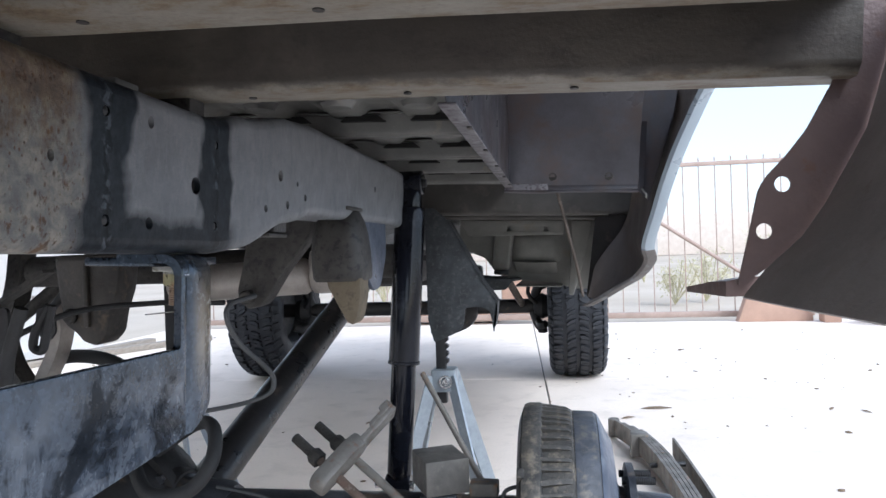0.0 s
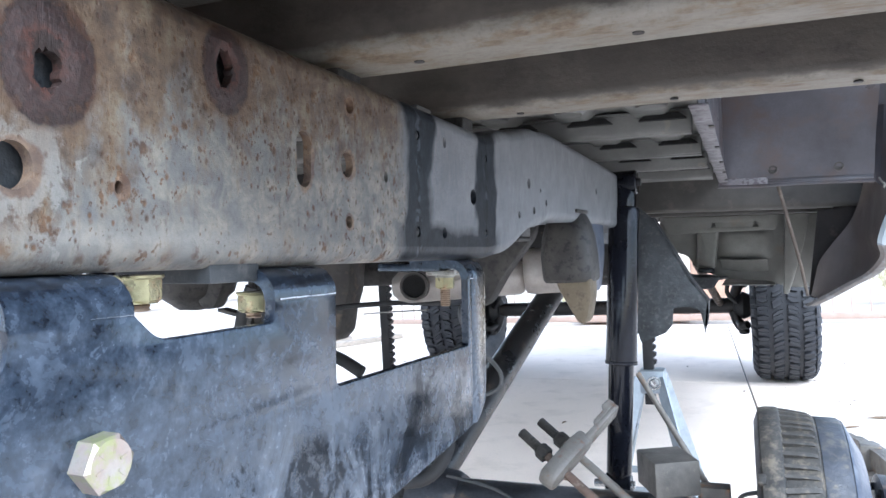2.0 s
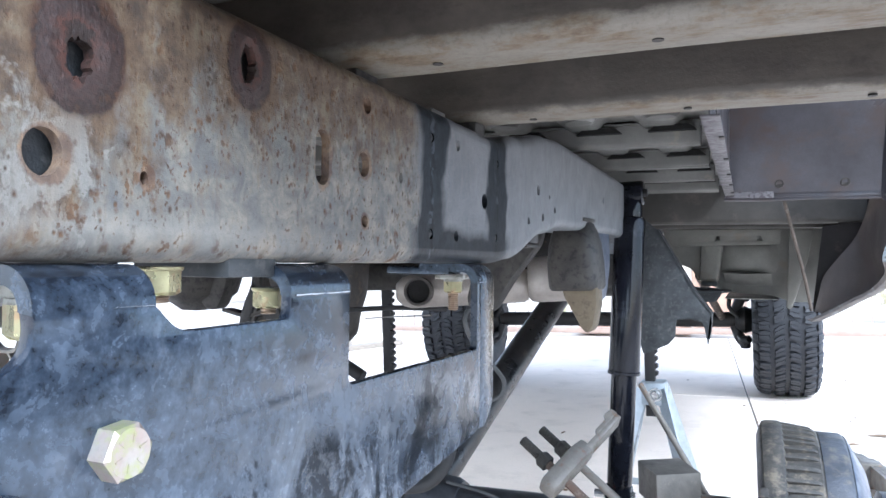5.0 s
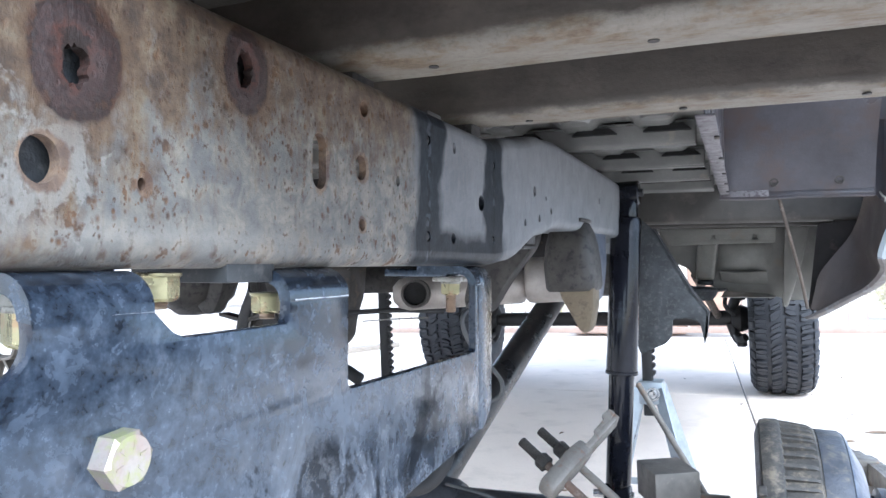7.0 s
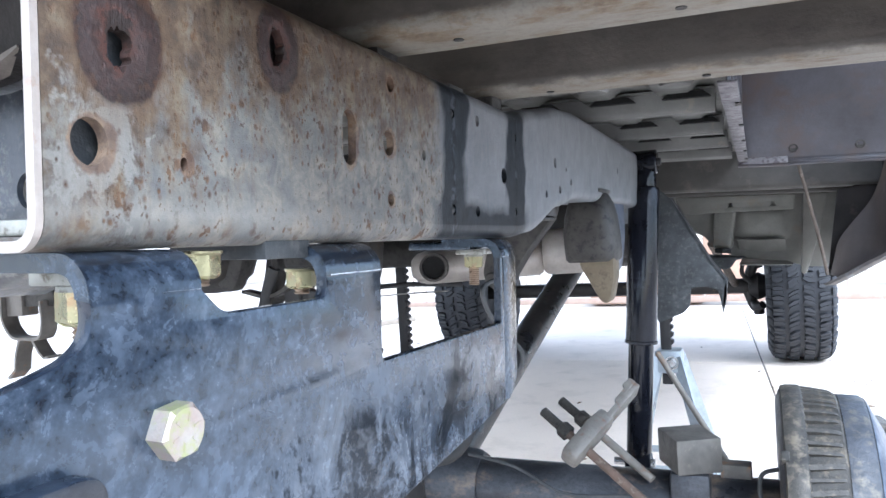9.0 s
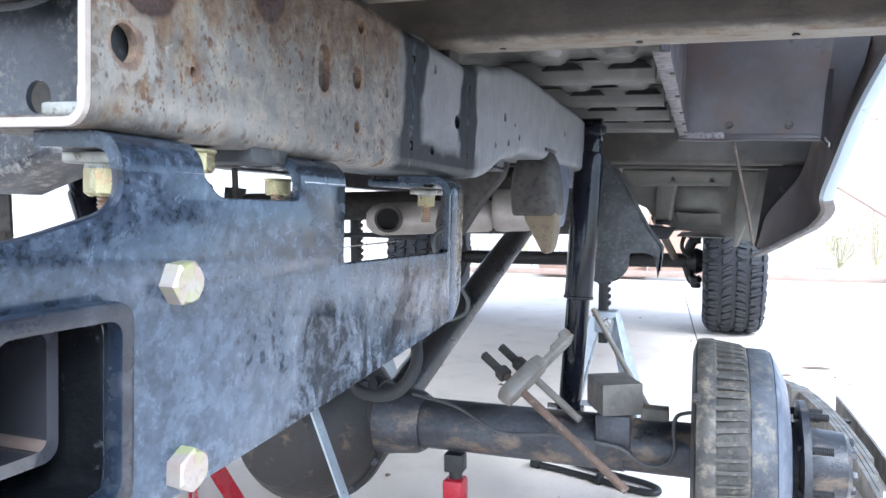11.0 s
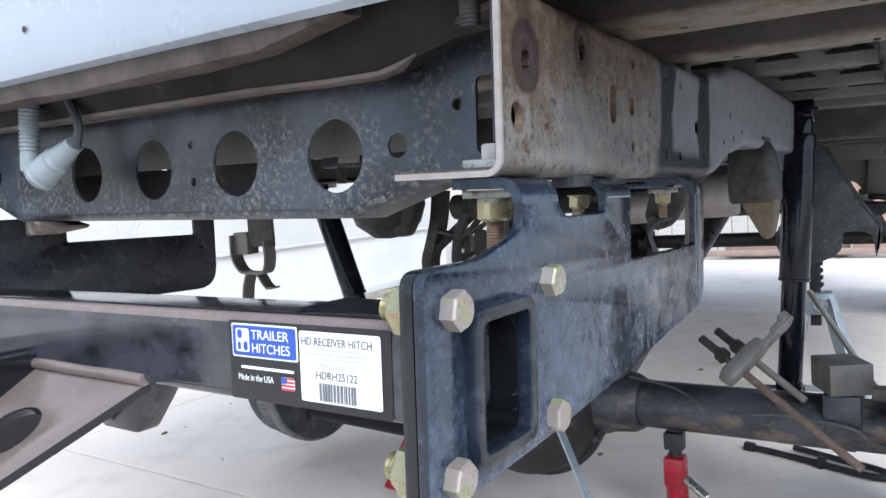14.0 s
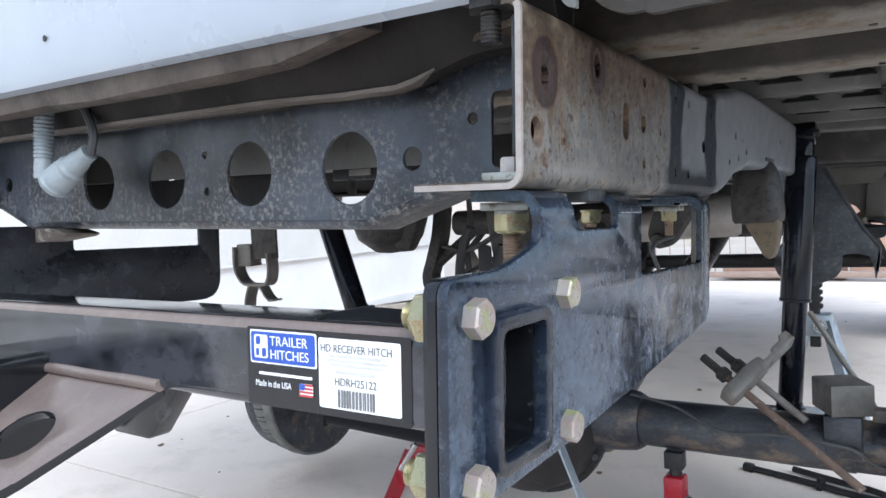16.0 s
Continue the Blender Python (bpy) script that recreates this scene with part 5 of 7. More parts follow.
    def lab(name, x0, x1, z0, z1, y, mat, label=""):
        x0, x1, z0, z1 = x0 + 0.0055, x1 + 0.0055, z0 - 0.0025, z1 - 0.0025
        return part(name, level(sheet([rounded([(x0, z0), (x1, z0), (x1, z1), (x0, z1)], 0.002)], "y", y, -0.0003)), mat, tube, label, 0)

    def words(s, x, z, y, size, mat, squash=1.0):
        ob = text_on(tube, s, x + 0.0055, z - 0.0025, y, size, mat, squash=squash)
        for v in ob.data.vertices:
            v.co.z += lean * (v.co.x + MID - 0.40)
        return ob
    lab("sticker_ground", 0.238, 0.385, 0.637, 0.6935, yf, STICKER_K)
    lab("blue_sticker", 0.2415, 0.3065, 0.6675, 0.6915, yf - 0.0004, STICKER_W)
    lab("blue_field", 0.2428, 0.3052, 0.6688, 0.6902, yf - 0.0008, STICKER_B, "blue sticker with white lettering")
    lab("emblem", 0.2465, 0.2600, 0.6715, 0.6882, yf - 0.0012, STICKER_W)
    for x0, x1, z0, z1 in ((0.2485, 0.253, 0.681, 0.6872), (0.2545, 0.2585, 0.6725, 0.679), (0.2485, 0.2515, 0.673, 0.6785)):
        lab("emblem_bar", x0, x1, z0, z1, yf - 0.0015, STICKER_B)
    words("TRAILER", 0.2620, 0.6810, yf - 0.0012, 0.0095, STICKER_W, 1.04)
    words("HITCHES", 0.2620, 0.6715, yf - 0.0012, 0.0095, STICKER_W, 1.00)
    lab("address_bar", 0.250, 0.302, 0.6595, 0.6615, yf - 0.0006, STICKER_W)
    words("Made in the USA", 0.246, 0.6510, yf - 0.0006, 0.0065, STICKER_W, 0.80)
    lab("flag_ground", 0.290, 0.3025, 0.6475, 0.6565, yf - 0.0006, STICKER_W)
    for k in range(4):
        lab("flag_stripe", 0.290, 0.3025, 0.6475 + k * 0.0025, 0.6475 + k * 0.0025 + 0.0014, yf - 0.0009, STICKER_R)
    lab("flag_canton", 0.290, 0.2955, 0.652, 0.6565, yf - 0.0012, STICKER_B)
    lab("white_sticker", 0.3085, 0.3775, 0.6425, 0.6895, yf - 0.0006, STICKER_W, "white printed parts sticker")
    words("HD RECEIVER HITCH", 0.3105, 0.6805, yf - 0.0013, 0.0074, INK, 0.88)
    rnd = random.Random(2)
    for z in (0.6775, 0.6745, 0.6715):
        lab("print_bar", 0.314 + rnd.uniform(0, 0.005), 0.368 - rnd.uniform(0, 0.006), z, z + 0.0014, yf - 0.0013, INK_GREY)
    lab("print_bar", 0.324, 0.357, 0.6665, 0.6685, yf - 0.0013, INK_GREY)
    words("HDRH25122", 0.3225, 0.6585, yf - 0.0013, 0.0075, INK, 0.9)
    x = 0.3255
    while x < 0.357:
        w = rnd.choice((0.0006, 0.0012, 0.0018))
        lab("barcode_bar", x, x + w, 0.644, 0.656, yf - 0.0013, INK)
        x += w + rnd.choice((0.0007, 0.0012))
    # the chain plate under the tube: it slopes down to the rear round the receiver
    pts = [(0.137, 0.0), (0.085, 0.115), (0.02, 0.20), (-0.20, 0.20), (-0.28, 0.115), (-0.33, 0.0)]
    hole = [ring2(0.030, 0.072, 0.032, 0.026), ring2(-0.225, 0.072, 0.032, 0.026)]
    bm = sheet([rounded(pts, [0.006, 0.01, 0.02, 0.02, 0.01, 0.006])] + hole, "z", 0.0, 0.008, 0.001)
    slope = math.atan2(0.6, 1.0)
    m = Matrix(((1, 0, 0, 0), (0, -math.cos(slope), math.sin(slope), -0.071), (0, -math.sin(slope), -math.cos(slope), 0.634), (0, 0, 0, 1)))
    plate = part("chain_plate", level(turned(bm, m)), GLOSS, hitch, "black sloping plate with a round chain hole, tan reflection painted on")
    # the upward faces get a tan colour that stands for reflected surroundings
    plate.data.materials.append(TAN_REFLECTION)
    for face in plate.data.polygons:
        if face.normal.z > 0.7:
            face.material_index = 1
    part("weld_bead", level(cable([(0.136, -0.074, 0.6362), (0.09, -0.0746, 0.6368), (0.05, -0.0742, 0.6362), (-0.01, -0.0747, 0.6369), (-0.06, -0.0741, 0.6362), (-0.17, -0.0746, 0.6368)], 0.0052, 14, 14)), TAN_REFLECTION, hitch)
    part("gusset", level(sheet([rounded([(0.012, 0.634), (0.128, 0.634), (0.078, 0.575), (0.02, 0.575)], 0.006)], "y", -0.046, 0.02, 0.0015)), GLOSS, hitch)
    part("receiver_tube", level(sheet([rounded([(-0.135, 0.555), (-0.035, 0.555), (-0.035, 0.652), (-0.135, 0.652)], 0.01), rounded([(-0.125, 0.565), (-0.045, 0.565), (-0.045, 0.642), (-0.125, 0.642)], 0.006)], "y", -0.26, 0.19, 0.001)), GLOSS, hitch, "square receiver tube")


build_hitch()

# ---- the truck's bed ----


def hat_beam(x0, x1, y0, y1, z0, z1, r=0.010):
    """A pressed cross beam, open above, with rounded lower edges and short turned-out lips."""
    prof = []
    for k in range(6):
        a = math.pi + math.pi / 2 * k / 5
        prof.append((y0 + r + r * math.cos(a), z0 + r + r * math.sin(a)))
    for k in range(6):
        a = 1.5 * math.pi + math.pi / 2 * k / 5
        prof.append((y1 - r + r * math.cos(a), z0 + r + r * math.sin(a)))
    line = [(y0 - 0.014, z1), (y0 - 0.004, z1)] + prof + [(y1 + 0.004, z1), (y1 + 0.014, z1)]
    xs = [x0 + (x1 - x0) * i / 12 for i in range(13)]
    rnd = random.Random(int(y0 * 1000))
    rows = [[(x, y, z + (rnd.uniform(-0.0012, 0.0012))) for y, z in line] for x in xs]
    return thick_skin(rows, 0.002)


def build_bed():
    bed = thing("truck_bed", (MID, 0.6, 0.91), "grey dusty underside of a pickup truck bed on cross beams", "truck bed", TRUCK)
    left, right = -1.10, 0.978
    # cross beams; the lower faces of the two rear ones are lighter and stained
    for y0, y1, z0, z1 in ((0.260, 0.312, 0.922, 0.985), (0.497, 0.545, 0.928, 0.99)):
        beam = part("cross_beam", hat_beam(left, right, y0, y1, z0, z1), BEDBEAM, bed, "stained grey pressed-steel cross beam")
        part("spacer", box(0.352, 0.412, y0 + 0.012, y1 - 0.008, 0.911, z0 - 0.001, 0.002), BRACKET, beam)
        x = 0.47
        while x < 0.9:
            # a dark disc stands for the shade in each drain hole
            hole = lathe([(0, 0), (0.0036, 0), (0.0036, 0.0012), (0, 0.0012)], 16, Matrix.Translation((x, (y0 + y1) / 2 - 0.004, z0 - 0.0034)))
            part("drain_hole_disc", hole, DIFF, beam)
            x += 0.145
    for y0, y1 in ((0.97, 1.00), (1.24, 1.27), (1.47, 1.50), (1.70, 1.76)):
        bm = hat_beam(left, 0.60, y0, y1, 0.968, 1.0, 0.006)
        part("floor_rib", bm, BEDFLOOR, bed, "pale pressed floor rib")
    # corrugated floor with pressed pads
    rows = []
    for i in range(121):
        x = left + (0.62 - left) * i / 120
        w = 0.006 * (1 if math.sin(x * 2 * math.pi / 0.115) > 0 else -1)
        rows.append([(x, 0.05, 1.0 + w), (x, 0.60, 1.0 + w), (x, 1.2, 1.0 + w), (x, 2.05, 1.0 + w)])
    part("floor", thick_skin(rows, 0.0015), BEDFLOOR, bed, "pale grey ribbed bed floor")
    part("floor_edge", box(0.60, 0.97, 0.03, 0.66, 0.986, 0.99), BEAM, bed)
    for y in (0.70, 0.86, 1.08, 1.32):
        for k in range(8):
            x = -0.25 + k * 0.115
            part("pressed_pad", lathe([(0, 0), (0.020, 0), (0.027, 0.010), (0, 0.010)], 18, Matrix.Translation((x, y, 0.986))), BEDFLOOR, bed)
    # black sheets over the ribs: the shade of their openings, painted
    for y in (0.965, 1.235, 1.465, 1.695):
        for x in (0.33, 0.45, 0.56):
            part("slot", sheet([rounded([(x - 0.036, 0.985), (x + 0.036, 0.985), (x + 0.024, 0.9945), (x - 0.024, 0.9945)], 0.002)], "y", y - 0.0125, 0.010), SHADE_BLACK, bed)
    # rear sill: painted outer skin, hem and inner beam
    rows = []
    for x in (-1.15, -0.6, -0.1, 0.2, 0.445, 0.452, 0.456):
        d = 0.0 if x < 0.45 else (0.006 if x < 0.455 else 0.02)
        rows.append([(x, 0.012 + d, 0.913), (x, 0.002 + d, 0.9165), (x, -0.003 + d, 0.925), (x, -0.006 + d, 0.97), (x, -0.010 + d, 1.05), (x, -0.012 + d, 1.30)])
    part("rear_sill", thick_skin(rows, 0.002), SILL, bed, "white painted rear bed sill")
    part("sill_dent", lathe([(0, 0), (0.0035, 0), (0.0035, 0.0006), (0, 0.0006)], 12, aim((-0.146, -0.0072, 0.962), (-0.146, -0.1, 0.962))), DIFF, bed)
    rows = []
    for i in range(16):
        x = -1.15 + i * 0.0955
        k = min(1.0, max(0.0, (0.285 - x) / 0.12))
        rows.append([(x, 0.013, 0.915), (x, 0.014, 0.914 - (0.020 - 0.002 * math.sin(i * 2.1)) * k), (x, 0.022, 0.913 - 0.0225 * k), (x, 0.040, 0.915 - 0.022 * k), (x, 0.043, 0.97)])
    part("sill_hem", thick_skin(rows, 0.0015), HEM, bed, "stained beige inner sill hem")
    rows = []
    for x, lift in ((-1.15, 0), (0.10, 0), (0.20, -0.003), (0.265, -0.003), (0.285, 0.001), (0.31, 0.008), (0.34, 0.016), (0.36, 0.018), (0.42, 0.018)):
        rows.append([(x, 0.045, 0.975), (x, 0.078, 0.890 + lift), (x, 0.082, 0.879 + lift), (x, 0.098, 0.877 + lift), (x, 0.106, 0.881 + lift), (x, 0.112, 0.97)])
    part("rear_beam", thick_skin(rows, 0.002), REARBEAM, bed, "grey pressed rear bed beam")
    # pale strip on the rear beam's lower edge: its highlight put into colour
    rows = [[(x, 0.0794, 0.8818 + lift), (x, 0.0806, 0.8784 + lift), (x, 0.0900, 0.8768 + lift)] for x, lift in ((-1.15, 0), (0.10, 0), (0.20, -0.003), (0.265, -0.003), (0.285, 0.001))]
    rows.append([(0.306, 0.0796, 0.8886), (0.306, 0.0800, 0.8881), (0.306, 0.0806, 0.8878)])
    part("beam_lip", thick_skin(rows, 0.0008), HEM_LIP, bed, "pale lower edge of the rear beam, highlight painted in")
    part("inner_panel", box(-1.15, 0.96, 0.115, 0.25, 0.972, 0.976), BEAM, bed)
    # bed bolt hanging beside the rail end
    stud = part("bed_bolt", screw((0.394, 0.022, 0.914), (0.394, 0.022, 0.8865), 0.0078, 0.003, 16), BRACKET, bed, "grimy threaded bed bolt")
    part("nut", turned(hex_prism(0.030, 0.014), Matrix.Translation((0.394, 0.022, 0.908))), BRACKET, stud, "grimy hex nut")
    part("bolt_pad", box(0.360, 0.428, 0.012, 0.055, 0.921, 0.928, 0.002), BRACKET, bed)
    # the pressed end panel beside the rail and the bent tab at its corner
    low = [(0.436, 0.985), (0.446, 0.935), (0.463, 0.9125), (0.480, 0.9035), (0.494, 0.9030), (0.503, 0.9000), (0.56, 0.9015), (0.96, 0.903), (0.96, 0.985)]
    part("corner_panel", sheet([rounded(low, [0, 0.01, 0.02, 0.01, 0.004, 0.004, 0, 0, 0])], "y", 0.060, 0.004, 0.0), CABDARK, bed, "grey pressed end panel with a bowed lower edge")
    part("corner_lip", sweep(smooth_path([(x, 0.058, z + 0.001) for x, z in low[1:8]], 4), [(-0.004, -0.003), (0.004, -0.003), (0.004, 0.003), (-0.004, 0.003)], up=(0, 1, 0)), BEAM, bed)
    part("corner_tab", sheet([rounded([(0.434, 0.930), (0.4625, 0.930), (0.4625, 0.8965), (0.455, 0.8995)], 0.002)], "y", 0.012, 0.004), BEDFLOOR, bed, "grey bent corner tab")
    # wheelhouse: vault over the wheel with its flanges
    x0, x1 = 0.628, 0.935
    arc = [(0.60, 0.975), (0.64, 1.10), (0.75, 1.21), (0.95, 1.27), (1.15, 1.285), (1.35, 1.26), (1.50, 1.18), (1.60, 1.06), (1.64, 0.95)]
    fine = [(q.y, q.z) for q in smooth_path([(0, y, z) for y, z in arc], 5)]
    part("wheelhouse", thick_skin([[(x, y, z) for y, z in fine] for x in (x0, 0.72, 0.82, x1)], 0.0015), WELL, bed, "blue-grey steel wheelhouse")
    part("wheelhouse_side", sheet([fine + [(1.64, 0.947), (0.66, 0.947), (0.62, 0.975)]], "x", x0 - 0.002, 0.0018), WELL, bed)
    flange = part("wheelhouse_flange", box(x0 - 0.011, x0 + 0.010, 0.66, 1.645, 0.9445, 0.9475, 0.001), WELL_EDGE, bed, "chipped pale spot-welded flange")
    for y in (0.80, 1.0, 1.2, 1.38, 1.55):
        part("flange_clip", box(x0 + 0.004, x0 + 0.011, y - 0.010, y + 0.010, 0.9425, 0.9443, 0.0005), DIFF, flange)
    front = part("wheelhouse_front", sheet([rounded([(x0 - 0.012, 0.934), (x1 + 0.0, 0.934), (x1 + 0.0, 1.02), (x0 - 0.012, 1.02)], 0.006)], "y", 1.642, 0.003), WELL, bed)
    part("seam_lip", cable([(x0 - 0.012, 1.640, 0.936), (0.70, 1.640, 0.934), (0.80, 1.640, 0.936), (x1, 1.640, 0.934)], 0.004, 8, 6), WELL, front)
    part("lower_lip", box(x0 - 0.010, x1 - 0.002, 1.6385, 1.6415, 0.938, 0.9445, 0.001), WELL, front, "welded lower lip")
    part("chipped_corner", box(x0 - 0.0105, 0.722, 1.6375, 1.6384, 0.9375, 0.9540, 0.0003), WELL_EDGE, front, "chipped pale corner of the lip")
    for x in (0.733, 0.866):
        part("plug", lathe([(0, 0.001), (0.006, 0.001), (0.0065, 0.004), (0.0095, 0.004), (0.010, 0), (0, 0)], 18, aim((x, 1.6335, 0.969), (x, 1.0, 0.969))), GRIME, front, "dark round plug")
    # outer bedside with its wheel opening; the rolled lip shows as a silver edge and leans outward as it rises
    lip = [(1.085, 1.05, 1.21), (1.06, 1.30, 1.165), (1.045, 1.42, 1.125), (1.025, 1.475, 1.07), (1.005, 1.53, 1.01), (0.99, 1.60, 0.945), (0.98, 1.66, 0.885), (0.968, 1.748, 0.806), (0.980, 1.800, 0.765), (0.958, 1.865, 0.722), (0.916, 1.90, 0.692), (0.87, 1.93, 0.660), (0.827, 1.95, 0.634)]
    back = [(0.937, 1.60, 1.35), (0.937, 1.64, 1.20), (0.94, 1.68, 1.06), (0.94, 1.72, 1.02), (0.94, 1.78, 0.98), (0.94, 1.85, 0.94), (0.94, 1.92, 0.905), (0.925, 1.965, 0.855), (0.885, 1.97, 0.80), (0.853, 1.965, 0.753), (0.842, 1.96, 0.71), (0.833, 1.955, 0.67), (0.824, 1.952, 0.636)]
    lipf, backf = smooth_path(lip, 4), smooth_path(back, 4)
    part("bedside", thick_skin([[q + Vector((0.018, 0.008, 0.004)) for q in lipf], [q + Vector((0.026, 0.05, 0.02)) for q in lipf], [Vector((1.03, q.y + 0.3, q.z + 0.30)) for q in lipf]], 0.002), FENDER, bed, "silver painted bedside with a wheel opening")
    n = next(i for i, q in enumerate(lipf) if q.z < 0.80)
    for run, paint, note in ((lipf[:n + 1], FENDER, "rolled silver wheel-opening lip"), (lipf[n:], LIP_DIRT, "mud-stained lower wheel-opening lip")):
        part("wheel_lip", thick_skin([[q + Vector(d) for q in run] for d in ((-0.012, 0.004, 0.002), (-0.004, -0.002, 0.0), (0.010, -0.001, 0.002), (0.019, 0.005, 0.004))], 0.002), paint, bed, note)
    # inner liner ahead of the wheel, hollow, running out to a point below
    hollow = []
    for k in range(8):
        q = math.pi / 2 * k / 7
        hollow.append([Vector((a.x - 0.011 + (b.x - a.x + 0.011) * (1 - math.cos(q)), a.y + 0.005 + (b.y - a.y - 0.005) * math.sin(q), a.z + (b.z - a.z) * (0.5 * math.sin(q) + 0.5 * (1 - math.cos(q))))) for a, b in list(zip(lipf, backf))[:-3]])
    part("front_liner", strip(hollow), FENDER_IN, bed, "dirty brown inner bedside", 80)
    # near-black sheet: the shade inside the bedside hollow, put into its colour
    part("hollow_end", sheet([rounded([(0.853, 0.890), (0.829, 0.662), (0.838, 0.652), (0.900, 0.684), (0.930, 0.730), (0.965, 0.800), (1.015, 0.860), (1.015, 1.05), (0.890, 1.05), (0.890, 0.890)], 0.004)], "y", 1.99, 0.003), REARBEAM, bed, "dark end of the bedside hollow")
    part("clip", cable([(0.944, 1.640, 0.940), (0.947, 1.630, 0.931), (0.952, 1.628, 0.925), (0.952, 1.634, 0.917)], 0.0022, 8, 5), WASHER, bed, "bright bent spring clip")
    part("liner_wall", thick_skin([[(0.936, 1.646, 1.36), (0.936, 1.646, 1.10), (0.936, 1.646, 0.934)], [(0.962, 1.615, 1.36), (0.955, 1.640, 1.10), (0.950, 1.668, 0.925)], [(1.040, 1.52, 1.36), (1.005, 1.57, 1.10), (0.966, 1.690, 0.915)]], 0.002), WELL, bed)
    # rear of the wheel opening: dirty inner skin with a drilled flange and a toe
    skin = []
    for y, d in ((0.0, 0.035), (0.15, 0.026), (0.30, 0.015), (0.42, 0.005), (0.517, 0.0)):
        skin.append([(x + d, y, z) for x, z in ((0.898, 0.748), (0.915, 0.7705), (0.943, 0.7976), (0.961, 0.825), (0.978, 0.858), (0.992, 0.8855), (1.02, 0.995))])
    part("rear_liner", thick_skin(skin, 0.002), REAR_IN, bed, "dirty brown rear inner bedside")
    fl = [(0.980, 0.995), (0.966, 0.925), (0.946, 0.886), (0.931, 0.866), (0.915, 0.848), (0.909, 0.837), (0.905, 0.816), (0.901, 0.795), (0.893, 0.757), (0.905, 0.765), (0.929, 0.783), (0.943, 0.7976), (0.961, 0.825), (0.978, 0.858), (0.992, 0.8855), (1.02, 0.995)]
    part("drilled_flange", sheet([rounded(fl, 0.005), ring2(0.928, 0.842, 0.0065), ring2(0.914, 0.8035, 0.0065)], "y", 0.52, 0.003), FLANGE, bed, "rusty brown flange with two holes")
    top = [[(0.935, 0.5235, 0.767), (0.905, 0.5235, 0.766), (0.885, 0.5235, 0.762)], [(0.93, 0.55, 0.764), (0.90, 0.555, 0.764), (0.880, 0.56, 0.760)], [(0.915, 0.645, 0.752), (0.895, 0.65, 0.753), (0.876, 0.655, 0.751)]]
    rows = top + [[(x, y - 0.002, z - 0.005) for x, y, z in top[2]], [(0.93, 0.55, 0.750), (0.90, 0.555, 0.750), (0.880, 0.56, 0.749)], [(0.935, 0.5235, 0.751), (0.905, 0.5235, 0.750), (0.885, 0.5235, 0.749)]]
    hull = bmesh.new()
    for row in rows:
        for q in row:
            hull.verts.new(q)
    bmesh.ops.convex_hull(hull, input=hull.verts)
    part("toe", hull, FLANGE, bed, "dark bent toe of the bedside")
    # front bed beam over the cab gap
    part("front_beam", hat_beam(left, 0.955, 1.98, 2.06, 0.90, 1.01, 0.012), CABDARK, bed, "dark beige front bed beam")
    part("front_beam_lip", box(left, 0.945, 2.07, 2.10, 0.888, 0.902, 0.003), CABDARK, bed)
    return bed


build_bed()
# the rod that braces the bedside
solo("brace_rod", cable([(0.737, 1.634, 0.948), (0.765, 1.70, 0.83), (0.793, 1.77, 0.71), (0.808, 1.80, 0.625)], 0.0042, 8, 6), RUSTROD, (0.737, 1.634, 0.948), "thin rusty rod hanging from the wheelhouse", "rod")


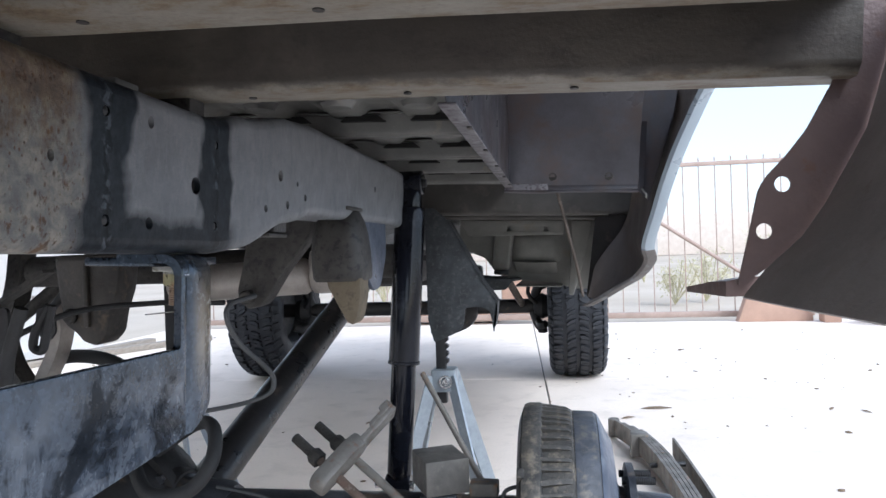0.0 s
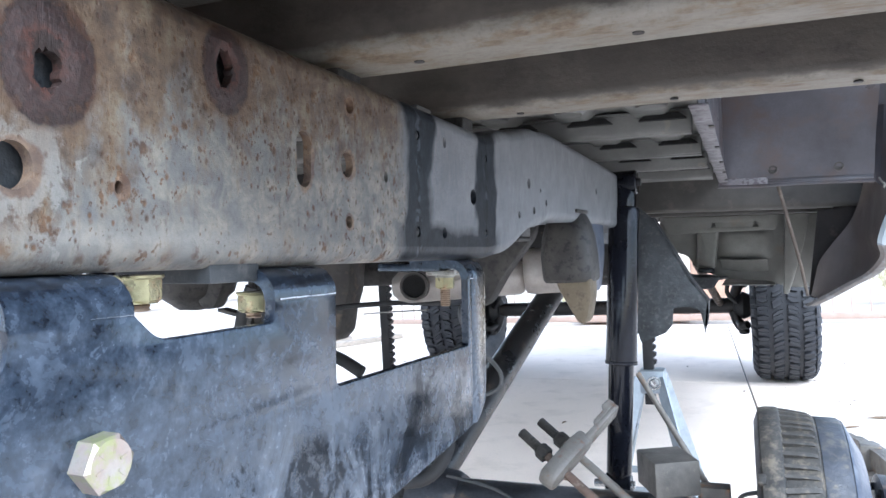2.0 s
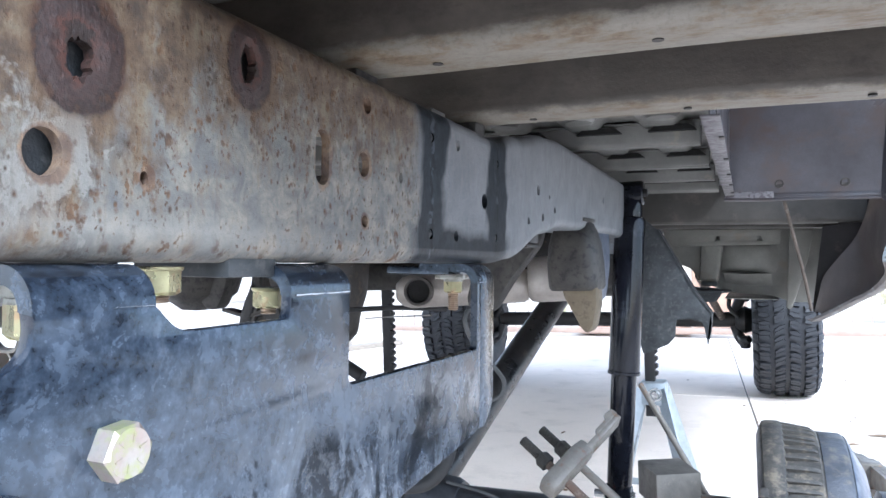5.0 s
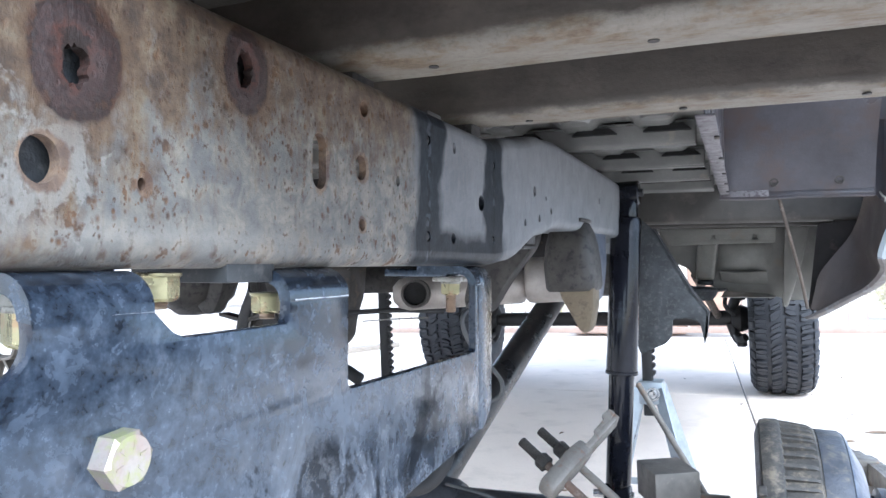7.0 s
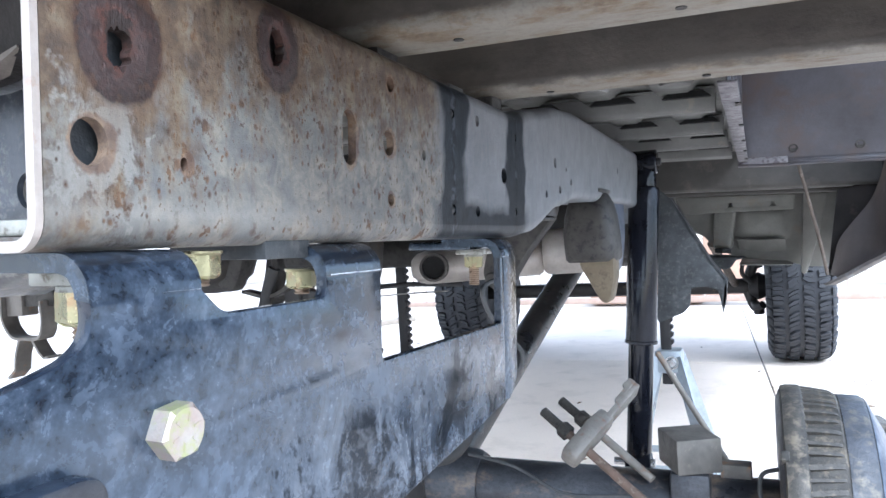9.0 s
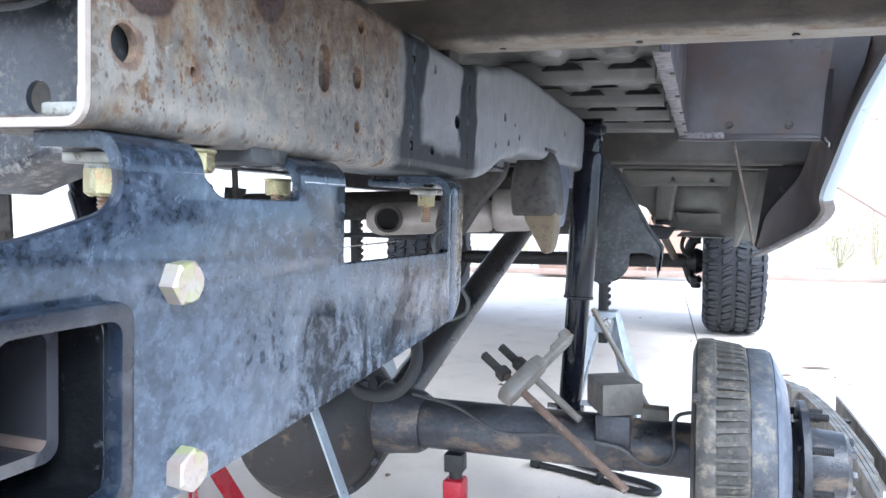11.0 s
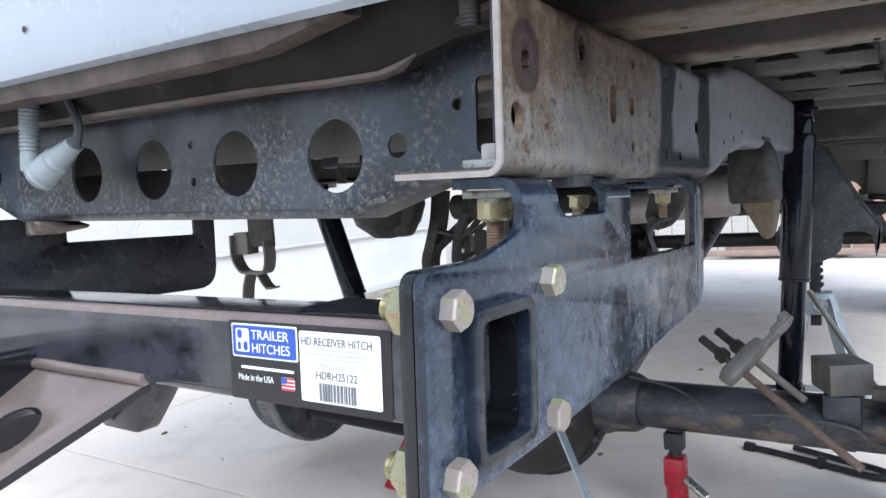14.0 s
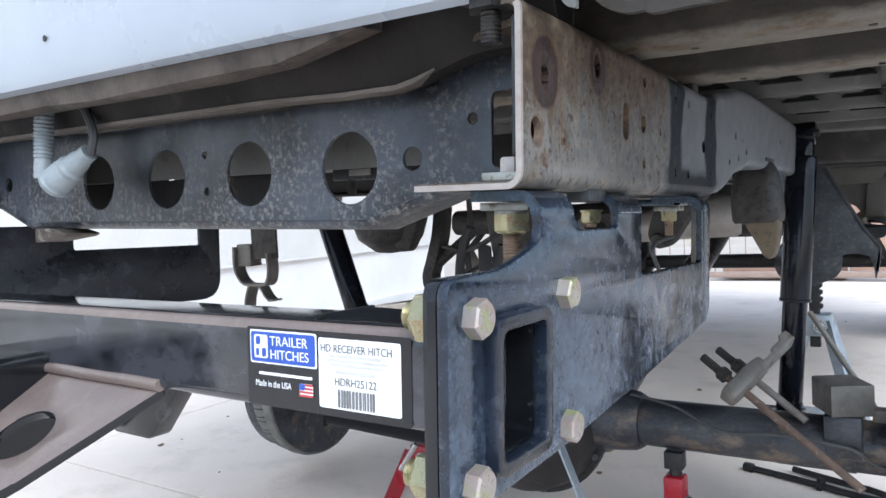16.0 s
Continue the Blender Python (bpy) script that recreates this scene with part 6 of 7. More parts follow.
def build_cab():
    cab = thing("truck_cab", (0.3, 3.0, 0.85), "grey undersealed underside of a pickup truck cab", "truck cab", TRUCK)
    part("floor_pan", box(-1.05, 0.93, 2.12, 3.55, 0.93, 0.945), CABPAINT, cab)
    part("rear_wall", box(-1.0, 0.93, 2.13, 2.16, 0.93, 1.5), CABDARK, cab)
    # pressed rear floor panel of the cab, seen from behind
    y = 2.40
    back = [(0.395, 0.95), (0.395, 0.80), (0.486, 0.766), (0.52, 0.722), (0.604, 0.6876), (0.74, 0.680), (0.80, 0.66), (0.93, 0.66), (0.93, 0.95)]
    part("floor_riser", sheet([rounded(back, 0.008)], "y", y + 0.05, 0.004), CABPAINT, cab, "beige undersealed floor riser")
    strip_holes = [rounded([(x - 0.009, 0.862), (x + 0.009, 0.862), (x + 0.004, 0.878), (x - 0.004, 0.878)], 0.002) for x in (0.575, 0.705)]
    part("drilled_strip", sheet([rounded([(0.400, 0.90), (0.770, 0.90), (0.765, 0.850), (0.432, 0.842)], 0.006)] + strip_holes, "y", y, 0.012, 0.002), CABPAINT, cab, "pale drilled floor strip")
    part("body_mount", sheet([rounded([(0.522, 0.855), (0.592, 0.855), (0.578, 0.722), (0.517, 0.722)], 0.012)], "y", y + 0.004, 0.045, 0.012), CABPAINT, cab, "pale body-mount box")
    part("body_mount_foot", rod((0.549, y, 0.708), (0.549, y, 0.724), 0.026, 20, bevel=0.004), HANGER, cab)
    rim = [[(cx * 0.066 * k + 0.666, y + d, cz * 0.044 * k + 0.806) for cx, cz in [(math.copysign(abs(math.cos(a)) ** 0.45, math.cos(a)), math.copysign(abs(math.sin(a)) ** 0.45, math.sin(a))) for a in (2 * math.pi * i / 36 for i in range(37))]] for k, d in ((1.45, 0.0495), (1.28, 0.046), (1.12, 0.037), (0.95, 0.029), (0.65, 0.024), (0.02, 0.022))]
    part("floor_bulge", strip(rim), CABPAINT, cab, "smooth grey rounded floor pressing")
    part("lower_step", thick_skin([[(0.594, y + 0.012, 0.756), (0.60, y + 0.046, 0.722)], [(0.66, y + 0.008, 0.752), (0.67, y + 0.046, 0.712)], [(0.74, y + 0.012, 0.756), (0.745, y + 0.046, 0.716)]], 0.004), CABPAINT, cab)
    part("rocker_foot", sheet([rounded([(0.792, 0.90), (0.863, 0.90), (0.845, 0.80), (0.818, 0.700), (0.800, 0.640), (0.785, 0.640)], 0.008)], "y", y - 0.02, 0.03, 0.004), CABPAINT, cab, "pale rocker end plate")
    part("rocker", box(0.80, 0.925, 2.45, 3.45, 0.70, 0.92, 0.03, 3), CABPAINT, cab, "pale rocker box")
    part("mount_plate", sheet([rounded([(0.44, 2.28), (0.60, 2.26), (0.62, 2.40), (0.60, 2.60), (0.45, 2.65)], 0.02)], "z", 0.690, 0.006), HANGER, cab, "dark body-mount plate")
    part("mount_web", sheet([rounded([(0.43, 0.715), (0.60, 0.700), (0.575, 0.66), (0.50, 0.655), (0.44, 0.69)], 0.01)], "y", 2.30, 0.005), HANGER, cab)
    part("flat_shield", sheet([[(0.60, 2.35), (0.76, 2.38), (0.79, 3.0), (0.60, 3.0)]], "z", 0.668, 0.003), CABPAINT, cab)
    part("door_skin", box(0.93, 0.95, 2.1, 3.4, 0.72, 1.5, 0.006), FENDER, cab)
    part("front_clip", box(-1.0, 0.9, 3.5, 4.7, 0.98, 1.3, 0.03), CABDARK, cab)
    return cab


build_cab()


def build_transmission_side():
    # spring hanger ahead of the axle
    h = thing("spring_hanger", (0.42, 1.9, 0.8), "dark speckled steel spring hanger on the frame", "hanger")
    edge = [(0.372, 0.88), (0.40, 0.880), (0.436, 0.845), (0.530, 0.668), (0.570, 0.612), (0.574, 0.575), (0.560, 0.517), (0.555, 0.56), (0.548, 0.585), (0.520, 0.594), (0.480, 0.592), (0.476, 0.545), (0.458, 0.523), (0.388, 0.494), (0.372, 0.56)]
    part("face", sheet([rounded(edge, 0.008)], "y", 1.895, 0.006, 0.001), HANGER, h)
    part("side", sheet([[(1.90, 0.87), (2.30, 0.80), (2.30, 0.70), (2.05, 0.56), (1.90, 0.52)]], "x", 0.378, 0.006), HANGER, h)
    part("edge", sweep([(0.436, 1.93, 0.845), (0.530, 1.93, 0.668), (0.572, 1.93, 0.608), (0.563, 1.93, 0.54)], [(-0.003, -0.035), (0.003, -0.035), (0.003, 0.035), (-0.003, 0.035)], up=(0, 1, 0)), HANGER, h)
    # bump stop bracket on the rail and its rubber
    b = thing("bump_stop", (0.41, 1.0, 0.82), "grimy cast bump-stop bracket with a tan rubber", "bump stop")
    rows = []
    for z, x0, x1, bulge in ((0.836, 0.388, 0.430, 0.030), (0.829, 0.380, 0.437, 0.044), (0.815, 0.374, 0.444, 0.058), (0.795, 0.369, 0.449, 0.066), (0.768, 0.366, 0.452, 0.070), (0.742, 0.367, 0.453, 0.070), (0.728, 0.368, 0.453, 0.069), (0.723, 0.371, 0.450, 0.064)):
        arc = [math.pi * k / 14 for k in range(15)]
        rows.append([((x0 + x1) / 2 - (x1 - x0) / 2 * math.copysign(abs(math.cos(a)) ** 0.55, math.cos(a)), 1.000 - bulge * math.sin(a) ** 0.55, z) for a in arc])
    part("bracket", thick_skin(rows, 0.006), BRACKET, b, "domed speckled cast bracket")
    part("bracket_foot", box(0.374, 0.436, 0.936, 1.02, 0.832, 0.838, 0.002), BRACKET, b, "grimy welded foot")
    rub = sheet([rounded([(0.392, 0.742), (0.449, 0.742), (0.449, 0.700), (0.441, 0.664), (0.433, 0.655), (0.423, 0.661), (0.404, 0.698), (0.394, 0.716)], 0.006)], "y", 0.945, 0.05, 0.007)
    part("rubber", rub, RUBBER_TAN, b, "tan wedge-shaped rubber bumper")
    part("ear", sheet([rounded([(1.05, 0.835), (1.22, 0.835), (1.22, 0.76), (1.17, 0.70), (1.12, 0.695), (1.06, 0.745)], 0.02)], "x", 0.415, 0.008, 0.002), DRUM_FACE, b, "blue-grey steel ear")
    # shackle bracket further in
    s = thing("shackle_bracket", (0.24, 1.15, 0.8), "dusty cast shackle bracket", "bracket")
    part("arm", sheet([rounded([(0.19, 0.86), (0.315, 0.86), (0.30, 0.80), (0.245, 0.735), (0.205, 0.675), (0.172, 0.664), (0.152, 0.695), (0.165, 0.742)], 0.015)], "y", 1.14, 0.05, 0.005), BRACKET, s)
    part("pin", rod((0.178, 1.12, 0.69), (0.178, 1.21, 0.69), 0.013, 16, bevel=0.003), BRACKET, s)
    # pipe across the frame
    p = thing("exhaust_pipe", (0.1, 1.33, 0.7), "pale grey steel pipe end under the frame", "pipe")
    part("pipe", lathe([(0, -0.040), (0.020, -0.036), (0.034, -0.022), (0.040, 0.0), (0.040, 0.26), (0.034, 0.27), (0, 0.27)], 32, aim((-0.058, 1.335, 0.707), (0.20, 1.41, 0.715))), PIPE, p, "pale tube with a rounded end")
    part("mouth", pipe_open((-0.014, 1.272, 0.709), (-0.030, 1.325, 0.707), 0.032, 0.0055), GRIME, p, "dark torch-cut pipe mouth")
    # black disc stands in for the shade inside the pipe
    part("dark_fill", rod((-0.0165, 1.281, 0.709), (-0.0195, 1.290, 0.709), 0.0262, 20), SHADE_BLACK, p)
    part("silencer", lathe([(0, 0), (0.042, 0.001), (0.050, 0.008), (0.052, 0.02), (0.052, 0.085), (0.046, 0.095), (0, 0.096)], 32, aim((0.205, 1.40, 0.727), (0.42, 1.45, 0.73))), PIPE, p, "pale silencer end")
    # centre cross tube of the frame
    solo("frame_tube", rod((-0.6, 1.55, 0.74), (0.42, 1.55, 0.74), 0.04, 24), BRACKET, (0, 1.55, 0.74), "grimy frame cross tube over the driveshaft", "crossmember")
    # hanging lump: the far spring hanger and a casting
    c = thing("casting_bracket", (-0.2, 1.33, 0.75), "dark grimy cast bracket hanging under the frame", "bracket")
    part("body", sheet([rounded([(-0.36, 0.78), (-0.195, 0.78), (-0.205, 0.70), (-0.225, 0.65), (-0.235, 0.60), (-0.262, 0.576), (-0.295, 0.585), (-0.31, 0.605), (-0.34, 0.625), (-0.352, 0.70)], 0.014)], "y", 1.31, 0.08, 0.012), GRIME, c)
    part("rib", box(-0.282, -0.270, 1.298, 1.312, 0.62, 0.76, 0.004), GRIME, c)
    part("boss", rod((-0.318, 1.298, 0.645), (-0.318, 1.41, 0.645), 0.017, 18, bevel=0.004), BRACKET, c)
    f = thing("far_spring_hanger", (-0.8, 1.48, 0.75), "brown grimy spring hanger on the far rail", "hanger")
    part("body", lathe([(0, 0), (0.05, 0.005), (0.11, 0.05), (0.13, 0.11), (0.12, 0.16), (0, 0.16)], 20, Matrix.Translation((-0.83, 1.48, 0.65))), BRACKET, f)
    part("lug", sheet([rounded([(-0.80, 0.80), (-0.66, 0.80), (-0.69, 0.70), (-0.72, 0.655), (-0.76, 0.66), (-0.79, 0.72)], 0.02)], "y", 1.42, 0.05, 0.006), BRACKET, f)


build_transmission_side()


def build_axle():
    ax = thing("rear_axle", (-0.13, 1.17, 0.266), "grimy black live rear axle with brake drums, hung below the frame", "axle")
    y, z = 1.17, 0.266
    part("tube", lathe([(0, 0), (0.0535, 0), (0.0535, 0.30), (0.0545, 0.30), (0.0545, 0.44), (0.052, 0.44), (0.052, 0.575), (0, 0.575)], 32, aim((0.105, y, z), (1, y, z))), AXLE, ax, "grimy black axle tube")
    part("tube", rod((-0.365, y, z), (-0.95, y, z), 0.0535, 28), AXLE, ax)
    part("collar", lathe([(0, 0), (0.078, 0), (0.080, 0.03), (0.074, 0.06), (0.068, 0.115), (0.060, 0.13), (0, 0.13)], 28, aim((-0.01, y, z), (1, y, z))), AXLE, ax, "cast axle collar")
    housing = lathe([(0, -0.215), (0.09, -0.20), (0.15, -0.13), (0.172, -0.04), (0.172, 0.04), (0.15, 0.10), (0.10, 0.165), (0, 0.185)], 36, aim((-0.14, y, z - 0.012), (-0.14, y - 1, z - 0.012)) @ Matrix.Scale(-1, 4, (0, 0, 1)))
    part("differential", housing, DIFF, ax, "dark round differential housing")
    part("cover_rim", lathe([(0.158, -0.012), (0.182, -0.012), (0.182, 0.012), (0.158, 0.012)], 40, aim((-0.14, y - 0.035, z - 0.012), (-0.14, y - 1, z - 0.012)), close=True), DIFF, ax)
    for k in range(12):
        a = 2 * math.pi * k / 12 + 0.1
        c = (-0.14 + 0.171 * math.cos(a), y - 0.048, z - 0.012 + 0.171 * math.sin(a))
        part("cover_bolt", turned(hex_prism(0.016, 0.009), aim(c, (c[0], c[1] - 1, c[2]))), AXLE, ax)
    part("pinion_snout", rod((-0.08, y + 0.02, z - 0.02), (0.010, y + 0.045, z + 0.012), 0.078, 24, 0.056, 0.008), DIFF, ax)
    part("housing_shoulder", lathe([(0, 0), (0.12, 0.0), (0.105, 0.05), (0.085, 0.11), (0, 0.11)], 28, aim((-0.09, y, z), (1, y, z))), DIFF, ax)
    part("spring_pad", box(0.492, 0.560, y - 0.058, y + 0.045, z - 0.015, z + 0.071, 0.008), AXLE, ax, "worn black spring saddle")
    part("shock_mount", box(0.385, 0.43, y + 0.03, y + 0.20, z - 0.03, z + 0.012, 0.006), AXLE, ax)
    # brake line along the tube
    part("brake_line", cable([(0.10, y - 0.03, 0.335), (0.20, y - 0.035, 0.318), (0.30, y - 0.05, 0.28), (0.42, y - 0.060, 0.288), (0.50, y - 0.066, 0.283), (0.545, y - 0.066, 0.276), (0.575, y - 0.062, 0.254), (0.603, y - 0.060, 0.247), (0.628, y - 0.060, 0.257), (0.640, y - 0.060, 0.285), (0.638, y - 0.060, 0.325), (0.645, y - 0.056, 0.348), (0.674, y - 0.05, 0.356)], 0.0036, 8), HOSE, ax, "thin bent brake line")

    def drum(x, out, iron):
        """A ribbed brake drum with hub and studs; out is 1 to the truck's right."""
        m = aim((x, y, z), (x + out, y, z))
        d = part("brake_drum", lathe([(0, 0), (0.205, 0), (0.214, 0.003), (0.2165, 0.012), (0.2165, 0.031), (0.214, 0.034), (0.207, 0.036), (0.2045, 0.084), (0.2015, 0.087), (0.1995, 0.124), (0.1965, 0.1275), (0.180, 0.135), (0.150, 0.150), (0.085, 0.160), (0, 0.160)], 64, m), iron, ax, "weathered iron brake drum")
        rib = sheet([[(0.203, 0.033), (0.2145, 0.033), (0.2125, 0.050), (0.2085, 0.076), (0.2025, 0.086), (0.201, 0.086)]], "y", -0.0034, 0.0068)
        turned(rib, Matrix.Rotation(0.10, 4, "X") @ Matrix.Translation((0, 0.006, 0)))
        me = bpy.data.meshes.new("cooling_rib")
        rib.to_mesh(me)
        rib.free()
        finish(me, iron, 40)
        rnd = random.Random(4)
        for k in range(64):
            ob = new("cooling_rib", me)
            ob.parent = d
            ob.matrix_local = Matrix.Translation(-base_of(ax)) @ m @ Matrix.Rotation(2 * math.pi * (k + rnd.uniform(-0.12, 0.12)) / 64, 4, "Z") @ Matrix.Rotation(rnd.uniform(-0.05, 0.05), 4, "X") @ Matrix.Diagonal((1, rnd.uniform(0.7, 1.25), 1, 1))
        part("drum_band", lathe([(0.1995, 0.0885), (0.2025, 0.0885), (0.2010, 0.1225), (0.1975, 0.1270), (0.1955, 0.1268)], 64, m), BAND, d, "bluish dusty drum band")
        part("drum_face", lathe([(0.1955, 0.1265), (0.1975, 0.1285), (0.1955, 0.131), (0.181, 0.138), (0.151, 0.153), (0.085, 0.160), (0.073, 0.1635), (0.073, 0.155)], 48, m), DRUM_FACE, d, "bluish drum face, sky reflection painted in")
        part("backing_plate", lathe([(0, -0.006), (0.19, -0.006), (0.208, 0.0), (0, 0.0)], 40, m), AXLE, d)
        part("adjuster", turned(box(0.20, 0.219, -0.008, 0.008, -0.004, 0.008, 0.002), m @ Matrix.Rotation(2.4, 4, "Z")), iron, d)
        hub = part("hub", lathe([(0, 0.158), (0.074, 0.158), (0.070, 0.172), (0.112, 0.176), (0.112, 0.188), (0.064, 0.192), (0.060, 0.250), (0.052, 0.258), (0, 0.258)], 32, m), AXLE, ax, "dark wheel hub")
        for k in range(8):
            q = m @ Matrix.Rotation(2 * math.pi * (k + 0.3) / 8, 4, "Z")
            part("wheel_stud", turned(screw((0, 0, 0), (0, 0, 0.055), 0.0072, 0.003, 10), q @ Matrix.Translation((0.095, 0, 0.167))), BLACKIRON, hub)
        for k in range(8):
            q = m @ Matrix.Rotation(2 * math.pi * k / 8, 4, "Z")
            part("flange_bolt", turned(hex_prism(0.014, 0.008), q @ Matrix.Translation((0.044, 0, 0.258))), AXLE, hub)
    drum(0.675, 1, DRUM)
    drum(-0.895, -1, LIT_DRUM)
    return ax


build_axle()


def build_shock(name, top, low, label):
    top, low = Vector(top), Vector(low)
    n = (top - low).length
    m = aim(low, top)
    s = thing(name, low, label, "shock absorber", group="rear shock absorbers")
    split = n * 0.40
    part("body", lathe([(0, 0.03), (0.020, 0.03), (0.0258, 0.045), (0.0258, split + 0.06), (0, split + 0.06)], 32, m), SHOCK, s, "gloss black shock body")
    part("dust_cover", lathe([(0.0300, split), (0.0318, split), (0.0318, n - 0.085), (0.0300, n - 0.077), (0.0225, n - 0.074), (0.0225, n - 0.078), (0.0300, n - 0.088)], 32, m, close=True), SHOCK, s, "gloss black dust cover")
    part("cover_hem", lathe([(0.0316, split - 0.001), (0.0334, split), (0.0334, split + 0.005), (0.0316, split + 0.007)], 32, m, close=True), SHOCK, s)
    side = m.to_3x3() @ Vector((0, 1, 0))
    for h, r in ((0.018, 0.024), (n - 0.025, 0.026)):
        c = m @ Vector((0, 0, h))
        eye = part("eye", rod(c - Vector((0.026, 0, 0)), c + Vector((0.026, 0, 0)), r, 20, bevel=0.003), SHOCK, s, "rubber-bushed eye")
        part("eye_bolt", rod(c - Vector((0.05, 0, 0)), c + Vector((0.033, 0, 0)), 0.008, 12), BLACKIRON if h > 0.1 else CHROME, eye)
    part("neck", lathe([(0, n - 0.085), (0.0245, n - 0.085), (0.0245, n - 0.045), (0.021, n - 0.02), (0, n - 0.02)], 24, m), SHOCK, s)
    return s


build_shock("shock_absorber", (0.449, 1.36, 0.930), (0.404, 1.33, 0.262), "gloss black telescopic shock absorber beside the frame")
build_shock("shock_absorber", (-0.735, 1.04, 0.86), (-0.56, 1.06, 0.30), "dusty black shock absorber at the far side")


def build_driveline():
    d = thing("driveshaft", (0.1, 1.4, 0.4), "long black tubular driveshaft running forward from the axle", "driveshaft")
    # it crosses the view from the pinion up to the gearbox
    a, b = Vector((0.018, 1.245, 0.293)), Vector((0.068, 2.6, 0.750))
    part("shaft", rod(a, b, 0.0415, 28), SHAFT, d, "black shaft tube")
    part("yoke", rod(a - (b - a).normalized() * 0.07, a + (b - a).normalized() * 0.02, 0.046, 20, 0.0425, bevel=0.006), DIFF, d)
    part("joint_cap", rod(a + Vector((-0.06, -0.03, -0.01)), a + Vector((0.06, -0.03, -0.01)), 0.016, 14), AXLE, d)
    g = thing("gearbox", (0.0, 2.9, 0.8), "dark grimy gearbox and transfer case under the cab", "gearbox")
    part("case", box(-0.28, 0.22, 2.6, 3.3, 0.62, 0.90, 0.05, 3), DIFF, g)
    part("cross_member", box(-0.55, 0.42, 2.9, 3.0, 0.60, 0.68, 0.015), DIFF, g)


build_driveline()


def build_wheel(x):
    """A front mud-terrain wheel standing on the drive."""
    y, r, w = 4.05, 0.415, 0.150
    wheel = thing("mud_terrain_tyre", (x, y, 0), "black mud-terrain truck tyre on a dark steel rim", "tyre", group="front tyres")
    m = aim((x, y, r), (x + 1, y, r))
    prof = [(0.205, -w * 0.75), (0.26, -w), (0.32, -w * 1.05), (0.36, -w * 1.0), (0.384, -w * 0.90), (0.395, -w * 0.7), (0.399, -w * 0.35), (0.400, 0), (0.399, w * 0.35), (0.395, w * 0.7), (0.384, w * 0.90), (0.36, w * 1.0), (0.32, w * 1.05), (0.26, w), (0.205, w * 0.75)]
    bm = lathe(prof, 64, m)
    for v in bm.verts:
        v.co.z = max(v.co.z, 0.001)
        v.co.x = x + (v.co.x - x) * (1 + 0.07 * max(0.0, 1 - v.co.z / 0.13))
    tyre = part("tyre", bm, TYRE, wheel, "black tyre with deep blocky tread", 30)
    n = 36

    def copies(name, proto, count, off, step=1, start=0):
        """One block, repeated round the tyre as objects that share its mesh."""
        me = bpy.data.meshes.new(name)
        bmesh.ops.recalc_face_normals(proto, faces=proto.faces)
        proto.to_mesh(me)
        proto.free()
        finish(me, TYRE, 25)
        for k in range(start, count, step):
            ob = new(name, me)
            ob.parent = tyre
            ob.matrix_local = Matrix.Translation(-base_of(tyre)) @ m @ Matrix.Rotation(2 * math.pi * (k + off) / count, 4, "Z")

    def crown(c):
        return 0.4148 - 0.62 * max(0.0, abs(c) - 0.02) ** 2 - 0.004 * max(0.0, abs(c) - 0.10) / 0.04

    def block(c, half, ln, twist, rnd):
        """A tread block cut in two by a slanted sipe."""
        b = bmesh.new()
        pts = [(-0.62, -1.0), (0.12, -0.84), (0.80, -1.0), (1.0, -0.05), (0.62, 0.96), (-0.10, 0.82), (-0.78, 1.0), (-1.0, 0.10)]
        pts = [(u * ln * rnd.uniform(0.88, 1.06) + twist * v * half, v * half * rnd.uniform(0.9, 1.06)) for u, v in pts]
        cut = 0.0016
        for side, idx in ((-1, (0, 1, 5, 6, 7)), (1, (1, 2, 3, 4, 5))):
            shape = [(pts[i][0] + side * (cut if i in (1, 5) else 0), pts[i][1]) for i in idx]
            lo = [b.verts.new((crown(c + v) - 0.018, u * 1.03, c + v * 1.03)) for u, v in shape]
            hi = [b.verts.new((crown(c + v), u * 0.93, c + v * 0.93)) for u, v in shape]
            b.faces.new(hi)
            for i in range(5):
                j = (i + 1) % 5
                b.faces.new((lo[i], lo[j], hi[j], hi[i]))
        return b
    rnd = random.Random(9)
    n = 46
    for c, half, off, twist in ((-0.104, 0.0275, 0.0, 0.10), (-0.036, 0.0262, 0.45, -0.40), (0.032, 0.0262, 0.0, 0.40), (0.100, 0.0275, 0.55, -0.10)):
        for start in (0, 1):
            copies("tread_block", block(c, half, 0.0225 if start else 0.0250, twist, rnd), n, off + 0.08 * start, 2, start)
    for s in (-1, 1):
        for start in (0, 1):
            lug = box(0.338 if start else 0.352, 0.398, -0.0185, 0.0185, s * w * 0.86, s * w * 1.055, 0.005, 1)
            for v in lug.verts:
                if v.co.x > 0.38 and abs(v.co.z) > w * 0.95:
                    v.co.z -= s * 0.014
                    v.co.x -= 0.006
            copies("shoulder_lug", lug, n, 0.3, 2, start)
    part("rim", lathe([(0, -0.02), (0.07, -0.02), (0.11, -0.04), (0.17, -0.05), (0.20, -w * 0.74), (0.215, -w * 0.78), (0.21, w * 0.7), (0.18, 0.05), (0, 0.04)], 40, m), BLACKIRON, wheel, "dark steel rim")


build_wheel(0.838)
build_wheel(-0.985)


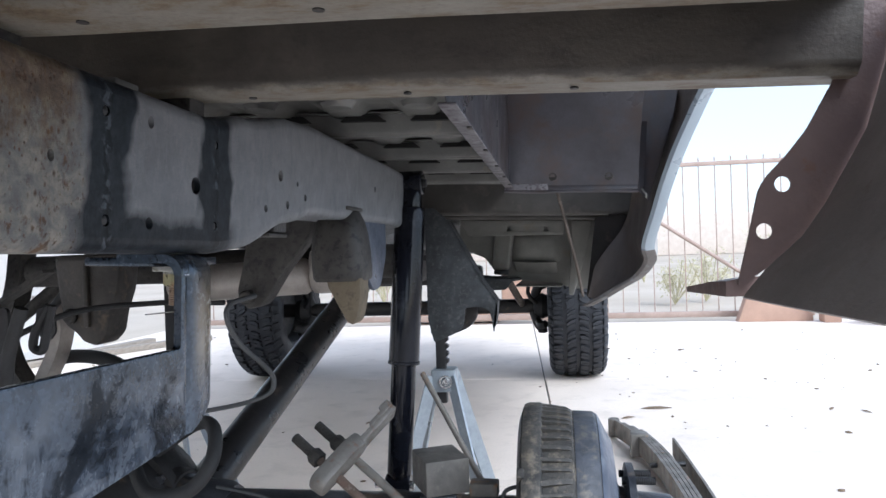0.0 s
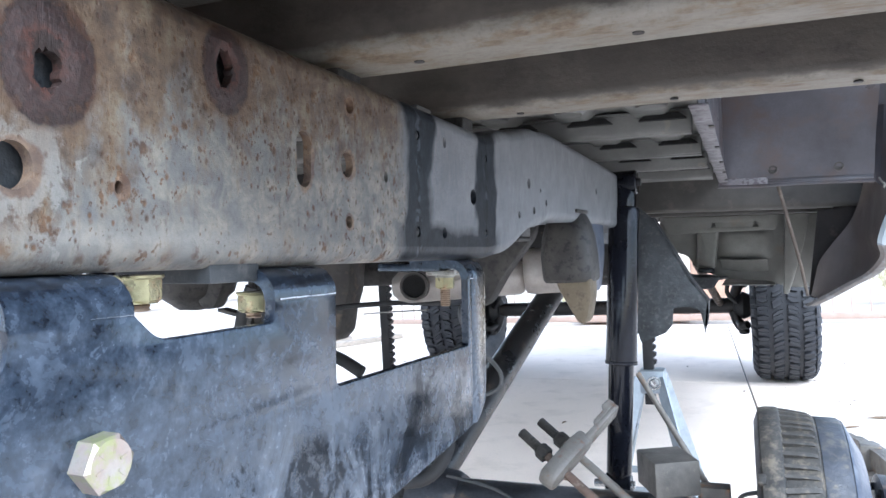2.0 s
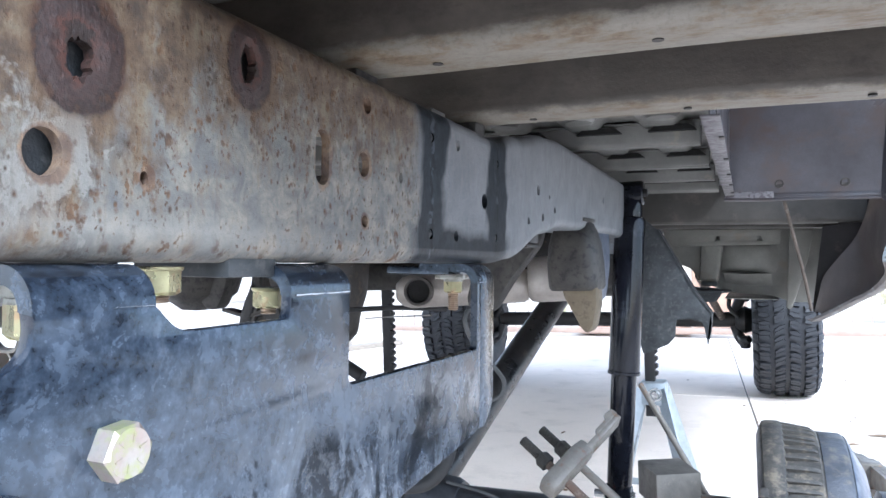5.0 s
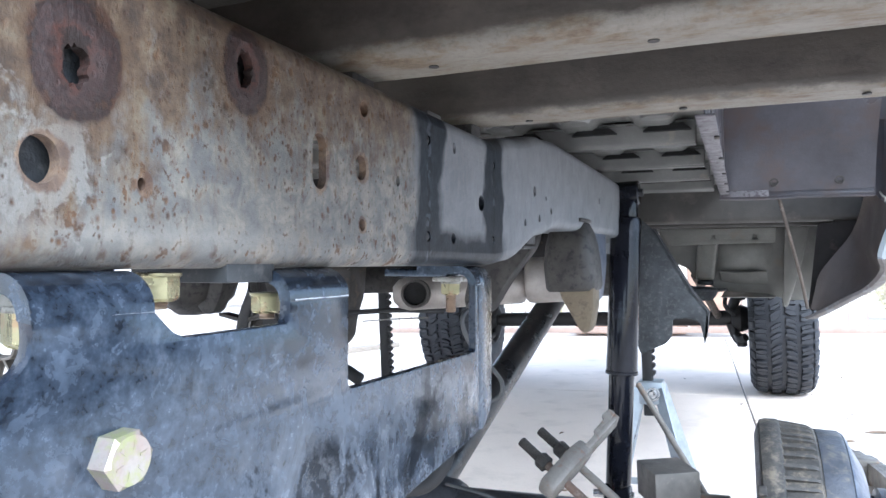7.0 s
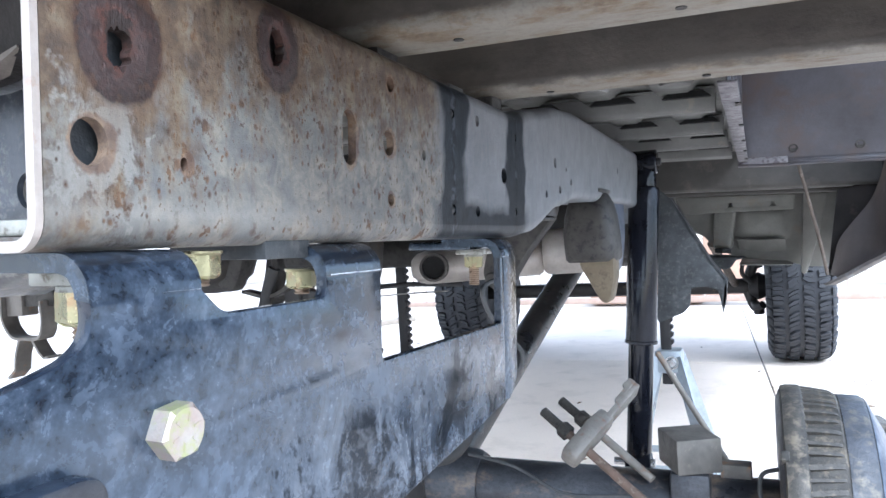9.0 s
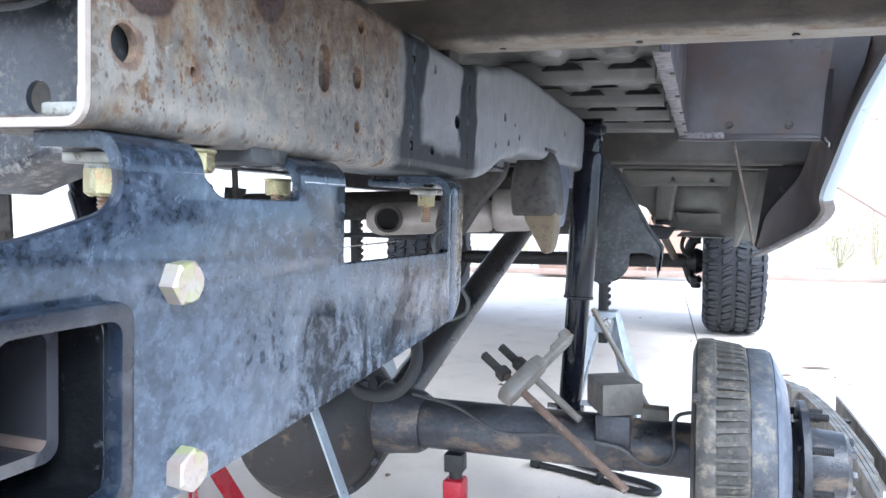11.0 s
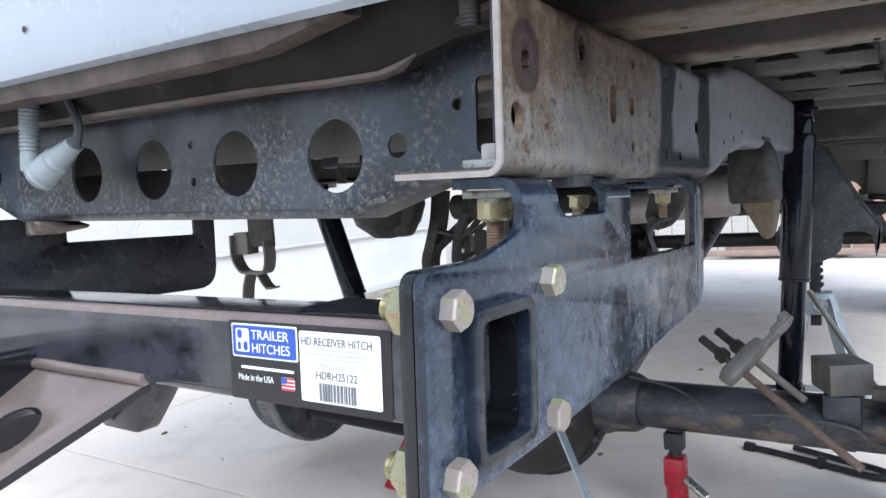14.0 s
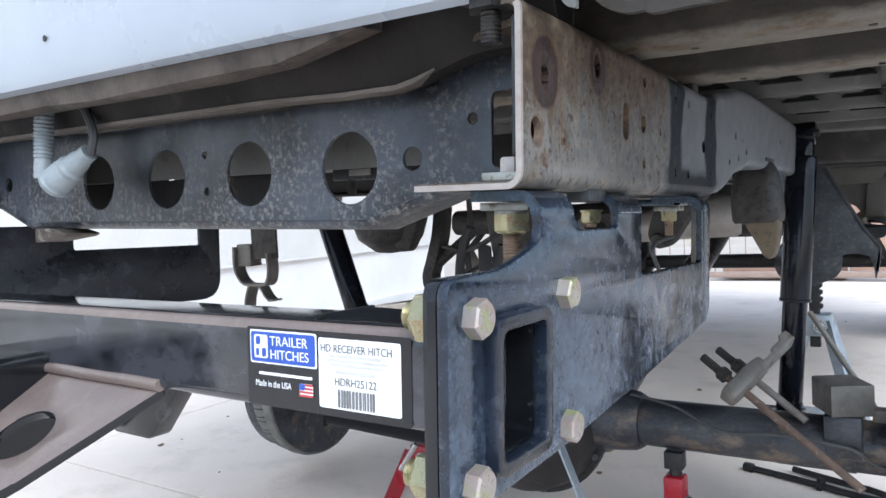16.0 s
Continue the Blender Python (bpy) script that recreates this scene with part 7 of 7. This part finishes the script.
def build_front_axle():
    a = thing("front_axle", (-0.14, 4.05, 0.40), "dark grimy solid front axle with steering knuckles", "axle")
    part("tube", rod((-0.95, 4.05, 0.40), (0.66, 4.05, 0.40), 0.042, 24), DIFF, a)
    part("differential", lathe([(0, -0.16), (0.10, -0.13), (0.145, -0.03), (0.14, 0.06), (0.09, 0.14), (0, 0.16)], 24, aim((0.13, 4.03, 0.40), (0.13, 3.0, 0.40))), DIFF, a)
    for x, s in ((0.645, 1), (-0.80, -1)):
        part("knuckle", lathe([(0, -0.05), (0.05, -0.045), (0.075, 0.0), (0.06, 0.04), (0, 0.05)], 16, aim((x, 4.03, 0.40), (x + s, 4.03, 0.40))), BLACKIRON, a)
        for k in (-1, 1):
            part("yoke", cable([(x - s * 0.05, 4.03, 0.40 + k * 0.03), (x - s * 0.02, 4.02, 0.40 + k * 0.11), (x + s * 0.02, 4.02, 0.40 + k * 0.13)], 0.028, 10, 4), BLACKIRON, a)
            part("ball_joint", rod((x, 3.99, 0.40 + k * 0.12), (x, 3.99, 0.40 + k * 0.15), 0.028, 14, bevel=0.006), BLACKIRON, a)
        part("brake_hose", cable([(x, 3.98, 0.52), (x - s * 0.055, 3.96, 0.55), (x - s * 0.075, 3.95, 0.48), (x - s * 0.03, 3.97, 0.42)], 0.012, 8), RUBBER, a)
        part("steering_arm", cable([(x - s * 0.02, 4.0, 0.31), (x - s * 0.01, 3.93, 0.30), (x + s * 0.02, 3.90, 0.31)], 0.022, 10, 4), BLACKIRON, a)
    part("link", rod((0.45, 3.5, 0.66), (0.53, 3.98, 0.42), 0.02, 14), RUSTROD, a)
    part("drag_link", rod((-0.85, 4.20, 0.36), (0.6, 4.20, 0.36), 0.016, 14), BLACKIRON, a)


build_front_axle()

# ---- loose things under the truck ----


def build_ubolt_plate():
    t = thing("spring_plate", (0.37, 1.12, 0.31), "dusty cast spring plate hanging on two U-bolt legs over the axle", "spring plate")
    a, b = Vector((0.331, 1.035, 0.372)), Vector((0.424, 1.205, 0.468))
    d = (b - a).normalized()
    n = Vector((-0.169, 0.06, 0.116)).normalized()
    n = (n - d * n.dot(d)).normalized()
    s = d.cross(n)
    m = Matrix((d, s, n)).transposed().to_4x4()
    m.translation = (a + b) / 2
    L = (b - a).length / 2
    k = L * 0.16
    body = sheet([rounded([(-L, -0.021), (k - 0.03, -0.025), (k, -0.013), (k, 0.013), (k - 0.03, 0.025), (-L, 0.021)], [0.018, 0.010, 0.005, 0.005, 0.010, 0.018], 8)], "z", -0.016, 0.032, 0.007)
    part("plate", turned(body, m), PLATE, t, "rounded cast plate body")
    # the far end is a narrow channel with two upstanding lips
    part("channel", turned(sheet([rounded([(k - 0.01, -0.017), (L, -0.016), (L, 0.016), (k - 0.01, 0.017)], 0.004)], "z", -0.012, 0.012, 0.002), m), PLATE, t, "narrow channel end")
    for v in (-1, 1):
        part("lip", turned(sheet([rounded([(k - 0.01, -0.002), (k + 0.022, -0.002), (k + 0.030, 0.006), (L * 0.74, 0.006), (L * 0.80, 0.014), (L, 0.012), (L, -0.002)][::-1], 0.003)], "y", v * 0.0145 - 0.003, 0.006, 0.001), m), PLATE, t)
    along = Vector((0.169, -0.06, -0.116)).normalized()
    for tip, col, ln in ((Vector((0.272, 1.104, 0.4395)), RUSTLEG, 0.37), (Vector((0.284, 1.190, 0.4395)), PLATE, 0.225)):
        leg = part("u_bolt_leg", rod(tip, tip + along * ln, 0.0078, 14, bevel=0.001), col, t, "rusty threaded U-bolt leg")
        part("nut", turned(hex_prism(0.026, 0.020), aim(tip + along * 0.066, tip)), BRACKET, leg)
        part("thread", screw(tip, tip + along * 0.050, 0.0092), BRACKET, leg)
    return t


build_ubolt_plate()
blk = thing("lift_block", (0.52, 1.17, 0.322), "grimy steel lift block standing on the axle pad", "lift block")
part("block", turned(box(-0.040, 0.040, -0.047, 0.047, 0.3378, 0.399, 0.003), Matrix.Translation((0.524, 1.155, 0)) @ Matrix.Rotation(radians(27), 4, "Z")), BLOCK, blk)
part("wedge", box(0.574, 0.626, 1.165, 1.20, 0.3145, 0.341, 0.003), LEAF, blk, "pale steel wedge")


def build_stand(x, y, body, post, top, head, label, foot=0.125):
    """A folding-foot ratchet jack stand: four angle legs, a head, a toothed post and a saddle."""
    s = thing("jack_stand", (x, y, 0), label, "jack stand", group="jack stands")
    for sx in (-1, 1):
        for sy in (-1, 1):
            a, b = Vector((x + sx * foot, y + sy * foot, 0.004)), Vector((x + sx * 0.026, y + sy * 0.026, head - 0.02))
            part("leg", sweep([a, b], [(-0.020, -0.003), (0.020, -0.003), (0.020, 0.003), (-0.020, 0.003)], up=(sx, -sy, 0)), body, s)
    for sy in (-1, 1) if foot > 0.1 else ():
        part("brace", box(x - 0.09, x + 0.09, y + sy * 0.092 - 0.002, y + sy * 0.092 + 0.002, 0.085, 0.105, 0.001), body, s)
    hd = part("head", box(x - 0.030, x + 0.040, y - 0.032, y + 0.032, head - 0.065, head, 0.006), body, s)
    for dy in (-0.034,):
        part("pivot", rod((x + 0.012, y + dy - 0.006, head - 0.034), (x + 0.012, y - dy, head - 0.034), 0.012, 18, bevel=0.002), CHROME, hd)
        part("pivot_ring", lathe([(0.014, 0), (0.019, 0), (0.019, 0.004), (0.014, 0.004)], 20, aim((x + 0.012, y + dy, head - 0.034), (x + 0.012, y - 1, head - 0.034)), close=True), CHROME, hd)
    part("post", box(x - 0.018, x + 0.010, y - 0.013, y + 0.013, head - 0.10, top, 0.002), post, s, "black toothed post")
    h = head + 0.012
    while h < top - 0.02:
        part("tooth", sheet([[(0.0, 0.0), (0.008, 0.006), (0.008, 0.014), (0.0, 0.018)]], "y", -0.012, 0.024), post, s).location = (x + 0.010, y, h)
        h += 0.021
    part("saddle", box(x - 0.045, x + 0.035, y - 0.03, y + 0.03, top - 0.006, top + 0.012, 0.004), post, s)
    bar = Vector((x + 0.035, y - 0.485, head + 0.075)), Vector((x + 0.175, y - 0.603, head - 0.125))
    if body is SILVER and x > 0:
        part("lever", screw(bar[0], bar[1], 0.0068, 0.009, 14), LEAF, s, "ribbed steel lever")
    return s


build_stand(0.405, 1.93, SILVER, BLACKIRON, 0.735, 0.415, "silver folded-steel jack stand with a black ratchet post, under the frame")
build_stand(-0.40, 1.86, SILVER, BLACKIRON, 0.76, 0.40, "silver jack stand with a black ratchet post, under the far rail")
red_stand = build_stand(-0.46, 1.10, RED, CHROME, 0.20, 0.16, "red enamelled jack stand under the axle housing", 0.075)

part("lever", rod((-0.470, 1.0, 0.117), (-0.415, 1.0, 0.192), 0.0075, 14, bevel=0.001), CHROME, red_stand, "bright steel lever bar")


def build_bottle_jack():
    j = thing("bottle_jack", (0.19, 1.16, 0), "small red hydraulic jack with a black head, under the axle tube", "jack")
    x, y = 0.19, 1.16
    part("base", box(x - 0.045, x + 0.045, y - 0.04, y + 0.04, 0, 0.02, 0.006), RED, j)
    part("cylinder", rod((x, y, 0.02), (x, y, 0.125), 0.024, 24, bevel=0.004), RED, j)
    part("collar", box(x - 0.023, x + 0.022, y - 0.026, y + 0.022, 0.085, 0.155, 0.007), RED, j)
    part("ram", rod((x, y, 0.155), (x, y, 0.198), 0.014, 20), BLACKIRON, j)
    part("head", box(x - 0.021, x + 0.020, y - 0.018, y + 0.018, 0.170, 0.2095, 0.003), BLACKIRON, j)
    part("lever_socket", rod((x + 0.03, y - 0.03, 0.115), (x + 0.085, y - 0.07, 0.095), 0.010, 16, bevel=0.002), CHROME, j, "bright lever socket")


build_bottle_jack()


def build_leaf_spring():
    s = thing("leaf_spring", (1.0, 2.5, 0), "old grey leaf spring pack lying on the concrete", "leaf spring")
    path = smooth_path([(0.945, 2.72, 0.037), (0.985, 2.53, 0.050), (1.022, 2.32, 0.055), (1.050, 2.08, 0.050), (1.066, 1.82, 0.042), (1.068, 1.50, 0.037)], 6)
    for k in range(4):
        lo, hi = int(k * 2.2), len(path) - int(k * 2.2)
        pts = [p + Vector((0.012 * k, 0, 0.0)) for p in path[lo:hi]]
        part("leaf", sweep(pts, [(-0.005, -0.032), (0.005, -0.032), (0.005, 0.032), (-0.005, 0.032)], up=(0, 0, 1)), LEAF, s)
    part("eye", rod((0.940, 2.735, 0.003), (0.940, 2.735, 0.07), 0.022, 18, bevel=0.003), LEAF, s)
    part("clip", box(0.975, 1.035, 2.42, 2.47, 0.012, 0.092, 0.003), LEAF, s)
    part("centre_bolt", rod((1.01, 2.2, 0.055), (1.12, 2.22, 0.055), 0.008, 12), BLACKIRON, s)
    return s


build_leaf_spring()
solo("loose_leaf", sweep(smooth_path([(1.122, 2.46, 0.040), (1.132, 2.25, 0.036), (1.140, 2.00, 0.035), (1.142, 1.78, 0.035)], 6), [(-0.004, -0.032), (0.004, -0.032), (0.004, 0.032), (-0.004, 0.032)], up=(0, 0, 1)), LEAF, (1.14, 2.1, 0), "single dark spring leaf lying on edge", "spring leaf")


def build_floor_ubolts():
    u = thing("u_bolt", (0.4, 1.6, 0), "dark greasy U-bolt lying on the concrete", "u-bolt")
    part("rod", cable([(0.245, 1.67, 0.010), (0.33, 1.645, 0.010), (0.43, 1.61, 0.010), (0.52, 1.575, 0.010), (0.575, 1.565, 0.011), (0.585, 1.59, 0.012), (0.55, 1.62, 0.012), (0.46, 1.655, 0.012), (0.36, 1.70, 0.012)], 0.0085, 10), BLACKIRON, u)
    part("nut", rod((0.238, 1.672, 0.010), (0.262, 1.665, 0.010), 0.014, 6), BLACKIRON, u)
    part("washer", rod((0.43, 1.61, 0.012), (0.440, 1.607, 0.012), 0.018, 16), BLACKIRON, u)
    solo("hook", cable([(0.30, 1.25, 0.006), (0.335, 1.27, 0.006), (0.35, 1.25, 0.006), (0.33, 1.23, 0.006)], 0.005, 8), BLACKIRON, (0.32, 1.25, 0), "small dark wire hook on the concrete", "hook")


build_floor_ubolts()
solo("flat_bar", sweep([(-0.045, 0.906, 0.459), (-0.020, 0.902, 0.402), (0.025, 0.895, 0.30), (0.155, 0.874, 0.004)], [(-0.0022, -0.0125), (0.0022, -0.0125), (0.0022, 0.0125), (-0.0022, 0.0125)], up=(0.0, 1.0, 0)), SILVER, (0.155, 0.874, 0), "pale flat steel bar leaning up under the axle housing", "bar")


def build_lines():
    solo("brake_hose", cable([(0.245, 1.02, 0.700), (0.222, 0.975, 0.690), (0.220, 0.965, 0.665), (0.230, 0.99, 0.622), (0.246, 1.04, 0.580), (0.250, 1.07, 0.552), (0.243, 1.07, 0.527), (0.205, 1.06, 0.512), (0.150, 1.05, 0.502), (0.08, 1.04, 0.494)], 0.0042, 8), HOSE, (0.22, 0.97, 0.67), "thin grey brake hose curling down to the axle", "hose")
    solo("vent_hose", cable([(-0.01, 1.05, 0.40), (0.05, 1.0, 0.37), (0.12, 1.0, 0.375), (0.155, 1.02, 0.42), (0.14, 1.06, 0.465), (0.08, 1.11, 0.46), (-0.02, 1.14, 0.40)], 0.0125, 12), RUBBER, (0.05, 1.0, 0.37), "thick black rubber hose looped over the differential", "hose")
    solo("hanger_cable", cable([(-0.32, 1.0, 0.58), (-0.22, 1.15, 0.66), (-0.12, 1.3, 0.67), (0.0, 1.4, 0.66)], 0.006, 8), RUBBER, (-0.2, 1.1, 0.62), "black cable sagging under the frame", "cable")
    w = solo("safety_wire", cable([(-0.45, 1.8, 0.60), (-0.2, 1.5, 0.632), (0.05, 1.2, 0.662)], 0.002, 6), LEAF, (-0.2, 1.5, 0.6), "thin wire stretched under the frame", "wire")
    # forked exhaust hanger
    h = thing("exhaust_hanger", (-0.20, 0.86, 0.60), "curved grey steel exhaust hanger with a rubber loop", "exhaust hanger")
    part("loop", cable([(-0.135, 0.86, 0.74), (-0.158, 0.86, 0.69), (-0.168, 0.86, 0.635), (-0.155, 0.86, 0.585), (-0.122, 0.86, 0.555), (-0.095, 0.86, 0.575), (-0.085, 0.86, 0.63), (-0.06, 0.86, 0.70)], 0.0105, 10), RUBBER, h, "black rubber loop")
    part("fork", sweep(smooth_path([(-0.02, 0.87, 0.755), (-0.09, 0.87, 0.715), (-0.150, 0.87, 0.690), (-0.21, 0.87, 0.70)], 5), [(-0.003, -0.013), (0.003, -0.013), (0.003, 0.013), (-0.003, 0.013)], up=(0, 1, 0)), BRACKET, h)
    part("drilled_lug", sheet([rounded([(-0.128, 0.70), (-0.098, 0.70), (-0.098, 0.615), (-0.113, 0.600), (-0.128, 0.615)], 0.010), ring2(-0.113, 0.622, 0.006)], "y", 0.875, 0.006), BLACKIRON, h)
    part("stem", rod((-0.135, 0.862, 0.73), (-0.14, 0.862, 0.992), 0.006, 10), BRACKET, h)
    part("rubber_loop", cable([(-0.045, 0.9, 0.70), (-0.07, 0.9, 0.66), (-0.075, 0.9, 0.635), (-0.06, 0.9, 0.63), (-0.052, 0.9, 0.655), (-0.04, 0.9, 0.70)], 0.007, 8), RUBBER, h)
    # forked straps hanging inside the far rail
    y = 1.67
    bar = [(-0.004, -0.030), (0.004, -0.030), (0.004, 0.030), (-0.004, 0.030)]
    f = thing("shackle_straps", (-0.72, y, 0.6), "pair of grimy flat steel straps hanging inside the far rail", "strap")
    part("strap", sweep(smooth_path([(-0.735, y, 0.80), (-0.751, y, 0.70), (-0.781, y, 0.608), (-0.801, y, 0.547), (-0.782, y, 0.478), (-0.746, y, 0.420), (-0.73, y, 0.38)], 5), [(u * 5, v) for u, v in bar], up=(0, 1, 0)), BRACKET, f)
    part("strap", sweep(smooth_path([(-0.70, y + 0.05, 0.66), (-0.668, y + 0.05, 0.61), (-0.659, y + 0.05, 0.568), (-0.678, y + 0.05, 0.50), (-0.711, y + 0.05, 0.439), (-0.73, y + 0.05, 0.39)], 5), [(u * 4, v) for u, v in bar], up=(0, 1, 0)), PIPE, f)
    part("stay", rod((-0.521, y, 0.775), (-0.764, y, 0.600), 0.018, 12), BRACKET, f)
    rodb = thing("wire_stay", (-0.56, y - 0.05, 0.7), "black rod with a drilled lug under the far rail", "rod")
    part("rod", rod((-0.49, y - 0.05, 0.765), (-0.636, y - 0.05, 0.613), 0.011, 10), BLACKIRON, rodb)
    part("lug", sheet([rounded([(-0.655, 0.64), (-0.605, 0.64), (-0.60, 0.575), (-0.62, 0.55), (-0.645, 0.555), (-0.66, 0.60)], 0.012), ring2(-0.628, 0.590, 0.009)], "y", y - 0.054, 0.008), BLACKIRON, rodb)
    solo("rubber_hose", cable([(-0.735, y + 0.1, 0.475), (-0.666, y + 0.1, 0.485), (-0.591, y + 0.1, 0.481), (-0.525, y + 0.1, 0.461), (-0.45, y + 0.1, 0.42)], 0.020, 10), RUBBER, (-0.6, y, 0.48), "thick black rubber hose below the far rail", "hose")
    # strap clip below the crossmember
    s = thing("strap_hanger", (-0.45, 0.55, 0.68), "grey bent-steel strap hanger below the crossmember", "hanger")
    s.matrix_world = Matrix.Translation((-0.820, 0.892, 0.679)) @ Matrix.Scale(1.351, 4)
    part("plate", box(-0.475, -0.405, 0.55, 0.556, 0.68, 0.77, 0.001), BRACKET, s)
    part("stem", rod((-0.44, 0.553, 0.76), (-0.44, 0.553, 0.915), 0.006, 10), BRACKET, s)
    part("bracket", box(-0.515, -0.475, 0.545, 0.575, 0.665, 0.71, 0.002), LEAF, s)
    part("strap", sweep(smooth_path([(-0.515, 0.55, 0.705), (-0.515, 0.55, 0.66), (-0.495, 0.55, 0.632), (-0.465, 0.55, 0.628), (-0.430, 0.55, 0.630), (-0.418, 0.55, 0.655), (-0.420, 0.55, 0.69)], 6), [(-0.0022, -0.014), (0.0022, -0.014), (0.0022, 0.014), (-0.0022, 0.014)], up=(0, 1, 0)), LEAF, s)
    part("tail", sweep([(-0.478, 0.552, 0.628), (-0.490, 0.552, 0.60), (-0.494, 0.552, 0.575), (-0.512, 0.552, 0.562)], [(-0.0022, -0.014), (0.0022, -0.014), (0.0022, 0.014), (-0.0022, 0.014)], up=(0, 1, 0)), LEAF, s)
    part("hook", sweep([(-0.452, 0.552, 0.628), (-0.435, 0.552, 0.605), (-0.425, 0.552, 0.597), (-0.412, 0.552, 0.598)], [(-0.0022, -0.012), (0.0022, -0.012), (0.0022, 0.012), (-0.0022, 0.012)], up=(0, 1, 0)), LEAF, s)


build_lines()


def build_connector():
    c = thing("trailer_socket", (-0.23, 0.06, 0.84), "grey plastic trailer wiring plug on a ribbed conduit", "plug", TRUCK)
    ribs = [(0.0, 0.0), (0.0105, 0.0)]
    h = 0.0
    while h < 0.075:
        ribs += [(0.0105, h), (0.0122, h + 0.0015), (0.0122, h + 0.003), (0.0105, h + 0.0045)]
        h += 0.005
    ribs += [(0.0115, 0.08), (0.0115, 0.10), (0, 0.10)]
    part("conduit", lathe([(r, 0.10 - k) for r, k in ribs][::-1], 20, aim((-0.292, 0.06, 0.818), (-0.280, 0.06, 0.94))), CONDUIT, c, "ribbed grey conduit")
    a, b = Vector((-0.262, 0.055, 0.808)), Vector((-0.199, 0.07, 0.848))
    part("plug_body", lathe([(0, 0), (0.0185, 0.0), (0.021, 0.003), (0.021, 0.007), (0.019, 0.009), (0.0185, 0.028), (0.0165, 0.033), (0.0175, 0.035), (0.0175, 0.039), (0.0145, 0.042), (0.0135, 0.056), (0.0115, 0.060), (0.011, 0.074), (0, 0.074)], 28, aim(a, b)), CONDUIT, c, "grey cup-shaped plug")
    part("sleeved_cable", cable([b + Vector((0, 0, -0.005)), b + Vector((0.008, 0.0, 0.02)), b + Vector((-0.004, 0, 0.045)), b + Vector((-0.03, 0, 0.075)), b + Vector((-0.04, 0, 0.10))], 0.0055, 8), HOSE, c, "taped grey cable")


build_connector()
for k, (x, y, a) in enumerate(((-2.75, 4.95, 0.25), (-2.95, 4.7, 0.3))):
    bm = turned(box(-0.9, 0.9, -0.05, 0.05, 0.0, 0.045, 0.004), Matrix.Translation((x, y, 0.001 + 0.0 * k)) @ Matrix.Rotation(1.1 + a * k, 4, "Z"))
    solo("timber", bm, WOOD, (x, y, 0), "weathered grey timber lying on the drive", "timber", group="loose timbers")
